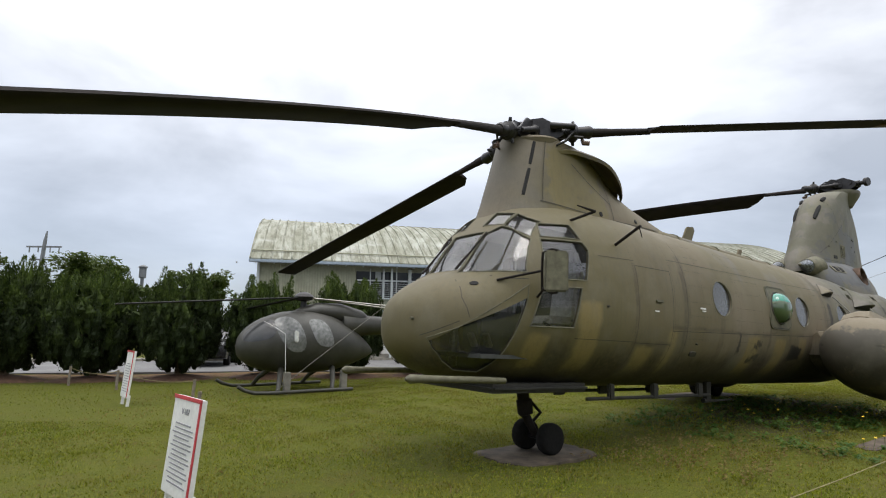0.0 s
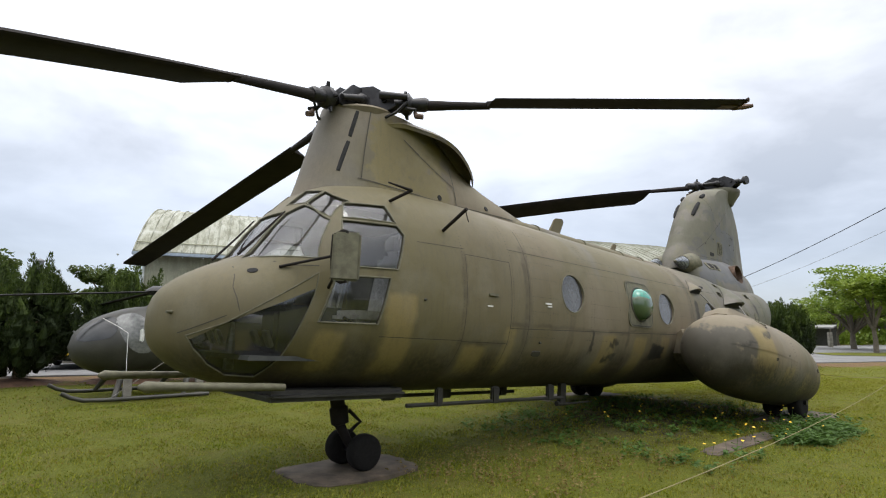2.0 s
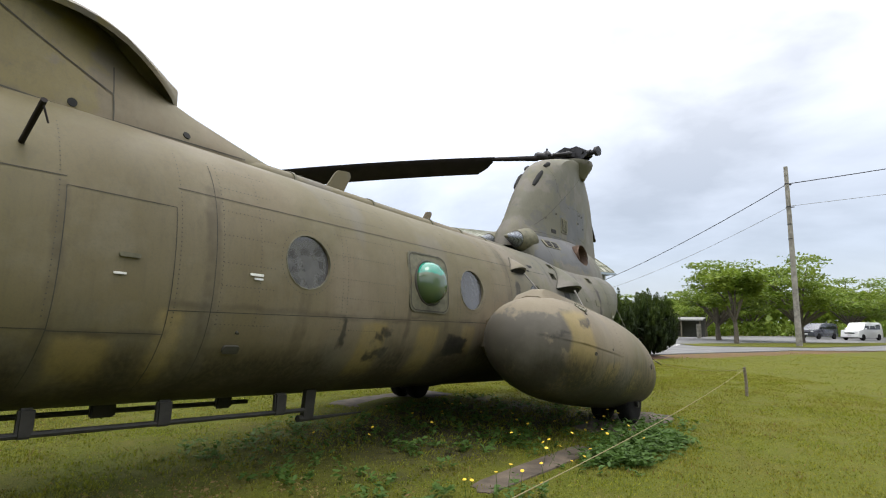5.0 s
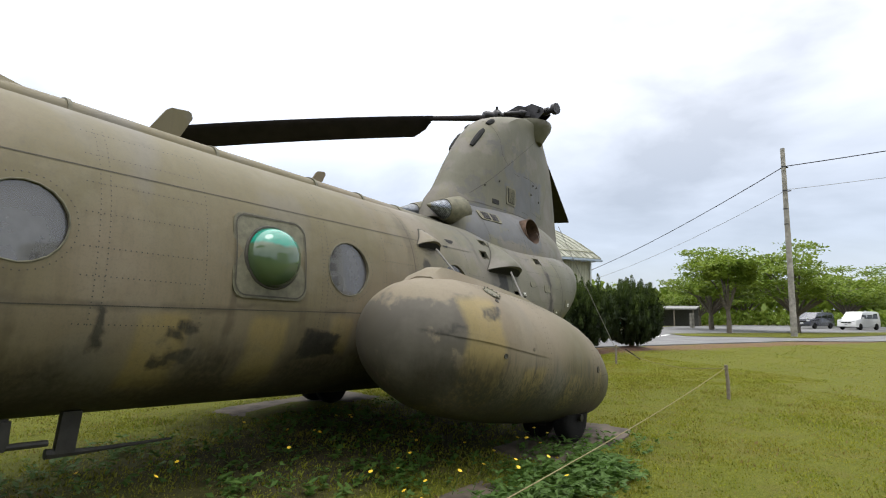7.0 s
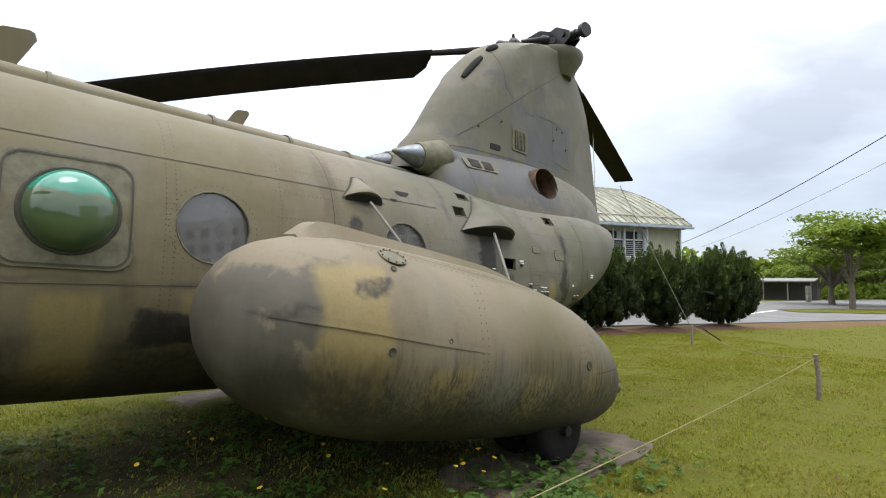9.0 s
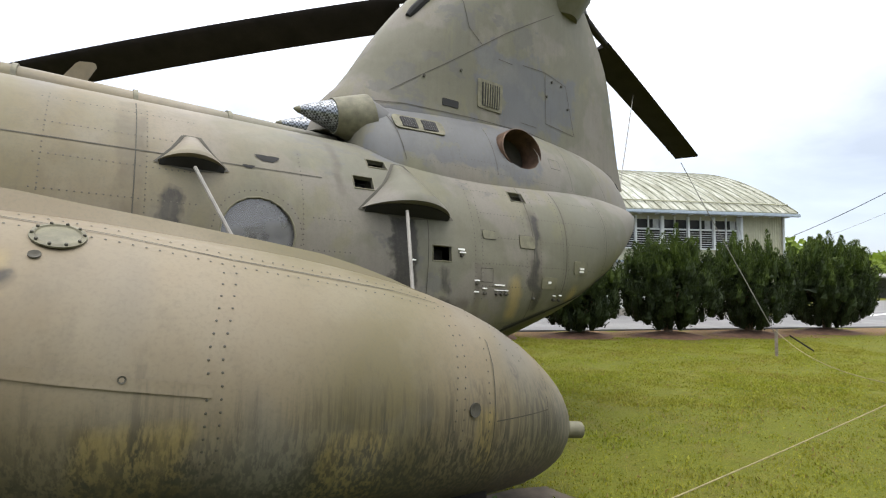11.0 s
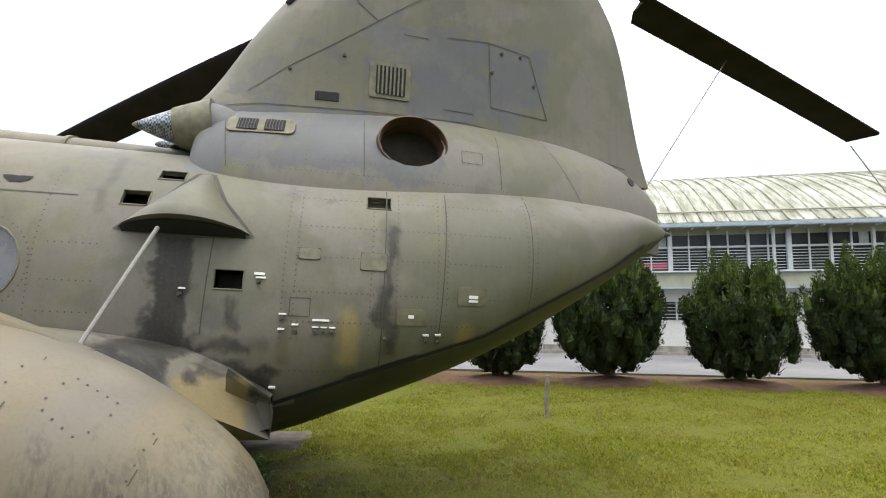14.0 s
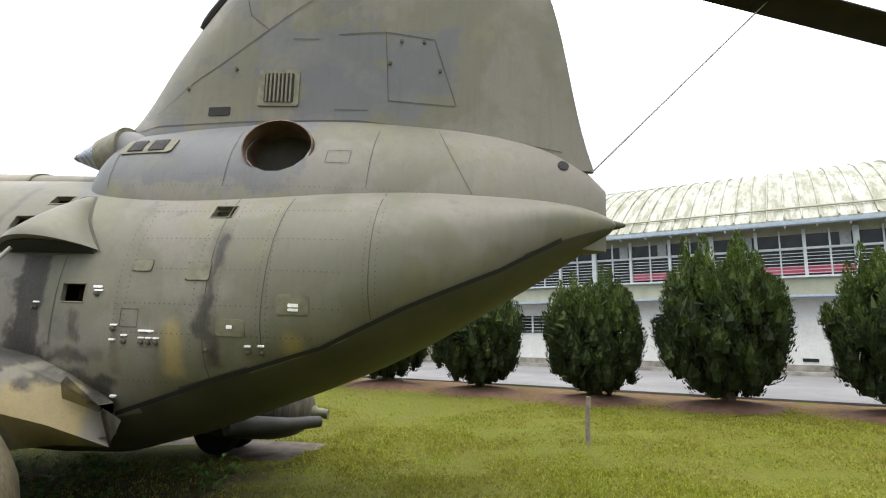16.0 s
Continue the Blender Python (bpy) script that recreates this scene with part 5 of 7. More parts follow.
part("aerial", tube([(0.41, -0.95, 2.48), (0.4, -1.33, 2.67)], 0.019, 8), M_BLACK, heli, "short black aerial stub")
part("aerial", tube([(0.4, -1.31, 2.66), (0.44, -1.32, 2.54)], 0.006, 6), M_BLACK, heli)
for s in (-0.34, 0.3):
    part("windshield_wiper", tube([(-1.52, s, 2.03), (-1.3, s * 1.05, 2.28), (-1.12, s * 1.1, 2.5)], [0.014, 0.01, 0.008], 6), M_BLACK, heli, "black windshield wiper")
for v, w, a, b in ((-0.62, 0.645, 0.3, 3.02), (0.15, 0.665, 0.0, 2.9)):
    part("belly_rail", tube([(a, v, w), (b, v, w)], 0.022, 8), M_BELLY, heli, "dark rail slung below the belly")
for u, v, sx in ((0.75, -0.62, 0.1), (1.66, -0.62, 0.12), (2.74, -0.62, 0.13), (0.6, 0.1, 0.2), (1.5, 0.1, 0.2), (2.6, 0.1, 0.16)):
    part("belly_bracket", box_bm(sx, 0.06, 0.2, (u, v, 0.72), 0.015), M_BELLY, heli)
bm = loft_bm([[(3.12 + x, y - 0.5, 0.82) for x, y in ((0, -0.03), (0.12, -0.03), (0.12, 0.03), (0, 0.03))], [(3.1 + x, y - 0.5, 0.55) for x, y in ((0, -0.03), (0.12, -0.03), (0.12, 0.03), (0, 0.03))]])
part("belly_aerial", bm, M_BELLY, heli, "blade aerial with a trailing rod")
part("aerial_rod", tube([(3.05, -0.5, 0.55), (3.3, -0.5, 0.54), (3.9, -0.5, 0.55)], [0.035, 0.02, 0.008], 8), M_BELLY, heli)
part("ramp_hinge_nozzle", tube([(8.1, 0.9, 0.8), (8.5, 1.4, 0.75), (8.7, 1.75, 0.74)], [0.1, 0.07, 0.06], 12), M_BELLY, heli)

# ---- ground, roads ----
def wobble(x, y):
    dip = np.clip(1 - np.hypot(x - 1.15, y - 7.1) / 1.1, 0, 0.5)
    return -0.11 * dip + 0.013 * np.sin(0.71 * x + 0.33 * y) + 0.011 * np.sin(0.47 * y - 0.83 * x + 1.3) + 0.005 * np.sin(2.3 * x + 1.1 * y) + 0.005 * np.sin(2.9 * y - 1.7 * x)


mg = Mat("rough_lawn", 0.95, 0.0, 0.2)
base = mg.mix(mg.ramp(mg.noise(0.35, 4), 0.3, 0.7), (0.068, 0.083, 0.004), (0.108, 0.117, 0.007))
base = mg.mix(mg.ramp(mg.noise(1.7, 6, 0.68), 0.47, 0.66, 0, 0.75), base, (0.105, 0.078, 0.024))
base = mg.mix(mg.ramp(mg.noise(14, 5, 0.7), 0.4, 0.68, 0, 0.7), base, (0.045, 0.060, 0.005))
base = mg.mix(mg.ramp(mg.noise(60, 3, 0.7), 0.45, 0.66, 0, 0.65), base, (0.15, 0.15, 0.02))
base = mg.mix(mg.ramp(mg.noise(150, 3, 0.7), 0.45, 0.65, 0, 0.55), base, (0.03, 0.038, 0.004))
# brightness across the lawn put into its colour: yellower right, darker left
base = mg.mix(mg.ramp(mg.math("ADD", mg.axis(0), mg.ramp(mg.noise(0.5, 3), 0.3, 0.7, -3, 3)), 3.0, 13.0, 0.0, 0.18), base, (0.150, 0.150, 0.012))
base = mg.mix(mg.ramp(mg.axis(0), -7.0, 1.0, 0.5, 0.0), base, (0.062, 0.068, 0.006))
# bare reddish soil along the row of trees
ROW_A, ROW_D = Vector((-10.0, 16.4)), Vector((math.cos(radians(14.0)), math.sin(radians(14.0))))
ROW_N = Vector((-ROW_D.y, ROW_D.x))
across = mg.math("ADD", mg.math("MULTIPLY", mg.axis(0), ROW_N.x), mg.math("MULTIPLY", mg.axis(1), ROW_N.y))
row_c = ROW_A.dot(ROW_N)
jit = mg.math("ADD", across, mg.ramp(mg.noise(1.1, 4, 0.6), 0.3, 0.7, -0.8, 0.8))
soil = mg.math("MULTIPLY", mg.ramp(jit, row_c - 1.15, row_c - 0.75), mg.ramp(jit, row_c + 1.2, row_c + 1.7, 1.0, 0.0))
dirt = mg.mix(mg.ramp(mg.noise(5, 6, 0.65), 0.3, 0.7), (0.10, 0.052, 0.028), (0.165, 0.10, 0.06))
base = mg.mix(mg.math("MULTIPLY", soil, mg.ramp(mg.noise(9, 4), 0.3, 0.6, 0.55, 1.0)), base, dirt)
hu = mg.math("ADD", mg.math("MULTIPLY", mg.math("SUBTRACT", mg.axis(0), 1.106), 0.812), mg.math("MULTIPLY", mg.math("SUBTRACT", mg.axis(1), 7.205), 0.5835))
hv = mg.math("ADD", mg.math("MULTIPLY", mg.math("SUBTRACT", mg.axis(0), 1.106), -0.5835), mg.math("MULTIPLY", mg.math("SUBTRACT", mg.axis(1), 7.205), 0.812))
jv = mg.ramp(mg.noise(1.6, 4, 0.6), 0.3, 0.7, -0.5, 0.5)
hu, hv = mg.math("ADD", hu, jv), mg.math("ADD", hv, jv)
# dark soil below the helicopter, with its shade painted into the colour
soil_shade = mg.math("MULTIPLY", mg.math("MULTIPLY", mg.ramp(hu, 2.6, 4.4), mg.ramp(hu, 8.2, 9.2, 1.0, 0.0)), mg.math("MULTIPLY", mg.ramp(hv, -2.2, -1.2), mg.ramp(hv, 0.6, 1.8, 1.0, 0.0)))
base = mg.mix(mg.math("MULTIPLY", soil_shade, mg.ramp(mg.noise(7, 5), 0.3, 0.7, 0.6, 1.0)), base, (0.032, 0.026, 0.016))
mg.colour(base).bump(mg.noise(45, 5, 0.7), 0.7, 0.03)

xs = sorted(set([-900, -400, -200, -100, -60] + [round(-40 + 0.8 * k, 2) for k in range(113)] + [60, 80, 110, 160, 260, 500, 900]))
ys = sorted(set([-900, -400, -150, -60, -25] + [round(-10 + 0.8 * k, 2) for k in range(64)] + [50, 65, 90, 130, 200, 400, 900, 1500]))
verts = [(x, y, wobble(x, y) - 0.01 if -12 < y < 40 and -40 < x < 50 else -0.02) for y in ys for x in xs]
faces = [(j * len(xs) + i, j * len(xs) + i + 1, (j + 1) * len(xs) + i + 1, (j + 1) * len(xs) + i) for j in range(len(ys) - 1) for i in range(len(xs) - 1)]
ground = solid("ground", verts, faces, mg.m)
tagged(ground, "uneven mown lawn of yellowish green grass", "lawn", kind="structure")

ma = Mat("worn_asphalt", 0.85, 0.0, 0.4)
ac = ma.mix(ma.ramp(ma.noise(0.5, 5), 0.3, 0.7), (0.125, 0.125, 0.13), (0.19, 0.188, 0.185))
ac = ma.mix(ma.ramp(ma.noise(90, 3), 0.4, 0.7, 0, 0.4), ac, (0.08, 0.08, 0.08))
ma.colour(ac).bump(ma.noise(120, 3), 0.4, 0.01)
ma.rough(ma.ramp(ma.noise(0.8, 4), 0.35, 0.65, 0.68, 0.95))


def row_point(s, n, z=0.0):
    """s along the tree row, n beyond it (towards the hangar)."""
    p = ROW_A + ROW_D * s + ROW_N * n
    return (p.x, p.y, z)


def strip(name, s0, s1, n0, n1, z, material, label, category, kind="structure", thick=0.15):
    n = max(1, int((s1 - s0) / 2))
    rings = [[row_point(s0 + (s1 - s0) * k / n, n0, z - thick), row_point(s0 + (s1 - s0) * k / n, n1, z - thick), row_point(s0 + (s1 - s0) * k / n, n1, z), row_point(s0 + (s1 - s0) * k / n, n0, z)] for k in range(n + 1)]
    ob = part(name, loft_bm(rings), material, smooth=False)
    return tagged(ob, label, category, kind=kind)


strip("road", -60, 90, 1.3, 7.4, 0.035, ma.m, "worn damp grey asphalt service road", "road")
strip("kerb", -60, 33, 7.4, 7.55, 0.14, M_CONC, "low concrete kerb along the road", "kerb")
strip("pavement", -60, 33, 7.55, 9.9, 0.05, M_CONC, "narrow concrete apron before the hangar", "pavement")
# wide road and parking lot beyond the pole
part_road = solid("car_park", [(24, 29.2, 0.03), (36, 27.2, 0.03), (60, 31.0, 0.03), (110, 40, 0.03), (110, 75, 0.03), (62, 64, 0.03), (38, 52, 0.03), (27, 38, 0.03)], [tuple(range(8))], ma.m)
tagged(part_road, "wide damp asphalt road and car park", "road", kind="structure")
verge = solid("verge", [(29.5, 33.5, 0.06), (36, 30.6, 0.06), (58, 37.5, 0.06), (58, 39.5, 0.06), (37, 38.0, 0.06), (31, 37, 0.06)], [tuple(range(6))], mg.m)
tagged(verge, "long grass island round pole and young tree", "verge", kind="structure")
for k in range(3):
    q = solid("road_marking", [(25.5 + 1.6 * k, 31.6 + 1.4 * k, 0.036), (27.0 + 1.6 * k, 33.0 + 1.4 * k, 0.036), (26.8 + 1.6 * k, 33.2 + 1.4 * k, 0.036), (25.3 + 1.6 * k, 31.8 + 1.4 * k, 0.036)], [(0, 1, 2, 3)], M_WHITE)
    tagged(q, "faded white painted road line", "road marking", kind="structure")

# concrete pads under the wheels


def slab(name, cx, cy, sx, sy, yaw, z, label, top=0.0):
    rnd = random.Random(int(cx * 100))
    bm = bmesh.new()
    n = 28
    lo, hi = [], []
    for k in range(n):
        a = 2 * math.pi * k / n
        c, s = math.cos(a), math.sin(a)
        r = 1 / max(abs(c), abs(s)) ** 0.9 * (1 + rnd.uniform(-0.09, 0.05))
        lo.append((c * r * sx / 2, s * r * sy / 2, -0.2))
        hi.append((c * r * sx / 2, s * r * sy / 2, top))
    rim_ = [(x * 0.985, y * 0.985, z + 0.006) for x, y, z in hi]
    bm = loft_bm([lo, hi, rim_])
    ob = part(name, bm, M_PAD, m=pose(cx, cy, z, 0, 0, yaw))
    return tagged(ob, label, "concrete slab")


def heli_at(u, v, z=0.0):
    a = radians(35.7)
    return 1.106 + u * math.cos(a) - v * math.sin(a), 7.205 + u * math.sin(a) + v * math.cos(a), z


def pad(u, v, sx, sy, label):
    x, y, z = heli_at(u, v)
    return slab("concrete_pad", x, y, sx, sy, 35.7, -0.037 if u < 1 else 0.0, label)


pad(0.0, -0.1, 1.4, 1.0, "cracked weathered concrete pad under the nose wheels")
pad(7.6, -2.1, 2.2, 0.9, "weathered concrete pad under the main wheels")
pad(7.2, 2.05, 2.6, 1.1, "weathered concrete pad under the main wheels")
pad(4.6, -2.35, 2.2, 0.3, "narrow half-buried strip of concrete in the grass")


# ---- grass blades ----
def blades(name, count, region, hmin, hmax, mat, label, seed, clear=True, w=0.006):
    rng = np.random.default_rng(seed)
    x0, x1, y0, y1 = region
    px, py = rng.uniform(x0, x1, count), rng.uniform(y0, y1, count)
    keep = np.ones(count, bool)
    d = (px - ROW_A.x) * ROW_N.x + (py - ROW_A.y) * ROW_N.y
    keep &= d < -0.7 + 0.5 * np.sin(1.9 * px + 0.7 * py) * np.sin(0.8 * px) + rng.normal(0, 0.35, count)
    a = radians(35.7)
    u, v = (px - 1.106) * math.cos(a) + (py - 7.205) * math.sin(a), -(px - 1.106) * math.sin(a) + (py - 7.205) * math.cos(a)
    for cu, cv, su, sv in ((-0.05, -0.1, 1.2, 0.85), (7.6, -2.1, 1.9, 0.7), (7.2, 2.05, 2.4, 0.95), (4.6, -2.35, 1.9, 0.2)):
        keep &= ~((abs(u - cu) < su / 2) & (abs(v - cv) < sv / 2))
    keep &= ~((u > 1.8) & (u < 8.3) & (v > -1.7) & (v < 1.9) & (rng.random(count) < 0.5))
    px, py = px[keep], py[keep]
    n = len(px)
    tuft = 0.5 * np.sin(2.1 * px + 1.7 * np.sin(1.3 * py)) * np.sin(2.7 * py + 1.1 * np.sin(1.9 * px)) + 0.3 * np.sin(7.3 * px + 2 * np.sin(5.1 * py))
    h = (hmin + (hmax - hmin) * rng.random(n) ** 2) * (1 + 0.7 * tuft)
    ang, lean = rng.uniform(0, 2 * np.pi, n), rng.uniform(0.1, 0.9, n)
    z0 = wobble(px, py) - 0.018
    ww = w * rng.uniform(0.6, 1.5, n)
    dx, dy = np.cos(ang), np.sin(ang)
    V = np.empty((n, 4, 3))
    for i, (side, f, g) in enumerate(((-1, 0, 0), (1, 0, 0), (0.7, 0.55, 0.3), (0, 1, 1))):
        V[:, i, 0] = px - dy * ww * side + dx * h * lean * g
        V[:, i, 1] = py + dx * ww * side + dy * h * lean * g
        V[:, i, 2] = z0 + h * f * (1 - 0.3 * lean * g)
    me = bpy.data.meshes.new(name)
    idx = np.arange(n)[:, None] * 4
    F = np.concatenate([np.concatenate([idx, idx + 1, idx + 2], 1), np.concatenate([idx, idx + 2, idx + 3], 1)])
    me.vertices.add(4 * n)
    me.vertices.foreach_set("co", V.reshape(-1))
    me.loops.add(F.size)
    me.loops.foreach_set("vertex_index", F.reshape(-1).astype(np.int32))
    me.polygons.add(len(F))
    me.polygons.foreach_set("loop_start", (np.arange(len(F)) * 3).astype(np.int32))
    me.update(calc_edges=True)
    me.materials.append(mat)
    return tagged(new(name, me), label, "grass", kind="stuff")


def leaf_mat(name, a, b, c, rough=0.6, trans=0.4, clump=None, far=None):
    m = Mat(name, rough, 0.0, 0.3)
    r = m.rnd(True)
    col = m.mix(r, a, b)
    col = m.mix(m.ramp(m.noise(0.7, 3), 0.35, 0.65, 0, 0.7), col, c)
    if clump is not None:
        col = m.mix(m.ramp(m.noise(7, 5, 0.7), 0.5, 0.66, 0, 0.75), col, clump)
    # blade colour carries the same painted brightness from left to right
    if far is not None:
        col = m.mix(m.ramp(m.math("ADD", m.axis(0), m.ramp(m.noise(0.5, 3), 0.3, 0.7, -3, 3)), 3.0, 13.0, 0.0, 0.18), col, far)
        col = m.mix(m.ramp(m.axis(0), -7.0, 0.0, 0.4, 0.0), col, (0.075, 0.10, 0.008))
    m.colour(col)
    tl, mx = m.n.new("ShaderNodeBsdfTranslucent"), m.n.new("ShaderNodeMixShader")
    m.l.new(col, tl.inputs["Color"])
    mx.inputs[0].default_value = trans
    m.l.new(m.p.outputs[0], mx.inputs[1])
    m.l.new(tl.outputs[0], mx.inputs[2])
    m.l.new(mx.outputs[0], m.n["Material Output"].inputs["Surface"])
    return m.m


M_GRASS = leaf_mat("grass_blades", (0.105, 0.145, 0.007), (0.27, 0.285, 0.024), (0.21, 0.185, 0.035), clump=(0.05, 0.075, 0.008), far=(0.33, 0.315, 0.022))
M_DRY = leaf_mat("dry_grass", (0.26, 0.2, 0.08), (0.14, 0.13, 0.03), (0.2, 0.12, 0.05))
M_WEED = leaf_mat("weed_leaves", (0.05, 0.11, 0.018), (0.10, 0.18, 0.03), (0.07, 0.13, 0.025))
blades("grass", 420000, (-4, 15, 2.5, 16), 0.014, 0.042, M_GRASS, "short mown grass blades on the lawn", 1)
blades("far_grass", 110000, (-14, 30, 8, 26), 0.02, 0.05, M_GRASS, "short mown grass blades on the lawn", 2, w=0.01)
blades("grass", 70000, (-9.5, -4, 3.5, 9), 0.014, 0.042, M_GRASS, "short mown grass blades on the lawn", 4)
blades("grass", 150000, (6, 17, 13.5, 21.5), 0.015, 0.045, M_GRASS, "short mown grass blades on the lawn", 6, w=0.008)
blades("dry_grass", 26000, (-6, 16, 2.5, 20), 0.02, 0.055, M_DRY, "scattered dry grass blades", 3)


def weeds(name, places, seed, size, height, material, label):
    """Clumps of broad leaves on short stems."""
    rnd = random.Random(seed)
    vs, fs = [], []
    for x, y, n, spread in places:
        for _ in range(n):
            px, py = x + rnd.gauss(0, spread), y + rnd.gauss(0, spread)
            z0, hgt = wobble(px, py) - 0.02, height * rnd.uniform(0.4, 1.2)
            for _k in range(5):
                a, l, s = rnd.uniform(0, 6.28), rnd.uniform(0.3, 1), size * rnd.uniform(0.5, 1.2)
                c = Vector((px + math.cos(a) * s * l, py + math.sin(a) * s * l, z0 + hgt * l))
                d = Vector((math.cos(a), math.sin(a), rnd.uniform(-0.2, 0.6))).normalized()
                t = Vector((-math.sin(a), math.cos(a), rnd.uniform(-0.3, 0.3)))
                k = len(vs)
                vs += [c - d * s, c + t * s * 0.45 + Vector((0, 0, 0.01)), c + d * s, c - t * s * 0.45]
                fs.append((k, k + 1, k + 2, k + 3))
    return tagged(solid(name, vs, fs, material, smooth=False), label, "weeds", kind="stuff")


wp = []
rnd = random.Random(5)
for _ in range(170):
    u, v = rnd.uniform(2.6, 8.2), rnd.uniform(-2.9, 1.2)
    if abs(v + 2.35) < 0.35 and 3.3 < u < 5.9:
        continue
    x, y, z = heli_at(u, v)
    wp.append((x, y, 9 if v < -2 else 5, 0.12))
for _ in range(60):
    x, y, z = heli_at(rnd.uniform(5.0, 7.0), rnd.uniform(-3.1, -2.5))
    wp.append((x, y, 14, 0.1))
weeds("weeds", wp, 8, 0.042, 0.14, M_WEED, "low leafy weeds in the shade below the helicopter")
wp = [(*heli_at(rnd.uniform(0.3, 2.6), rnd.uniform(-2.3, -0.6))[:2], 8, 0.12) for _ in range(40)]
weeds("brown_weeds", wp, 9, 0.02, 0.16, M_DRY, "tufts of tall browned weeds beside the nose wheels")
M_YELLOW = plain("yellow_petals", (0.75, 0.50, 0.02), 0.6, vary=0.15)
bm = lathe([(0.004, 0.0), (0.01, 0.005), (0.017, 0.008), (0.01, 0.011), (0.0, 0.012)], 10)
flower = tagged(new("flower", None), "small yellow flower on a thin stem", "flower", "yellow flowers in the grass")
part("flower_head", bm, M_YELLOW, flower)
part("stem", tube([(0.01, 0, -0.2), (0, 0, 0.0)], 0.002, 4), M_WEED, flower)
flower.matrix_world = pose(*heli_at(3.4, -2.6, 0.2))
for k in range(46):
    u, v = rnd.uniform(2.9, 7.0), rnd.uniform(-3.0, 0.2) if k % 3 else rnd.uniform(-3.0, -2.2)
    x, y, z = heli_at(u, v, rnd.uniform(0.12, 0.3))
    copy_thing(flower, pose(x, y, z, rnd.uniform(-30, 30), rnd.uniform(-30, 30), rnd.uniform(0, 360)))


# ---- junipers along the road ----
M_JUNI = Mat("juniper_foliage", 0.7, 0.0, 0.25)
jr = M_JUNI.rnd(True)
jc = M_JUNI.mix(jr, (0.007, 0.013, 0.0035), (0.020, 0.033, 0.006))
# foliage mixed from near-black green low down to light green at the top
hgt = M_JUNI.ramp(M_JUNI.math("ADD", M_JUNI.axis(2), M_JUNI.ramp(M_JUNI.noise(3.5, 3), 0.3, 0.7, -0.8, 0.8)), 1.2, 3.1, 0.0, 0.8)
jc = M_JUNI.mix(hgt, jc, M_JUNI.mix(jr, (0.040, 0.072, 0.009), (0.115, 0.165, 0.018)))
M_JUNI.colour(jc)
M_BARK = plain("juniper_bark", (0.11, 0.075, 0.05), 0.9, vary=0.4, scale=14, bump=0.8)
M_MOUND = plain("red_brown_needle_litter", (0.115, 0.062, 0.038), 0.95, vary=0.4, scale=6, bump=0.8)


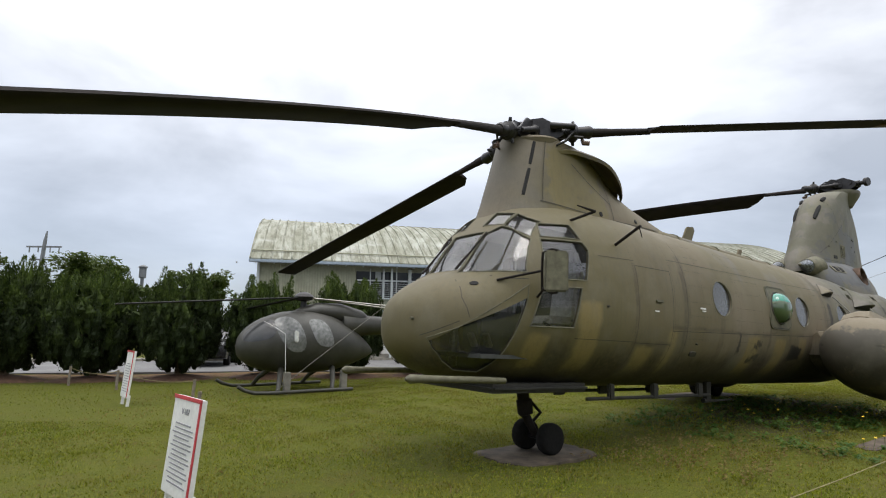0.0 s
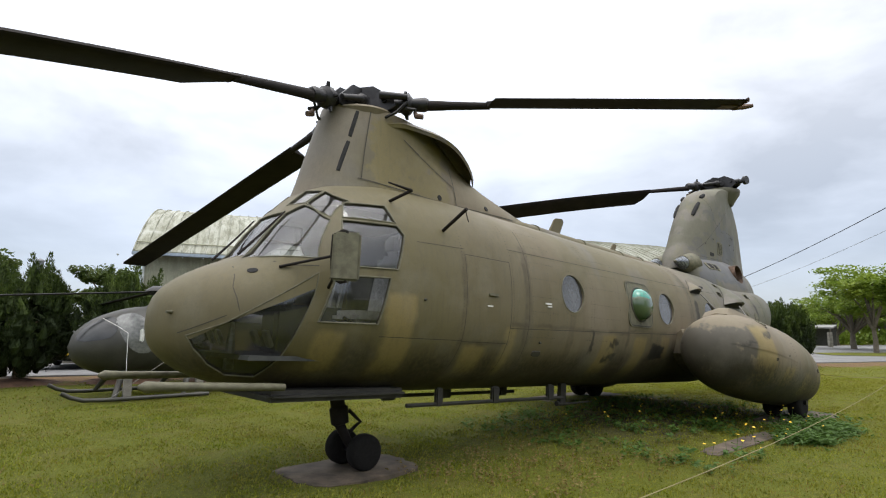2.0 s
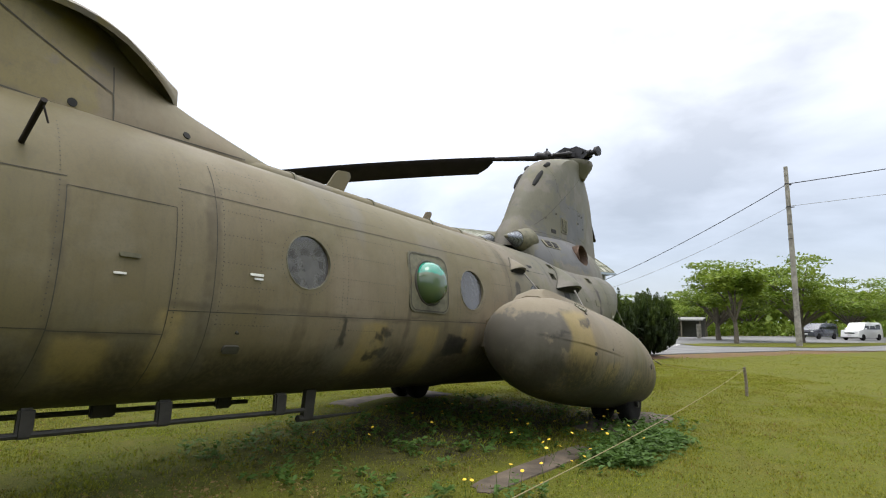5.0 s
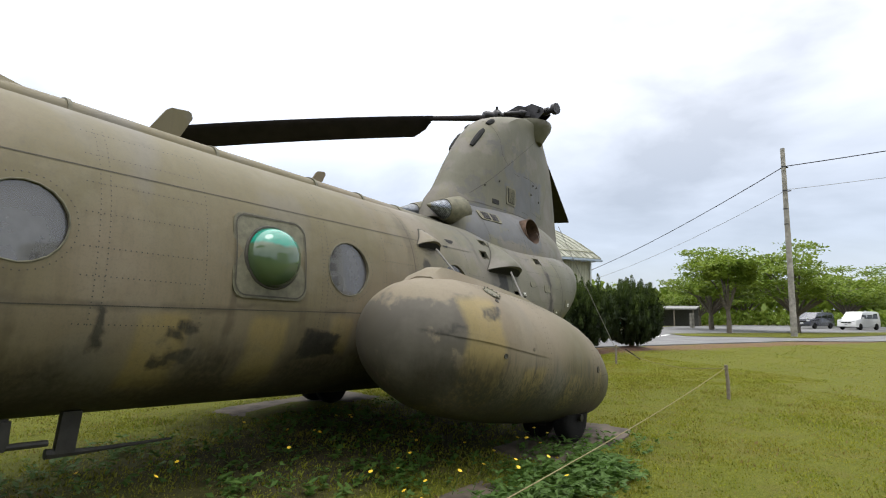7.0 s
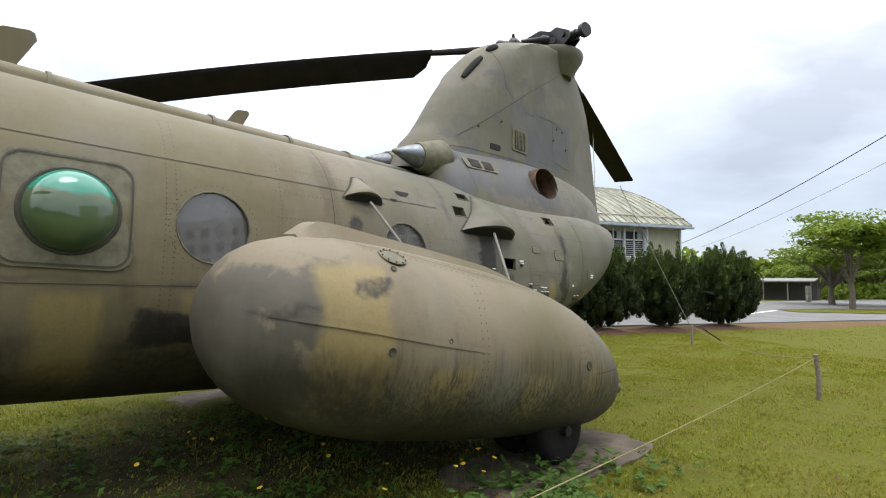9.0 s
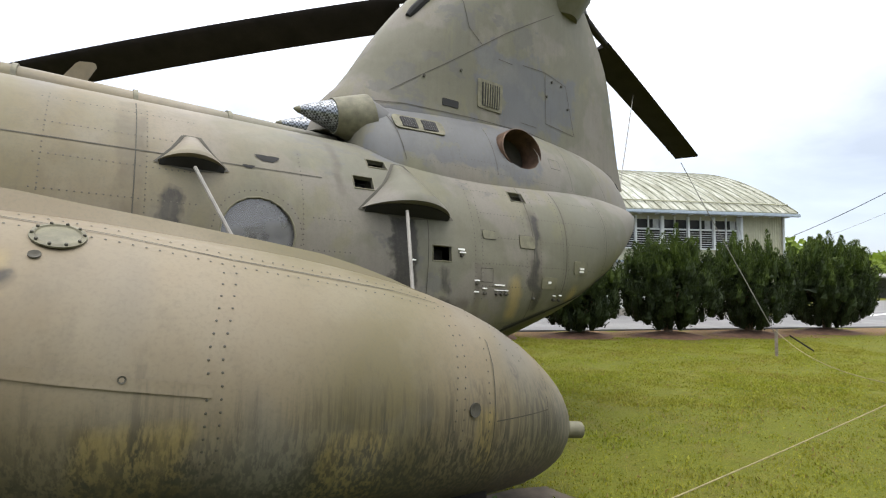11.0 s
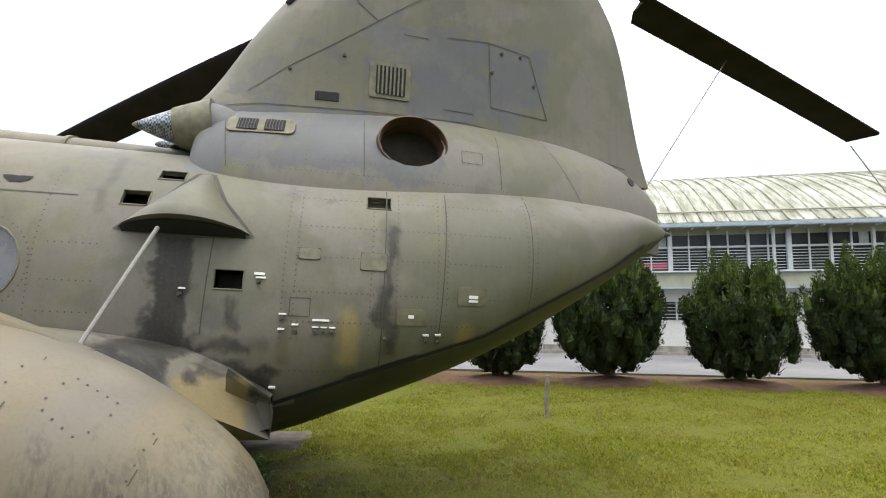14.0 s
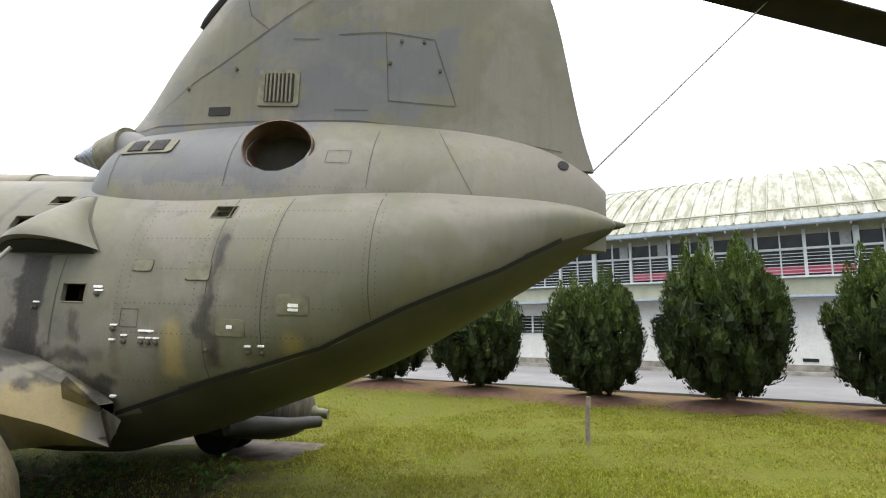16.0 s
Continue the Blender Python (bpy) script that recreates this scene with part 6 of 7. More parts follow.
def juniper_crown(seed, height, wide):
    """Upright flame-like plumes of many tiny sprays on a rounded, undercut outline."""
    rng = random.Random(seed)
    vs, fs = [], []
    girth = smooth_curve([(0.0, 0.26), (0.06, 0.52), (0.16, 0.82), (0.32, 1.0), (0.55, 0.97), (0.75, 0.9), (0.9, 0.74), (1.0, 0.42)])

    def spray(c, d, s):
        t = d.orthogonal().normalized()
        t = (Matrix.Rotation(rng.uniform(0, 6.28), 3, d) @ t)
        k = len(vs)
        vs.extend((c - t * s * 0.3, c + t * s * 0.3, c + d * s * 1.6))
        fs.append((k, k + 1, k + 2))
    low = 0.3
    for i in range(190):
        t = (i + rng.random()) / 190
        t = t ** 0.96
        z = low + (height - 0.62 - low) * t
        a = i * 2.399 + rng.uniform(-0.5, 0.5)
        lump = 1 + 0.13 * math.sin(2 * a + seed) + 0.08 * math.sin(5 * a + 3 * z)
        R = wide * girth(t) * lump * (rng.uniform(0.74, 0.93) if rng.random() < 0.85 else rng.uniform(0.2, 0.6))
        base = Vector((R * math.cos(a), R * math.sin(a), z))
        out = Vector((math.cos(a), math.sin(a), 0))
        side = Vector((-math.sin(a), math.cos(a), 0))
        axis = (Vector((0, 0, 1)) + out * rng.uniform(-0.05, 0.38) * (1.1 - t) + side * rng.uniform(-0.22, 0.22)).normalized()
        ln = rng.uniform(0.36, 0.7) * (1.0 if t > 0.75 else 0.95)
        if t > 0.85 and rng.random() < 0.25:
            ln *= 1.35
        fat = rng.uniform(0.12, 0.2) * (0.8 if t > 0.8 else 1.0)
        e1 = axis.orthogonal().normalized()
        e2 = axis.cross(e1)
        k0, turn_ = len(vs), rng.uniform(0, 6.28)
        for ring in range(4):
            q = ring / 3
            rad = fat * (0.35, 0.62, 0.4, 0.03)[ring]
            for k in range(5):
                b = 2 * math.pi * k / 5 + turn_ + 1.1 * q
                vs.append(base + axis * (q * ln * 0.85 - 0.16) + (e1 * math.cos(b) + e2 * math.sin(b)) * rad * rng.uniform(0.8, 1.15))
        for ring in range(3):
            for k in range(5):
                fs.append((k0 + 5 * ring + k, k0 + 5 * ring + (k + 1) % 5, k0 + 5 * ring + 5 + (k + 1) % 5, k0 + 5 * ring + 5 + k))
        for _ in range(int(330 * ln / 0.7)):
            q = rng.random() ** 0.9
            b = rng.uniform(0, 6.283)
            tuft_ = 0.72 + 0.34 * math.sin(9 * q + 2.0 * b + turn_) * math.sin(3 * b + 5 * q + i)
            rad = fat * (0.6 + 1.1 * q) * (1 - q) ** 0.75 * tuft_ * rng.uniform(0.75, 1.2) * 1.35
            twist = e1 * math.cos(b) + e2 * math.sin(b)
            c = base + axis * (q * ln - 0.16) + twist * rad
            spray(c, (axis * 0.9 + twist * rng.uniform(0.2, 1.0) + Vector((0, 0, 0.15))).normalized(), rng.uniform(0.022, 0.05))
    # dark inner mass so that little light comes through
    for i in range(900):
        t = rng.random()
        z = low + 0.2 + (height - 0.95 - low) * t
        a, R = rng.uniform(0, 6.283), wide * girth(t) * math.sqrt(rng.random()) * 0.8
        spray(Vector((R * math.cos(a), R * math.sin(a), z)), Vector((rng.gauss(0, 1), rng.gauss(0, 1), rng.gauss(0.6, 1))).normalized(), rng.uniform(0.12, 0.22))
    return vs, fs


def juniper(seed, height, wide, m):
    t = thing("juniper_tree", "dense dark green juniper with flame-like tips on a short trunk", "tree", m, "row of junipers")
    vs, fs = juniper_crown(seed, height, wide)
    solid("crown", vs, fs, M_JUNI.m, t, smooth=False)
    rng = random.Random(seed + 50)
    part("trunk", tube([(0, 0, -0.1), (0.02, 0, 0.1), (0.0, 0.03, 0.5), (0.02, 0, 1.2)], [0.16, 0.11, 0.1, 0.06], 10), M_BARK, t)
    for k in range(6):
        a = k * 1.05 + rng.uniform(-0.2, 0.2)
        part("limb", tube([(0, 0, 0.3 + 0.05 * k), (0.3 * math.cos(a), 0.3 * math.sin(a), 0.65 + 0.06 * k), (0.55 * math.cos(a), 0.55 * math.sin(a), 1.3)], [0.06, 0.045, 0.02], 6), M_BARK, t)
    return t


def row_pose(s, n, rz, scale=1.0, sz=1.0):
    x, y, z = row_point(s, n)
    return Matrix.Translation((x, y, wobble(x, y))) @ Matrix.Rotation(radians(rz), 4, "Z") @ Matrix.Diagonal((scale, scale, sz, 1))


row_s = [-8.6, -6.4, -4.1, -1.9, 0.3, 2.5, 4.8, 7.1, 9.5, 11.9, 14.5, 17.1, 19.4, 21.9, 24.4, 26.85, 29.5]
row_n = smooth_curve([(-9, -0.3), (-1.9, -0.6), (2.5, -1.1), (7.0, -0.7), (12, -0.2), (17, -0.3), (24, -0.35), (29.5, -0.1)])
row_size = (1.1, 1.16, 1.08, 1.2, 1.1, 1.17, 1.07, 1.1, 1.0, 0.96, 0.93, 0.95, 1.08, 0.92, 1.05, 1.0, 1.0)
firsts = {}
trees = []
for i, s in enumerate(row_s):
    kind_ = i % 3
    n = float(row_n(s))
    if kind_ not in firsts:
        firsts[kind_] = juniper(20 + kind_, (2.78, 2.9, 2.7)[kind_], (1.1, 1.18, 1.06)[kind_], row_pose(s, n, 40 * i))
        trees.append(firsts[kind_])
    else:
        f0 = firsts[kind_]
        sc = row_size[i]
        g = copy_thing(f0, Matrix.Translation(row_pose(s, n, 0).translation) @ Matrix.Rotation(radians(67 * i), 4, "Z"))
        g.scale = (sc, sc, sc)
        trees.append(g)
for i, s in enumerate(row_s):
    x, y, z = row_point(s, float(row_n(s)))
    rings = []
    rr = random.Random(i)
    for q, (r, h) in enumerate(((1.15, -0.06), (0.85, 0.03), (0.5, 0.09), (0.2, 0.13))):
        rings.append([(r * math.cos(a) * (1 + 0.12 * math.sin(3 * a + i)), r * math.sin(a) * (0.8 + 0.1 * math.cos(2 * a + i)), h) for a in (2 * math.pi * k / 20 for k in range(20))])
    mo = part("soil_mound", loft_bm(rings), M_MOUND, m=pose(x, y, wobble(x, y), 0, 0, 14))
    tagged(mo, "low mound of red-brown soil round a tree trunk", "soil mound", "soil mounds along the tree row")


# ---- the hangar ----
HANGAR = pose(22.75, 33.24, 0.0, 0, 0, 14.0 + 180)   # x runs from the right corner to the left, y towards the lawn
LEN, DEEP, EAVE = 32.13, 20.0, 4.42
mr = Mat("lichen_stained_roof_sheet", 0.75, 0.0, 0.3)
rc = mr.mix(mr.ramp(mr.noise(1.2, 5, 0.6, (1, 0.25, 0.25)), 0.35, 0.65), (0.25, 0.255, 0.20), (0.38, 0.39, 0.34))
rc = mr.mix(mr.ramp(mr.noise(3.4, 6, 0.75, (1.4, 0.22, 0.22)), 0.44, 0.58, 0, 0.85), rc, (0.15, 0.15, 0.105))
rc = mr.mix(mr.ramp(mr.noise(0.5, 4), 0.6, 0.75, 0, 0.7), rc, (0.5, 0.51, 0.48))
mr.colour(rc).bump(mr.noise(10, 4), 0.3, 0.02)
M_SHEET = plain("beige_corrugated_sheet", (0.33, 0.33, 0.235), 0.6, vary=0.15, scale=2)
M_WALL = plain("white_rendered_wall", (0.66, 0.66, 0.62), 0.8, vary=0.1, scale=1.5)
M_ALU = plain("painted_window_bar", (0.55, 0.58, 0.57), 0.5, vary=0.15, scale=5)
mw = Mat("dark_window_glass", 0.06, 0.0, 0.22)
mw.colour(mw.mix(mw.ramp(mw.noise(0.8, 3), 0.35, 0.65), (0.012, 0.013, 0.014), (0.04, 0.042, 0.042)))
M_DARKGLASS = mw.m
M_GUTTER = plain("blue_grey_gutter", (0.30, 0.36, 0.42), 0.5, vary=0.15)
M_PINK = plain("pink_cloth_banner", (0.55, 0.09, 0.15), 0.8, vary=0.15)
M_CURTAIN = plain("grey_curtain", (0.35, 0.37, 0.36), 0.9, vary=0.2)

hangar = thing("hangar", "long hangar with a mossy barrel roof and steel windows", "building", HANGAR)
part("rear_wall", box_bm(LEN, 0.25, EAVE, (LEN / 2, -DEEP, EAVE / 2)), M_SHEET, hangar)
part("front_wall", box_bm(LEN, 0.25, 2.85, (LEN / 2, -0.14, 2.85 / 2)), M_WALL, hangar, "white rendered lower wall")
part("upper_wall", box_bm(LEN, 0.1, 0.34, (LEN / 2, -0.12, EAVE - 0.1)), M_SHEET, hangar)
part("skirting", box_bm(LEN, 0.08, 0.28, (LEN / 2, 0.02, 0.14), 0.01), M_CONC, hangar)
# added near-black sheet behind the windows, painting the hangar's unlit inside
part("dark_inside_sheet", box_bm(LEN - 0.5, 0.1, 1.9, (LEN / 2, -3.2, 3.5)), M_VOID, hangar)
# barrel roof
RISE = 3.4


def roof_at(t, extra=0.0):
    return (0.55 - (DEEP + 1.1) * t, EAVE + 0.05 + extra + RISE * (1 - abs(2 * t - 1) ** 2.1))


rings = []
for x in (-0.35, LEN + 0.35):
    outer = [(x, *roof_at(k / 28, 0.06)) for k in range(29)]
    inner = [(x, roof_at(k / 28)[0] * 0.992, roof_at(k / 28)[1] - 0.08) for k in range(28, -1, -1)]
    rings.append(outer + inner)
part("roof", loft_bm(rings), mr.m, hangar, "barrel roof of pale green mossy sheets")
vs, fs = [], []
n_rib = 74
for i in range(n_rib):
    x = -0.3 + (LEN + 0.6) * i / (n_rib - 1)
    for k in range(15):
        t = k / 28
        y, z = roof_at(t, 0.06)
        vs += [(x - 0.03, y, z + 0.0), (x - 0.015, y + 0.02, z + 0.05), (x + 0.015, y + 0.02, z + 0.05), (x + 0.03, y, z)]
    s0 = i * 60
    for k in range(14):
        for j in range(3):
            a = s0 + 4 * k + j
            fs.append((a, a + 1, a + 5, a + 4))
solid("roof_ribs", vs, fs, mr.m, hangar, "standing seams of the roof sheets")
y, z = roof_at(0.028, 0.06)
part("roof_batten", tube([(-0.3, y + 0.04, z + 0.05), (LEN + 0.3, y + 0.04, z + 0.05)], 0.035, 6), M_SHEET, hangar)
part("gutter", box_bm(LEN + 0.7, 0.16, 0.13, (LEN / 2, 0.62, EAVE - 0.02), 0.02), M_GUTTER, hangar, "blue-grey eaves gutter")
for k in range(42):
    part("gutter_bracket", box_bm(0.04, 0.3, 0.05, (0.2 + k * 0.8, 0.5, EAVE - 0.1), 0.0), M_ALU, hangar, smooth=False)
# gable ends
for x, tag in ((0.0, "gable_wall"), (LEN, "gable_wall")):
    prof = [(roof_at(k / 20)[0] * 0.985, roof_at(k / 20)[1] - 0.1) for k in range(21)]
    ring = [(0.0, 0.0)] + [p for p in prof if p[0] < 0.0] + [(-DEEP, 0.0)]
    part(tag, loft_bm([[(x + d, a, b) for a, b in ring] for d in (-0.06, 0.06)]), M_SHEET, hangar, "beige corrugated gable wall")


def corrugated(name, x0, x1, z0, z1, y):
    vs_, fs_ = [], []
    n_ = int((x1 - x0) / 0.06)
    for i in range(n_ + 1):
        x = x0 + (x1 - x0) * i / n_
        yy = y + (0.022 if i % 2 else 0.0)
        vs_ += [(x, yy, z0), (x, yy, z1)]
        if i:
            k = 2 * i
            fs_.append((k - 2, k - 1, k + 1, k))
    return solid(name, vs_, fs_, M_SHEET, hangar, "beige corrugated steel wall panel", smooth=False)


corrugated("sheet_wall", LEN - 4.45, LEN, 0.0, EAVE, 0.03)
corrugated("sheet_wall", 0.0, 2.2, 0.0, EAVE, 0.03)
part("corner_pipe", tube([(0.05, 0.12, 0), (0.05, 0.12, EAVE)], 0.05, 8), M_ALU, hangar)
part("corner_pipe", tube([(LEN - 0.05, 0.12, 0), (LEN - 0.05, 0.12, EAVE)], 0.05, 8), M_ALU, hangar)
# upper window band: z 2.88 to 4.28
W0, W1 = 2.25, LEN - 4.5
part("window_sill", box_bm(W1 - W0, 0.3, 0.06, ((W0 + W1) / 2, 0.05, 2.86), 0.01), M_ALU, hangar)
part("sill_panel", box_bm(W1 - W0, 0.12, 0.5, ((W0 + W1) / 2, 0.0, 2.58)), M_SHEET, hangar)
part("canopy", box_bm(W1 - W0 + 1, 0.75, 0.07, ((W0 + W1) / 2, 0.33, 2.27), 0.01), M_GUTTER, hangar, "thin pale canopy above the lower windows")
bays = [W0 + (W1 - W0) * k / 20 for k in range(21)]
rw = random.Random(4)
for i, (a, b) in enumerate(zip(bays, bays[1:])):
    win = part("window", box_bm(b - a, 0.04, 1.4, ((a + b) / 2, -0.12, 3.58)), M_DARKGLASS, hangar, "dark steel-framed window bay")
    part("window_post", box_bm(0.09 if i % 3 else 0.15, 0.14, 1.42, (a, -0.02, 3.58), 0.01), M_ALU, win)
    part("transom", box_bm(b - a, 0.09, 0.07, ((a + b) / 2, -0.05, 3.72), 0.01), M_ALU, win)
    part("mullion", box_bm(0.045, 0.07, 1.4, ((a + b) / 2, -0.05, 3.58)), M_ALU, win)
    for k in range(7):
        part("window_bar", box_bm(b - a, 0.03, 0.018, ((a + b) / 2, -0.02, 2.98 + 0.1 * k)), M_ALU, win, smooth=False)
    if rw.random() < 0.3:
        part("curtain", box_bm(0.28, 0.02, 0.6, (a + 0.25, -0.095, 4.0)), M_CURTAIN, win)
    if 9 <= i <= 13:
        part("banner", box_bm(b - a - 0.1, 0.02, 0.24, ((a + b) / 2, -0.09, 3.08)), M_PINK, win, "pink cloth behind the bars")
    if i % 2 == 0:
        lw = part("lower_window", box_bm((b - a) * 1.1, 0.05, 0.62, ((a + b) / 2 + 0.5, 0.0, 1.5)), M_DARKGLASS, hangar, "barred lower window")
        for k in range(5):
            part("window_bar", box_bm((b - a) * 1.1, 0.03, 0.02, ((a + b) / 2 + 0.5, 0.035, 1.26 + 0.12 * k)), M_ALU, lw, smooth=False)
        for k in (-0.55, 0, 0.55):
            part("window_frame", box_bm(0.06, 0.07, 0.66, ((a + b) / 2 + 0.5 + k * (b - a), 0.02, 1.5)), M_ALU, lw, smooth=False)
        part("wall_vent", box_bm(0.4, 0.04, 0.1, (a + 0.1, 0.0, 0.42), 0.01), M_VOID, hangar, "dark slit vent near the ground")
for x in (W0 + 0.02, 10.4, 18.2, 26.0):
    part("downpipe", tube([(x, 0.2, 0.1), (x, 0.2, 4.3)], 0.055, 8), M_ALU, hangar)

# ---- observation helicopter on skids ----
OH = pose(-4.66, 12.85, 0.0, 0, 0, 34.0)
oh = thing("observation_helicopter", "small dark grey-green observation helicopter with an egg-shaped cabin, on skids", "helicopter", OH)
e_top = smooth_curve([(0.0, 1.02), (0.06, 1.24), (0.25, 1.47), (0.6, 1.68), (1.1, 1.83), (1.6, 1.87), (2.1, 1.80), (2.7, 1.52), (3.2, 1.15), (3.42, 0.92)])
e_bot = smooth_curve([(0.0, 1.0), (0.06, 0.80), (0.25, 0.62), (0.6, 0.48), (1.1, 0.40), (1.7, 0.38), (2.3, 0.43), (2.8, 0.55), (3.2, 0.70), (3.42, 0.82)])
e_half = smooth_curve([(0.0, 0.02), (0.06, 0.22), (0.25, 0.42), (0.6, 0.57), (1.1, 0.68), (1.7, 0.70), (2.3, 0.60), (2.8, 0.40), (3.2, 0.17), (3.42, 0.04)])


def egg(u, a, off=0.0):
    m = 0.5 * (e_top(u) + e_bot(u))
    h = 0.5 * (e_top(u) - e_bot(u)) + off
    return Vector((u, (e_half(u) + off) * math.cos(a), m + h * math.sin(a)))


us = [0.0, 0.02, 0.06, 0.12, 0.25] + [0.4 + 0.15 * k for k in range(19)] + [3.2, 3.3, 3.38, 3.42]
part("cabin", loft_bm([[egg(u, 2 * math.pi * k / 40) for k in range(40)] for u in us]), M_OH6, oh, "egg-shaped cabin in glossy dark paint")


def egg_patch(name, u0, u1, a0, a1, material, label, off=0.006, power=3.0, slant=0.0):
    """A rounded pane lying on the egg, between stations and angles."""
    bm_ = bmesh.new()
    uc, ac_, du, da = (u0 + u1) / 2, (a0 + a1) / 2, (u1 - u0) / 2, (a1 - a0) / 2
    rings_ = []
    for q in (0.0, 0.35, 0.7, 1.0):
        ring = []
        for k in range(24):
            t = 2 * math.pi * k / 24
            c, s = math.copysign(abs(math.cos(t)) ** (2 / power), math.cos(t)), math.copysign(abs(math.sin(t)) ** (2 / power), math.sin(t))
            ring.append(bm_.verts.new(egg(uc + q * du * c + slant * q * s, ac_ + q * da * s, off)) if q > 0 else None)
        rings_.append(ring)
    mid = bm_.verts.new(egg(uc, ac_, off))
    for k in range(24):
        bm_.faces.new((mid, rings_[1][k], rings_[1][(k + 1) % 24]))
        for q in (1, 2):
            bm_.faces.new((rings_[q][k], rings_[q + 1][k], rings_[q + 1][(k + 1) % 24], rings_[q][(k + 1) % 24]))
    bmesh.ops.recalc_face_normals(bm_, faces=bm_.faces)
    return part(name, bm_, material, oh, label)


M_OHPANE = plain("dull_black_acrylic", (0.03, 0.032, 0.034), 0.18, vary=0.3, scale=4, bump=0.05)
M_OHPALE = plain("scratched_acrylic", (0.17, 0.175, 0.17), 0.25, vary=0.4, scale=12)
for s in (0, 1):
    def ang(d):
        return math.pi - radians(d) if s else radians(d)
    for nm, u0, u1, d0, d1, mt, lb, pw, sl in (("front_bubble", 0.1, 0.75, 10, 62, M_OHPANE, "dark curved front bubble pane", 3.0, 0.0), ("cabin_door_window", 0.78, 1.35, -18, 58, M_OHPALE, "scratched clear door window", 2.4, 0.16), ("rear_door_window", 1.55, 2.05, -8, 45, M_OHPALE, "scratched rear cabin window", 3.0, 0.12)):
        a0, a1 = sorted((ang(d0), ang(d1)))
        egg_patch(nm, u0, u1, a0, a1, mt, lb, 0.006, pw, sl if not s else sl)
part("seat_back", box_bm(0.05, 0.28, 0.26, (1.15, -0.705, 1.25), 0.03), M_LABEL, oh, "pale seat seen through the window")
# engine housing, tail boom, mast
part("engine_housing", loft_bm([[(u, h * math.cos(a), z + r * math.sin(a)) for a in (2 * math.pi * k / 20 for k in range(20))] for u, h, z, r in ((1.3, 0.1, 1.8, 0.04), (1.5, 0.2, 1.83, 0.12), (1.9, 0.27, 1.86, 0.2), (2.5, 0.26, 1.82, 0.24), (3.1, 0.2, 1.68, 0.22), (3.4, 0.14, 1.5, 0.15))]), M_OH6, oh, "engine housing behind the mast")
part("tail_boom", tube([(2.5, 0, 1.55), (3.3, 0, 1.52), (5.2, 0, 1.52), (6.6, 0, 1.54)], [0.32, 0.25, 0.16, 0.1], 20), M_OH6, oh, "long tapering tail boom")
part("tail_fin", loft_bm([[(6.3 + a, y, 1.2 + b) for a, b in ((0, -0.35), (0.35, -0.35), (0.75, 1.1), (0.45, 1.1))] for y in (-0.02, 0.02)]), M_OH6, oh, "upright tail fin")
part("rotor_mast", tube([(1.55, 0, 1.85), (1.55, 0, 2.22)], [0.09, 0.05], 12), M_METAL, oh)
part("rotor_head", lathe([(0.05, 2.08), (0.2, 2.12), (0.24, 2.19), (0.2, 2.24), (0.1, 2.3), (0.02, 2.31)], 16), M_METAL, oh, m=Matrix.Translation((1.55, 0, 0)))
part("red_roundel", move_bm(lathe([(0.07, 0.0), (0.07, 0.008), (0.0, 0.009)], 18, "y"), Matrix.Translation((4.35, -0.17, 1.48)) @ Matrix.Scale(-1, 4, (0, 1, 0))), M_RED, oh, "plain red disc on the boom")
for az, mt, ln in ((183, M_OHBLACK, 4.0), (-12, M_OH6BLADE, 3.9), (8, M_OH6BLADE, 3.9), (100, M_OHBLACK, 3.8)):
    m = Matrix.Translation((1.55, 0, 2.18)) @ Matrix.Rotation(radians(az), 4, "Z") @ Matrix.Rotation(math.atan(0.075), 4, "Y")
    bm = loft_bm([[(r, y, z) for y, z in ((-0.05, 0.0), (0.0, 0.02), (0.12, 0.008), (0.12, -0.008), (0.0, -0.02))] for r in (0.15, 0.4, 0.41, ln)])
    part("rotor_blade", move_bm(bm, m), mt, oh, "thin drooping rotor blade")
for s in (-1, 1):
    part("skid", tube([(-0.15, s * 0.98, 0.22), (0.0, s * 0.98, 0.13), (0.2, s * 0.98, 0.07), (0.5, s * 0.98, 0.055), (2.45, s * 0.98, 0.055)], 0.04, 10), M_OH6, oh, "dark tubular landing skid")
    for u in (0.75, 2.0):
        part("skid_leg", tube([(u + 0.2, s * 0.35, 0.5), (u + 0.05, s * 0.75, 0.28), (u - 0.05, s * 0.96, 0.07)], [0.07, 0.055, 0.045], 8), M_OH6, oh)
for u, v in ((0.95, -0.8), (2.3, -0.8)):
    x, y, z = OH @ Vector((u, v, 0))
    st = part("support_post", box_bm(0.14, 0.14, 0.5, (0, 0, 0.22), 0.012), M_CONC, m=pose(x, y, 0, 0, 0, 34))
    tagged(st, "square grey concrete support post under the small helicopter", "post", "support posts")
a, b = OH @ Vector((0.9, -0.72, 1.3)), OH @ Vector((0.92, -0.76, 0.45))
ch = part("mooring_rope", tube([OH @ Vector((0.5, -0.42, 1.58)), OH @ Vector((0.75, -0.62, 1.42)), a, b], 0.007, 6), M_WHITE)
tagged(ch, "white mooring rope hanging down the cabin side", "rope")
gw = part("mooring_wire", tube([OH @ Vector((0.6, -1.0, 0.06)), OH @ Vector((3.4, -0.55, 1.95))], 0.006, 5), M_STEELROPE)
tagged(gw, "taut wire from skid to rotor blade", "wire")

# ---- signs, fence posts and ropes ----


M_INK = plain("faded_print", (0.27, 0.27, 0.29), 0.7)


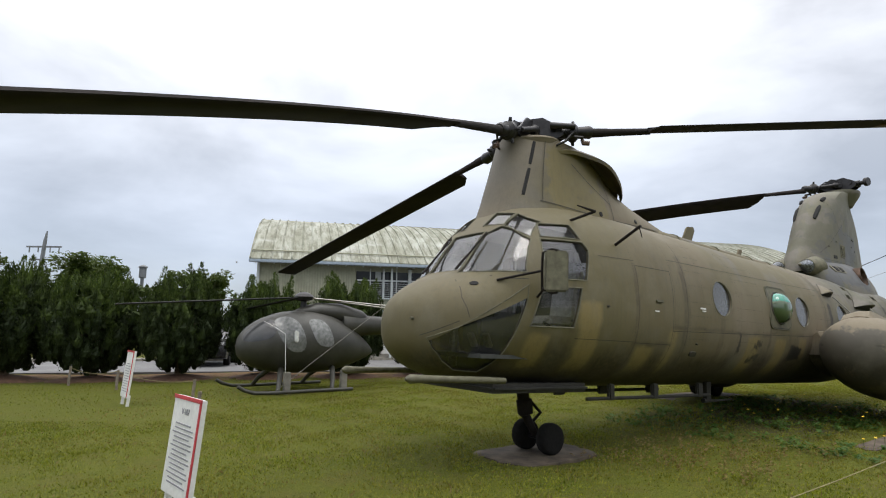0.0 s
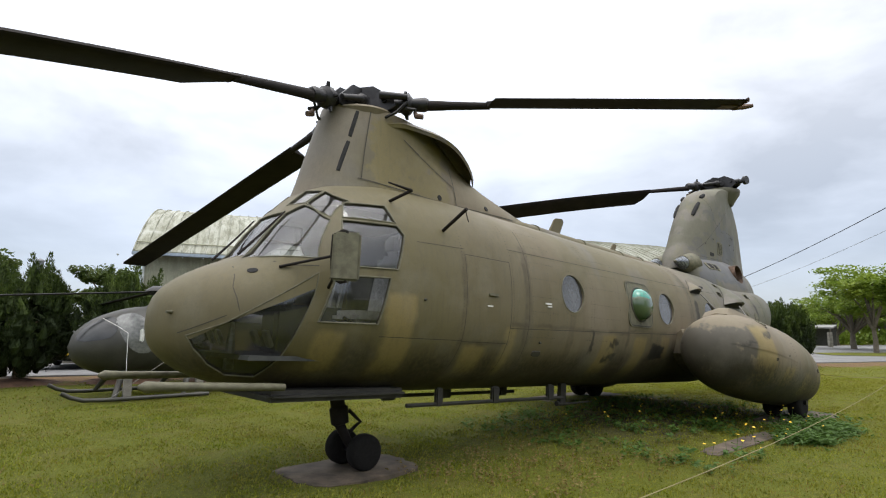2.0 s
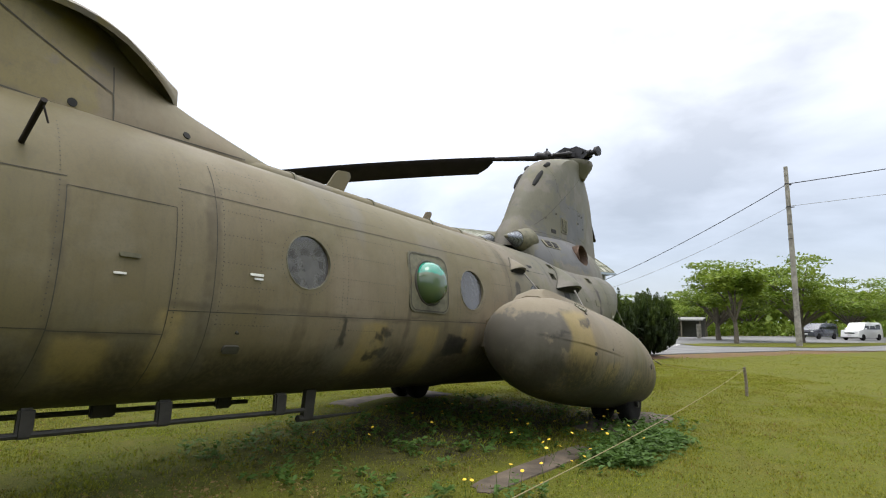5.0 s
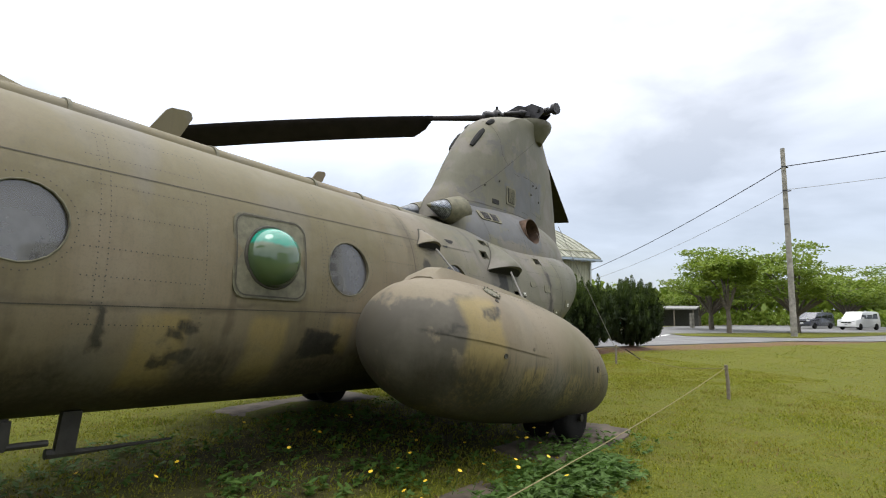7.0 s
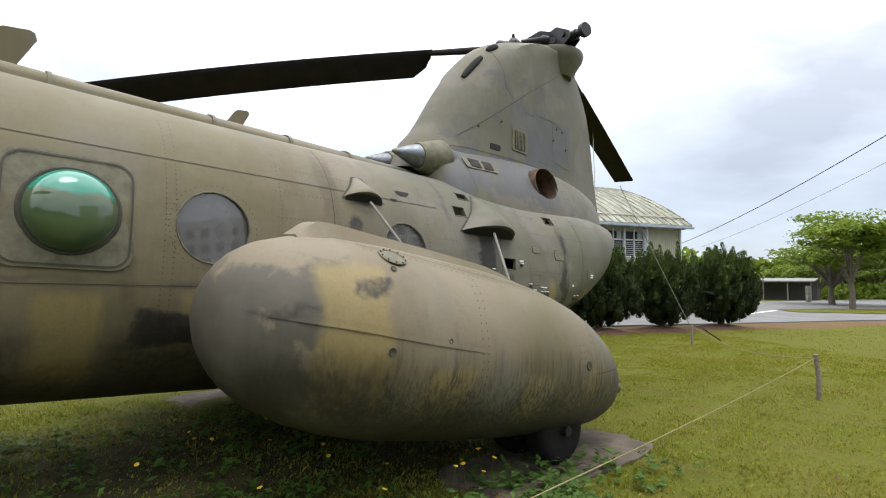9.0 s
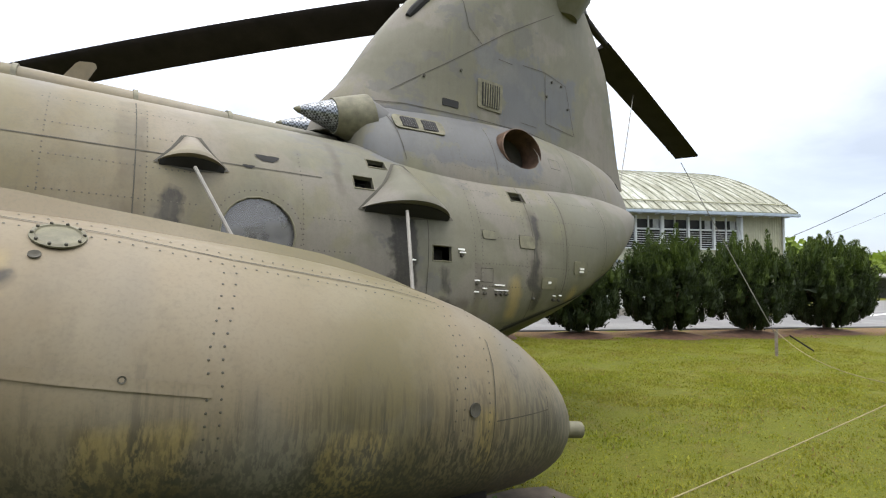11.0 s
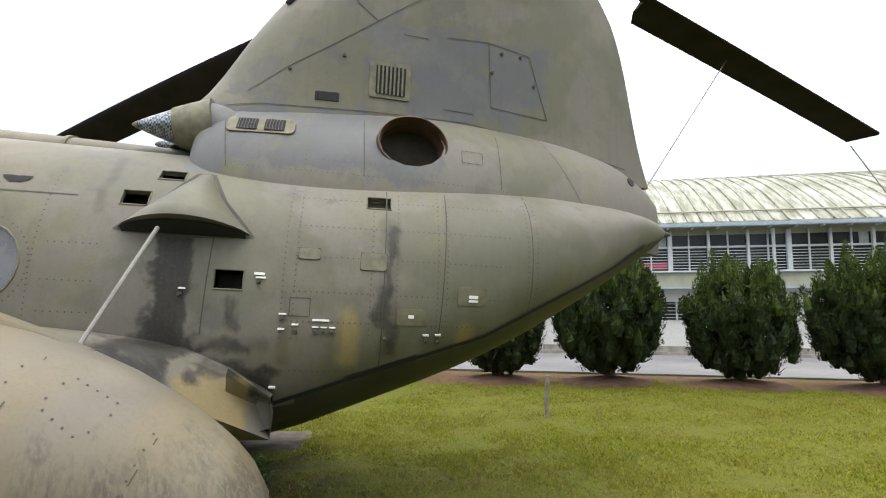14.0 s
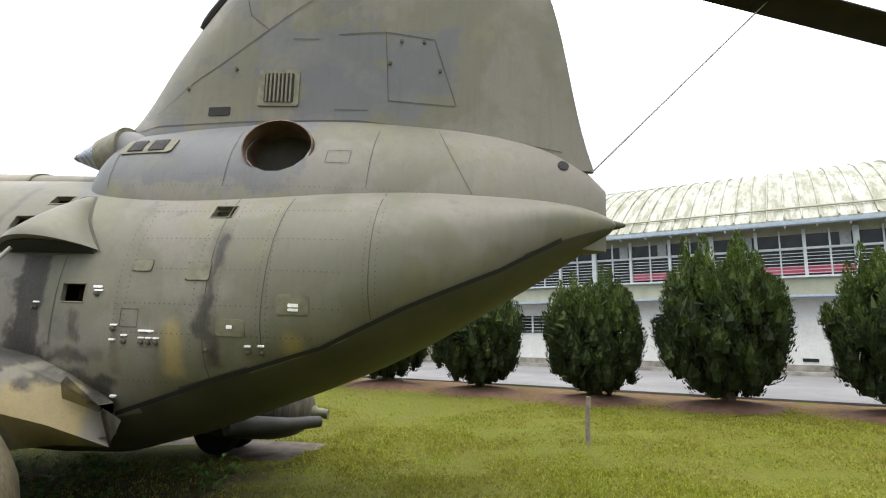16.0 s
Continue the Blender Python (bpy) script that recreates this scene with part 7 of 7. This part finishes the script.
def sign_board(m, wide, tall, rows_, label, title=None):
    sg = thing("information_board", label, "sign", m, "information boards")
    back = part("board", box_bm(wide, 0.045, tall, (0, 0, tall / 2 + 0.12), 0.006), M_WHITE, sg, "white board")
    for sx, sz, cx, cz in ((wide + 0.004, 0.03, 0, tall + 0.11), (0.022, tall - 0.02, wide / 2 - 0.012, tall / 2 + 0.12)):
        part("red_edge", box_bm(sx, 0.012, sz, (cx, -0.024, cz), 0.002), M_RED, back, "red painted edge")
    for x in (-wide / 2 + 0.05, wide / 2 - 0.05):
        part("leg", box_bm(0.05, 0.05, 0.3, (x, 0.03, 0.02), 0.004), M_WHITE, sg)
    for i in range(rows_):
        z = tall * (0.72 - 0.64 * i / rows_) + 0.12
        part("text_bar", box_bm(wide * (0.55 + 0.2 * ((i * 7) % 3) / 2), 0.006, 0.011, (wide * 0.02 * ((i * 5) % 3 - 1), -0.025, z)), M_INK, back, smooth=False)
    if title:
        c = bpy.data.curves.new("title", "FONT")
        c.body, c.size, c.align_x, c.extrude = title, 0.07, "CENTER", 0.002
        t_ = new("title_text", c)
        t_.data.materials.append(M_INK)
        t_.parent = back
        t_.matrix_basis = pose(0, -0.026, tall * 0.82 + 0.12, 90, 0, 0)
    return sg


sign_board(pose(-2.08, 4.62, 0.0, -5, 0, -47), 0.60, 0.76, 14, "white information board with a red edge and small black text, leaning", "V-107")
sign_board(pose(-6.0, 10.9, 0.0, -5, 0, -50), 0.55, 0.86, 12, "white information board with a red edge beside the small helicopter")


def post(x, y, h, lean, mat=M_POSTWOOD, r=0.03):
    p = part("fence_post", tube([(0, 0, -0.15), (0, 0, h * 0.5), (lean * 0.7, lean * 0.3, h)], [r, r, r * 0.95], 10), mat, m=pose(x, y, wobble(x, y)))
    return tagged(p, "thin weathered wooden rope post in the grass", "post", "rope posts")


def rope(a, b, sag, r=0.006, mat=M_TAPE, label="thin yellowish rope strung between posts"):
    a, b = Vector(a), Vector(b)
    pts = [a.lerp(b, t / 14) - Vector((0, 0, sag * 4 * (t / 14) * (1 - t / 14))) for t in range(15)]
    return tagged(part("rope", tube(pts, r, 6), mat), label, "rope")


posts = [(-9.2, 14.2), (-7.45, 13.2), (-4.72, 10.96), (-3.7, 8.8)]
for x, y in posts:
    post(x, y, 0.45, 0.02)
for (x, y), (x2, y2) in zip(posts[:2] + posts[2:3], posts[1:3]):
    rope((x, y, 0.42), (x2, y2, 0.42), 0.1)
post(12.57, 11.96, 0.56, -0.07)
post(8.81, 16.43, 0.55, 0.03)
post(14.57, 18.25, 0.52, 0.02)
post(-0.6, 1.75, 0.45, 0.03)
rope((12.50, 11.93, 0.52), (-0.6, 1.75, 0.42), 0.2, 0.0045)
rope((12.50, 11.93, 0.52), (14.56, 18.25, 0.48), 0.2, 0.006)
tip = HELI @ (AH + Matrix.Rotation(radians(20), 3, "Z") @ Vector((5.95, 0.1, -0.9)))
mid = HELI @ (AH + Matrix.Rotation(radians(20), 3, "Z") @ Vector((3.1, 0.1, -0.42)))
finp = HELI @ Vector((11.42, 0, 3.0))
rope(tip, (14.56, 18.25, 0.4), 0.02, 0.008, M_STEELROPE, "taut tie-down wire from the rotor blade")
rope(mid, finp, 0.0, 0.007, M_STEELROPE, "taut tie-down wire from the rotor blade")
rope(mid, mid + (mid - finp) * 0.06, 0.0, 0.006, M_STEELROPE, "loose wire end above the rotor blade")
x0, y0 = 14.66, 17.95
wb = tagged(part("wire_tensioner", tube([(x0 - 0.05, y0 - 0.1, 0.42), (x0 + 0.3, y0 - 0.25, 0.15)], 0.014, 6), M_BLACK), "dark tensioner at the wire's end", "tensioner")

# ---- utility pole and wires ----
pole = thing("utility_pole", "tall grey concrete utility pole", "pole", pose(36.75, 32.4, 0))
part("shaft", tube([(0, 0, -0.3), (-0.05, 0, 6), (-0.12, 0, 12.25)], [0.2, 0.165, 0.13], 14), M_CONC, pole)
for z in (11.0, 9.4, 8.2, 7.2):
    part("pole_band", move_bm(lathe([(0.155, 0), (0.155, 0.06), (0.14, 0.07)], 14), Matrix.Translation((-0.1, 0, z))), M_METAL, pole)
part("insulator", tube([(-0.1, 0, 11.0), (0.35, 0.1, 11.05)], 0.05, 8), M_METAL, pole)
part("insulator", tube([(-0.1, 0, 9.4), (0.5, 0.1, 9.5)], 0.04, 8), M_METAL, pole)
rope((36.6, 32.4, 11.0), (41.9, 67, 6.3), 0.45, 0.028, M_BLACK, "thick black overhead power cable")
rope((36.6, 32.4, 9.4), (43.9, 66, 5.9), 0.4, 0.014, M_STEELROPE, "thin grey overhead wire beside the cable")
rope((36.7, 32.4, 11.05), (75, 15, 19.0), 0.6, 0.028, M_BLACK, "thick black overhead power cable")
rope((36.7, 32.4, 9.5), (75, 15, 16.3), 0.6, 0.014, M_STEELROPE, "thin grey overhead wire beside the cable")
# far pylon with crossarms
M_FARPOLE = plain("grey_lattice_steel", (0.16, 0.17, 0.18), 0.7)
fp = thing("power_pylon", "distant grey power pylon with two crossarms", "pylon", Matrix.Translation((-51.6, 71, 0)) @ Matrix.Diagonal((0.7, 0.7, 0.92, 1)))
part("mast", tube([(0, 0, 0), (0.5, 0, 6), (1.1, 0, 13.2), (1.3, 0, 14.6)], [0.6, 0.45, 0.3, 0.12], 8), M_FARPOLE, fp)
for z, w_ in ((12.4, 3.2), (10.6, 2.4), (9.0, 2.2)):
    part("crossarm", box_bm(w_ * 2, 0.2, 0.22, (1.0, 0, z), 0.02), M_FARPOLE, fp)
for k in (-2.6, -1.0, 1.2, 2.8):
    part("insulator", tube([(1 + k, 0, 12.4), (1 + k, 0, 11.6)], 0.1, 6), M_FARPOLE, fp)
wt = thing("water_tower", "small far grey tank on a roof", "tank", pose(-37.5, 70, 0))
part("tank", lathe([(0.2, 0.0), (0.2, 7.4), (0.42, 7.5), (0.42, 8.7), (0.55, 8.75), (0.5, 8.9), (0.1, 9.1)], 16), M_FARPOLE, wt)

# ---- broadleaf trees, hedge masses, backdrop ----
M_LEAF = leaf_mat("broad_leaves", (0.075, 0.13, 0.014), (0.17, 0.25, 0.028), (0.21, 0.265, 0.035))
M_DLEAF = leaf_mat("pine_needles", (0.035, 0.065, 0.015), (0.075, 0.11, 0.025), (0.09, 0.11, 0.025))
M_TRUNK = plain("grey_bark", (0.13, 0.11, 0.085), 0.9, vary=0.35, scale=8, bump=0.6)


def broadleaf(m, seed, height, spread, trunk, n_limbs, leaves, leaf, mat=None, label="spreading broadleaf tree with layered light green foliage", flat=0.35, group="broadleaf trees"):
    rng = random.Random(seed)
    t = thing("broadleaf_tree", label, "tree", m, group)
    r0 = 0.035 * height
    part("trunk", tube([(0, 0, -0.1), (0.05, 0.02, trunk * 0.5), (0, 0.05, trunk)], [r0, r0 * 0.8, r0 * 0.65], 10), M_TRUNK, t)
    ends = []
    for k in range(n_limbs):
        a = 2 * math.pi * k / n_limbs + rng.uniform(-0.3, 0.3)
        rr, z = spread * rng.uniform(0.45, 1.0), trunk + (height - trunk) * rng.uniform(0.25, 0.95)
        if k == 0:
            rr, z = spread * 0.1, height * 0.95
        e = Vector((rr * math.cos(a), rr * math.sin(a), z))
        midp = Vector((e.x * 0.45, e.y * 0.45, trunk + (z - trunk) * 0.6))
        part("limb", tube([(0, 0.03, trunk * 0.85), midp, e], [r0 * 0.5, r0 * 0.3, r0 * 0.08], 7), M_TRUNK, t)
        ends += [(e, 1.0), (midp.lerp(e, 0.5), 0.8)]
        for _ in range(3):
            b = rng.uniform(0, 6.28)
            q = midp.lerp(e, rng.uniform(0.2, 0.9)) + Vector((math.cos(b), math.sin(b), rng.uniform(-0.1, 0.5))) * spread * 0.3
            ends.append((q, 0.7))
    vs_, fs_ = [], []
    per = leaves // len(ends)
    for e, s in ends:
        R = spread * 0.36 * s
        for _ in range(per):
            d = Vector((rng.gauss(0, 1), rng.gauss(0, 1), rng.gauss(0, 1))).normalized() * rng.random() ** 0.5
            c = e + Vector((d.x * R, d.y * R, d.z * R * flat))
            nrm = Vector((rng.gauss(0, 0.6), rng.gauss(0, 0.6), 1)).normalized()
            tt = nrm.orthogonal().normalized()
            tt = Matrix.Rotation(rng.uniform(0, 6.28), 3, nrm) @ tt
            q = nrm.cross(tt)
            z_ = leaf * rng.uniform(0.6, 1.3)
            k = len(vs_)
            vs_ += [c - tt * z_, c + q * z_ * 0.5, c + tt * z_, c - q * z_ * 0.5]
            fs_.append((k, k + 1, k + 2, k + 3))
    solid("crown", vs_, fs_, mat or M_LEAF, t, smooth=False)
    return t


broadleaf(pose(36.4, 37.4, 0), 3, 5.6, 2.6, 1.9, 8, 5000, 0.17, label="young broadleaf tree with bright light green leaves", flat=0.6)
big = broadleaf(pose(45.0, 39.5, 0, 0, 0, 30), 4, 7.4, 5.2, 1.6, 13, 8000, 0.17, flat=0.26)
copy_thing(big, pose(43.0, 46.5, 0, 0, 0, 130))
for x, y, a, s in ((62, 40, 10, 1.0), (70, 55, 70, 1.1), (80, 47, 140, 1.05), (55, 62, 200, 0.9), (66, 66, 250, 1.0), (92, 60, 300, 1.2), (47, 68, 20, 0.8), (100, 45, 60, 1.2)):
    g = copy_thing(big, pose(x, y, 0, 0, 0, a))
    g.scale = (s, s, s * 0.9)
pine = broadleaf(pose(-39.2, 64.5, 0), 7, 9.2, 4.4, 3.5, 12, 9000, 0.26, M_DLEAF, "far dark green pine with layered foliage", 0.55, "far pines")
for x, y, a, s in ((-49.0, 58.5, 40, 1.05), (-54.5, 56, 120, 1.1), (-44, 68, 200, 0.85), (-30, 70, 260, 0.9), (-70, 66, 80, 0.9)):
    g = copy_thing(pine, pose(x, y, 0, 0, 0, a))
    g.scale = (s, s, s)


def far_wood(name, x0, y0, x1, y1, h, seed, count, mat, leaf):
    rng = random.Random(seed)
    vs_, fs_ = [], []
    for i in range(count):
        t = rng.random()
        top = h * (0.65 + 0.5 * noise.noise(Vector((t * 14, seed, 0.3))))
        c = Vector((x0 + (x1 - x0) * t + rng.gauss(0, 1.5), y0 + (y1 - y0) * t + rng.gauss(0, 1.5), max(0.1, top * rng.random() ** 0.7)))
        d = Vector((rng.gauss(0, 1), rng.gauss(0, 1), rng.gauss(0, 1))).normalized()
        tt = d.orthogonal().normalized()
        q = d.cross(tt)
        z_ = leaf * rng.uniform(0.5, 1.3)
        k = len(vs_)
        vs_ += [c - tt * z_, c + q * z_ * 0.6, c + tt * z_, c - q * z_ * 0.6]
        fs_.append((k, k + 1, k + 2, k + 3))
    return tagged(solid(name, vs_, fs_, mat, smooth=False), "far belt of mixed green trees and shrubs", "woodland", kind="stuff")


far_wood("far_wood", 30, 95, 150, 40, 8, 1, 16000, M_LEAF, 0.6)
far_wood("far_shrubs", 40, 74, 120, 44, 2.2, 2, 9000, M_LEAF, 0.3)
far_wood("far_hedge", -75, 52, -16, 58, 3.5, 3, 9000, M_DLEAF, 0.4)

# open shed and green fence beyond the road
M_GREENF = plain("green_mesh_fence", (0.03, 0.16, 0.10), 0.7, vary=0.2)
M_SHEDROOF = plain("grey_tin_roof", (0.2, 0.2, 0.19), 0.6, vary=0.3)
# dark wall colour with the shade under the shed roof painted in
M_SHEDWALL = plain("shaded_board_wall", (0.07, 0.07, 0.06), 0.85, vary=0.3)
shed = thing("open_shed", "low open shed with a grey tin roof", "shed", pose(48.5, 60, 0, 0, 0, -48))
part("roof", box_bm(7, 3, 0.15, (0, 0, 2.1), 0.02, Matrix.Rotation(radians(6), 3, "X")), M_SHEDROOF, shed)
for x in (-3.2, -1, 1.2, 3.2):
    part("post", box_bm(0.12, 0.12, 2.0, (x, -1.2, 1.0)), M_POSTWOOD, shed, smooth=False)
part("back_wall", box_bm(6.8, 0.1, 2.0, (0, 1.3, 1.0)), M_SHEDWALL, shed, smooth=False)
gf = thing("mesh_fence", "green mesh fence on thin posts", "fence", pose(43, 66, 0, 0, 0, -40))
part("mesh", box_bm(9, 0.04, 1.5, (0, 0, 0.85)), M_GREENF, gf, smooth=False)
for k in range(7):
    part("post", tube([(-4.5 + 1.5 * k, 0, 0), (-4.5 + 1.5 * k, 0, 1.7)], 0.04, 6), M_GREENF, gf)
gp = tagged(part("gate_post", box_bm(0.35, 0.35, 1.5, (0, 0, 0.75), 0.03), M_CONC, m=pose(45.5, 52.0, 0)), "short square concrete gate post", "post")

# ---- behind the walk, out of view: a pale office block and an added belt of trees ----
block = thing("office_block", "far white office block with a grid of dark windows", "building", pose(63, -18, 0, 0, 0, 158))
part("wall", box_bm(2, 34, 24, (-1, 0, 12)), M_WALL, block, smooth=False)
for i in range(20):
    for k in range(12):
        part("window", box_bm(0.1, 1.0, 1.15, (0.03, -15.7 + 1.65 * i, 2.0 + 1.85 * k)), M_DARKGLASS, block, smooth=False)
# unseen tree belt, added to hold back low sky light from behind
far_wood("rear_wood", -40, -22, 70, -34, 8, 11, 9000, M_DLEAF, 0.9)

# ---- parked cars ----
M_CARGLASS = plain("dark_car_glass", (0.012, 0.013, 0.015), 0.08, vary=0.2, bump=0.0)
M_LAMP = plain("clear_lamp_lens", (0.6, 0.6, 0.6), 0.15, vary=0.1)
M_TAIL = plain("red_lamp_lens", (0.4, 0.02, 0.02), 0.2, vary=0.1)
M_PLATE = plain("yellow_plate", (0.65, 0.45, 0.02), 0.5, vary=0.05)


def paint(name, c):
    m = Mat(name, 0.25)
    m.colour(m.mix(m.ramp(m.noise(3, 3), 0.3, 0.7, 0, 0.2), c, tuple(x * 0.85 for x in c)))
    m.p.inputs["Coat Weight"].default_value = 0.8
    return m.m


def van(m, body_paint, label, tall=1.85, length=4.6, plate_mat=M_WHITE):
    c = thing("minivan", label, "car", m, "parked cars")
    L, H = length, tall
    prof = [(0.0, 0.32), (0.02, 0.75), (0.12, 0.98), (0.9, 1.1), (1.55, H - 0.06), (2.1, H), (L - 0.5, H), (L - 0.12, H - 0.12), (L, 1.0), (L, 0.4), (L - 0.1, 0.28), (0.1, 0.28)]
    rings_ = []
    for y, inset in ((-0.84, 0.06), (-0.82, 0.02), (-0.78, 0.0), (0.78, 0.0), (0.82, 0.02), (0.84, 0.06)):
        rings_.append([(x + (inset if x < L / 2 else -inset), y * (1 - 0.1 * max(0, z - 1.0)), z - (inset if z > 1.0 else 0)) for x, z in prof])
    body_ = part("body", loft_bm(rings_), body_paint, c)
    part("windscreen", loft_bm([[(0.98, s * 0.68, 1.14), (1.54, s * 0.62, H - 0.12), (1.52, s * 0.62, H - 0.11), (0.95, s * 0.68, 1.14)] for s in (-1, 1)]), M_CARGLASS, body_, smooth=False)
    part("rear_window", box_bm(0.03, 1.2, 0.5, (L - 0.01, 0, 1.35), 0.01, None), M_CARGLASS, body_)
    for s in (-1, 1):
        for a, b in ((1.35, 2.1), (2.18, 3.2), (3.28, 4.2)):
            lo_, hi_ = (a - 0.25 if a < 1.4 else a), a + 0.12
            part("side_window", loft_bm([[(lo_, s * (0.83 + d), 1.1), (b, s * (0.83 + d), 1.1), (b, s * (0.775 + d), H - 0.2), (hi_, s * (0.775 + d), H - 0.2)] for d in (-0.03, 0.006)]), M_CARGLASS, body_, smooth=False)
        part("headlight", box_bm(0.12, 0.34, 0.16, (0.09, s * 0.6, 0.8), 0.03), M_LAMP, body_)
        part("tail_light", box_bm(0.08, 0.14, 0.5, (L - 0.04, s * 0.72, 1.1), 0.02), M_TAIL, body_)
        part("door_mirror", box_bm(0.1, 0.16, 0.16, (1.25, s * 0.93, 1.15), 0.03), body_paint, body_)
        for x in (0.85, L - 0.85):
            tyre = part("wheel", move_bm(lathe([(0.2, -0.1), (0.29, -0.1), (0.32, -0.06), (0.32, 0.06), (0.29, 0.1), (0.2, 0.1)], 24, "y"), Matrix.Translation((x, s * 0.78, 0.32))), M_RUBBER, c)
            part("rim", move_bm(lathe([(0.02, -0.09), (0.19, -0.1), (0.2, -0.08), (0.2, 0.08), (0.19, 0.1), (0.02, 0.09)], 16, "y"), Matrix.Translation((x, s * 0.78, 0.32))), M_CHROME, tyre)
    part("bumper", box_bm(0.12, 1.66, 0.2, (0.02, 0, 0.42), 0.04), body_paint, body_)
    part("grille", box_bm(0.04, 0.9, 0.12, (0.0, 0, 0.72), 0.01), M_CARGLASS, body_)
    for x in (-0.045, L + 0.01):
        pl = part("number_plate", box_bm(0.02, 0.34, 0.17, (x, 0, 0.55), 0.004), plate_mat, body_)
        part("plate_bar", box_bm(0.024, 0.24, 0.04, (x, 0, 0.53)), M_SEAM, pl, smooth=False)
    return c


van(pose(-8.55, 20.3, 0.035, 0, 0, 104), paint("black_car_paint", (0.012, 0.012, 0.013)), "black boxy minivan with a yellow plate on the road", 1.78, 3.6, M_PLATE)
van(pose(58.6, 46.2, 0.03, 0, 0, 12), paint("white_car_paint", (0.75, 0.75, 0.74)), "white minivan in the car park", 1.8, 4.7)
van(pose(57.6, 50.2, 0.03, 0, 0, 12), paint("dark_blue_car_paint", (0.03, 0.032, 0.045)), "dark minivan in the car park", 1.7, 4.6)
van(pose(61.5, 43.6, 0.03, 0, 0, 12), paint("charcoal_car_paint", (0.025, 0.025, 0.03)), "charcoal car in the car park", 1.5, 4.2)
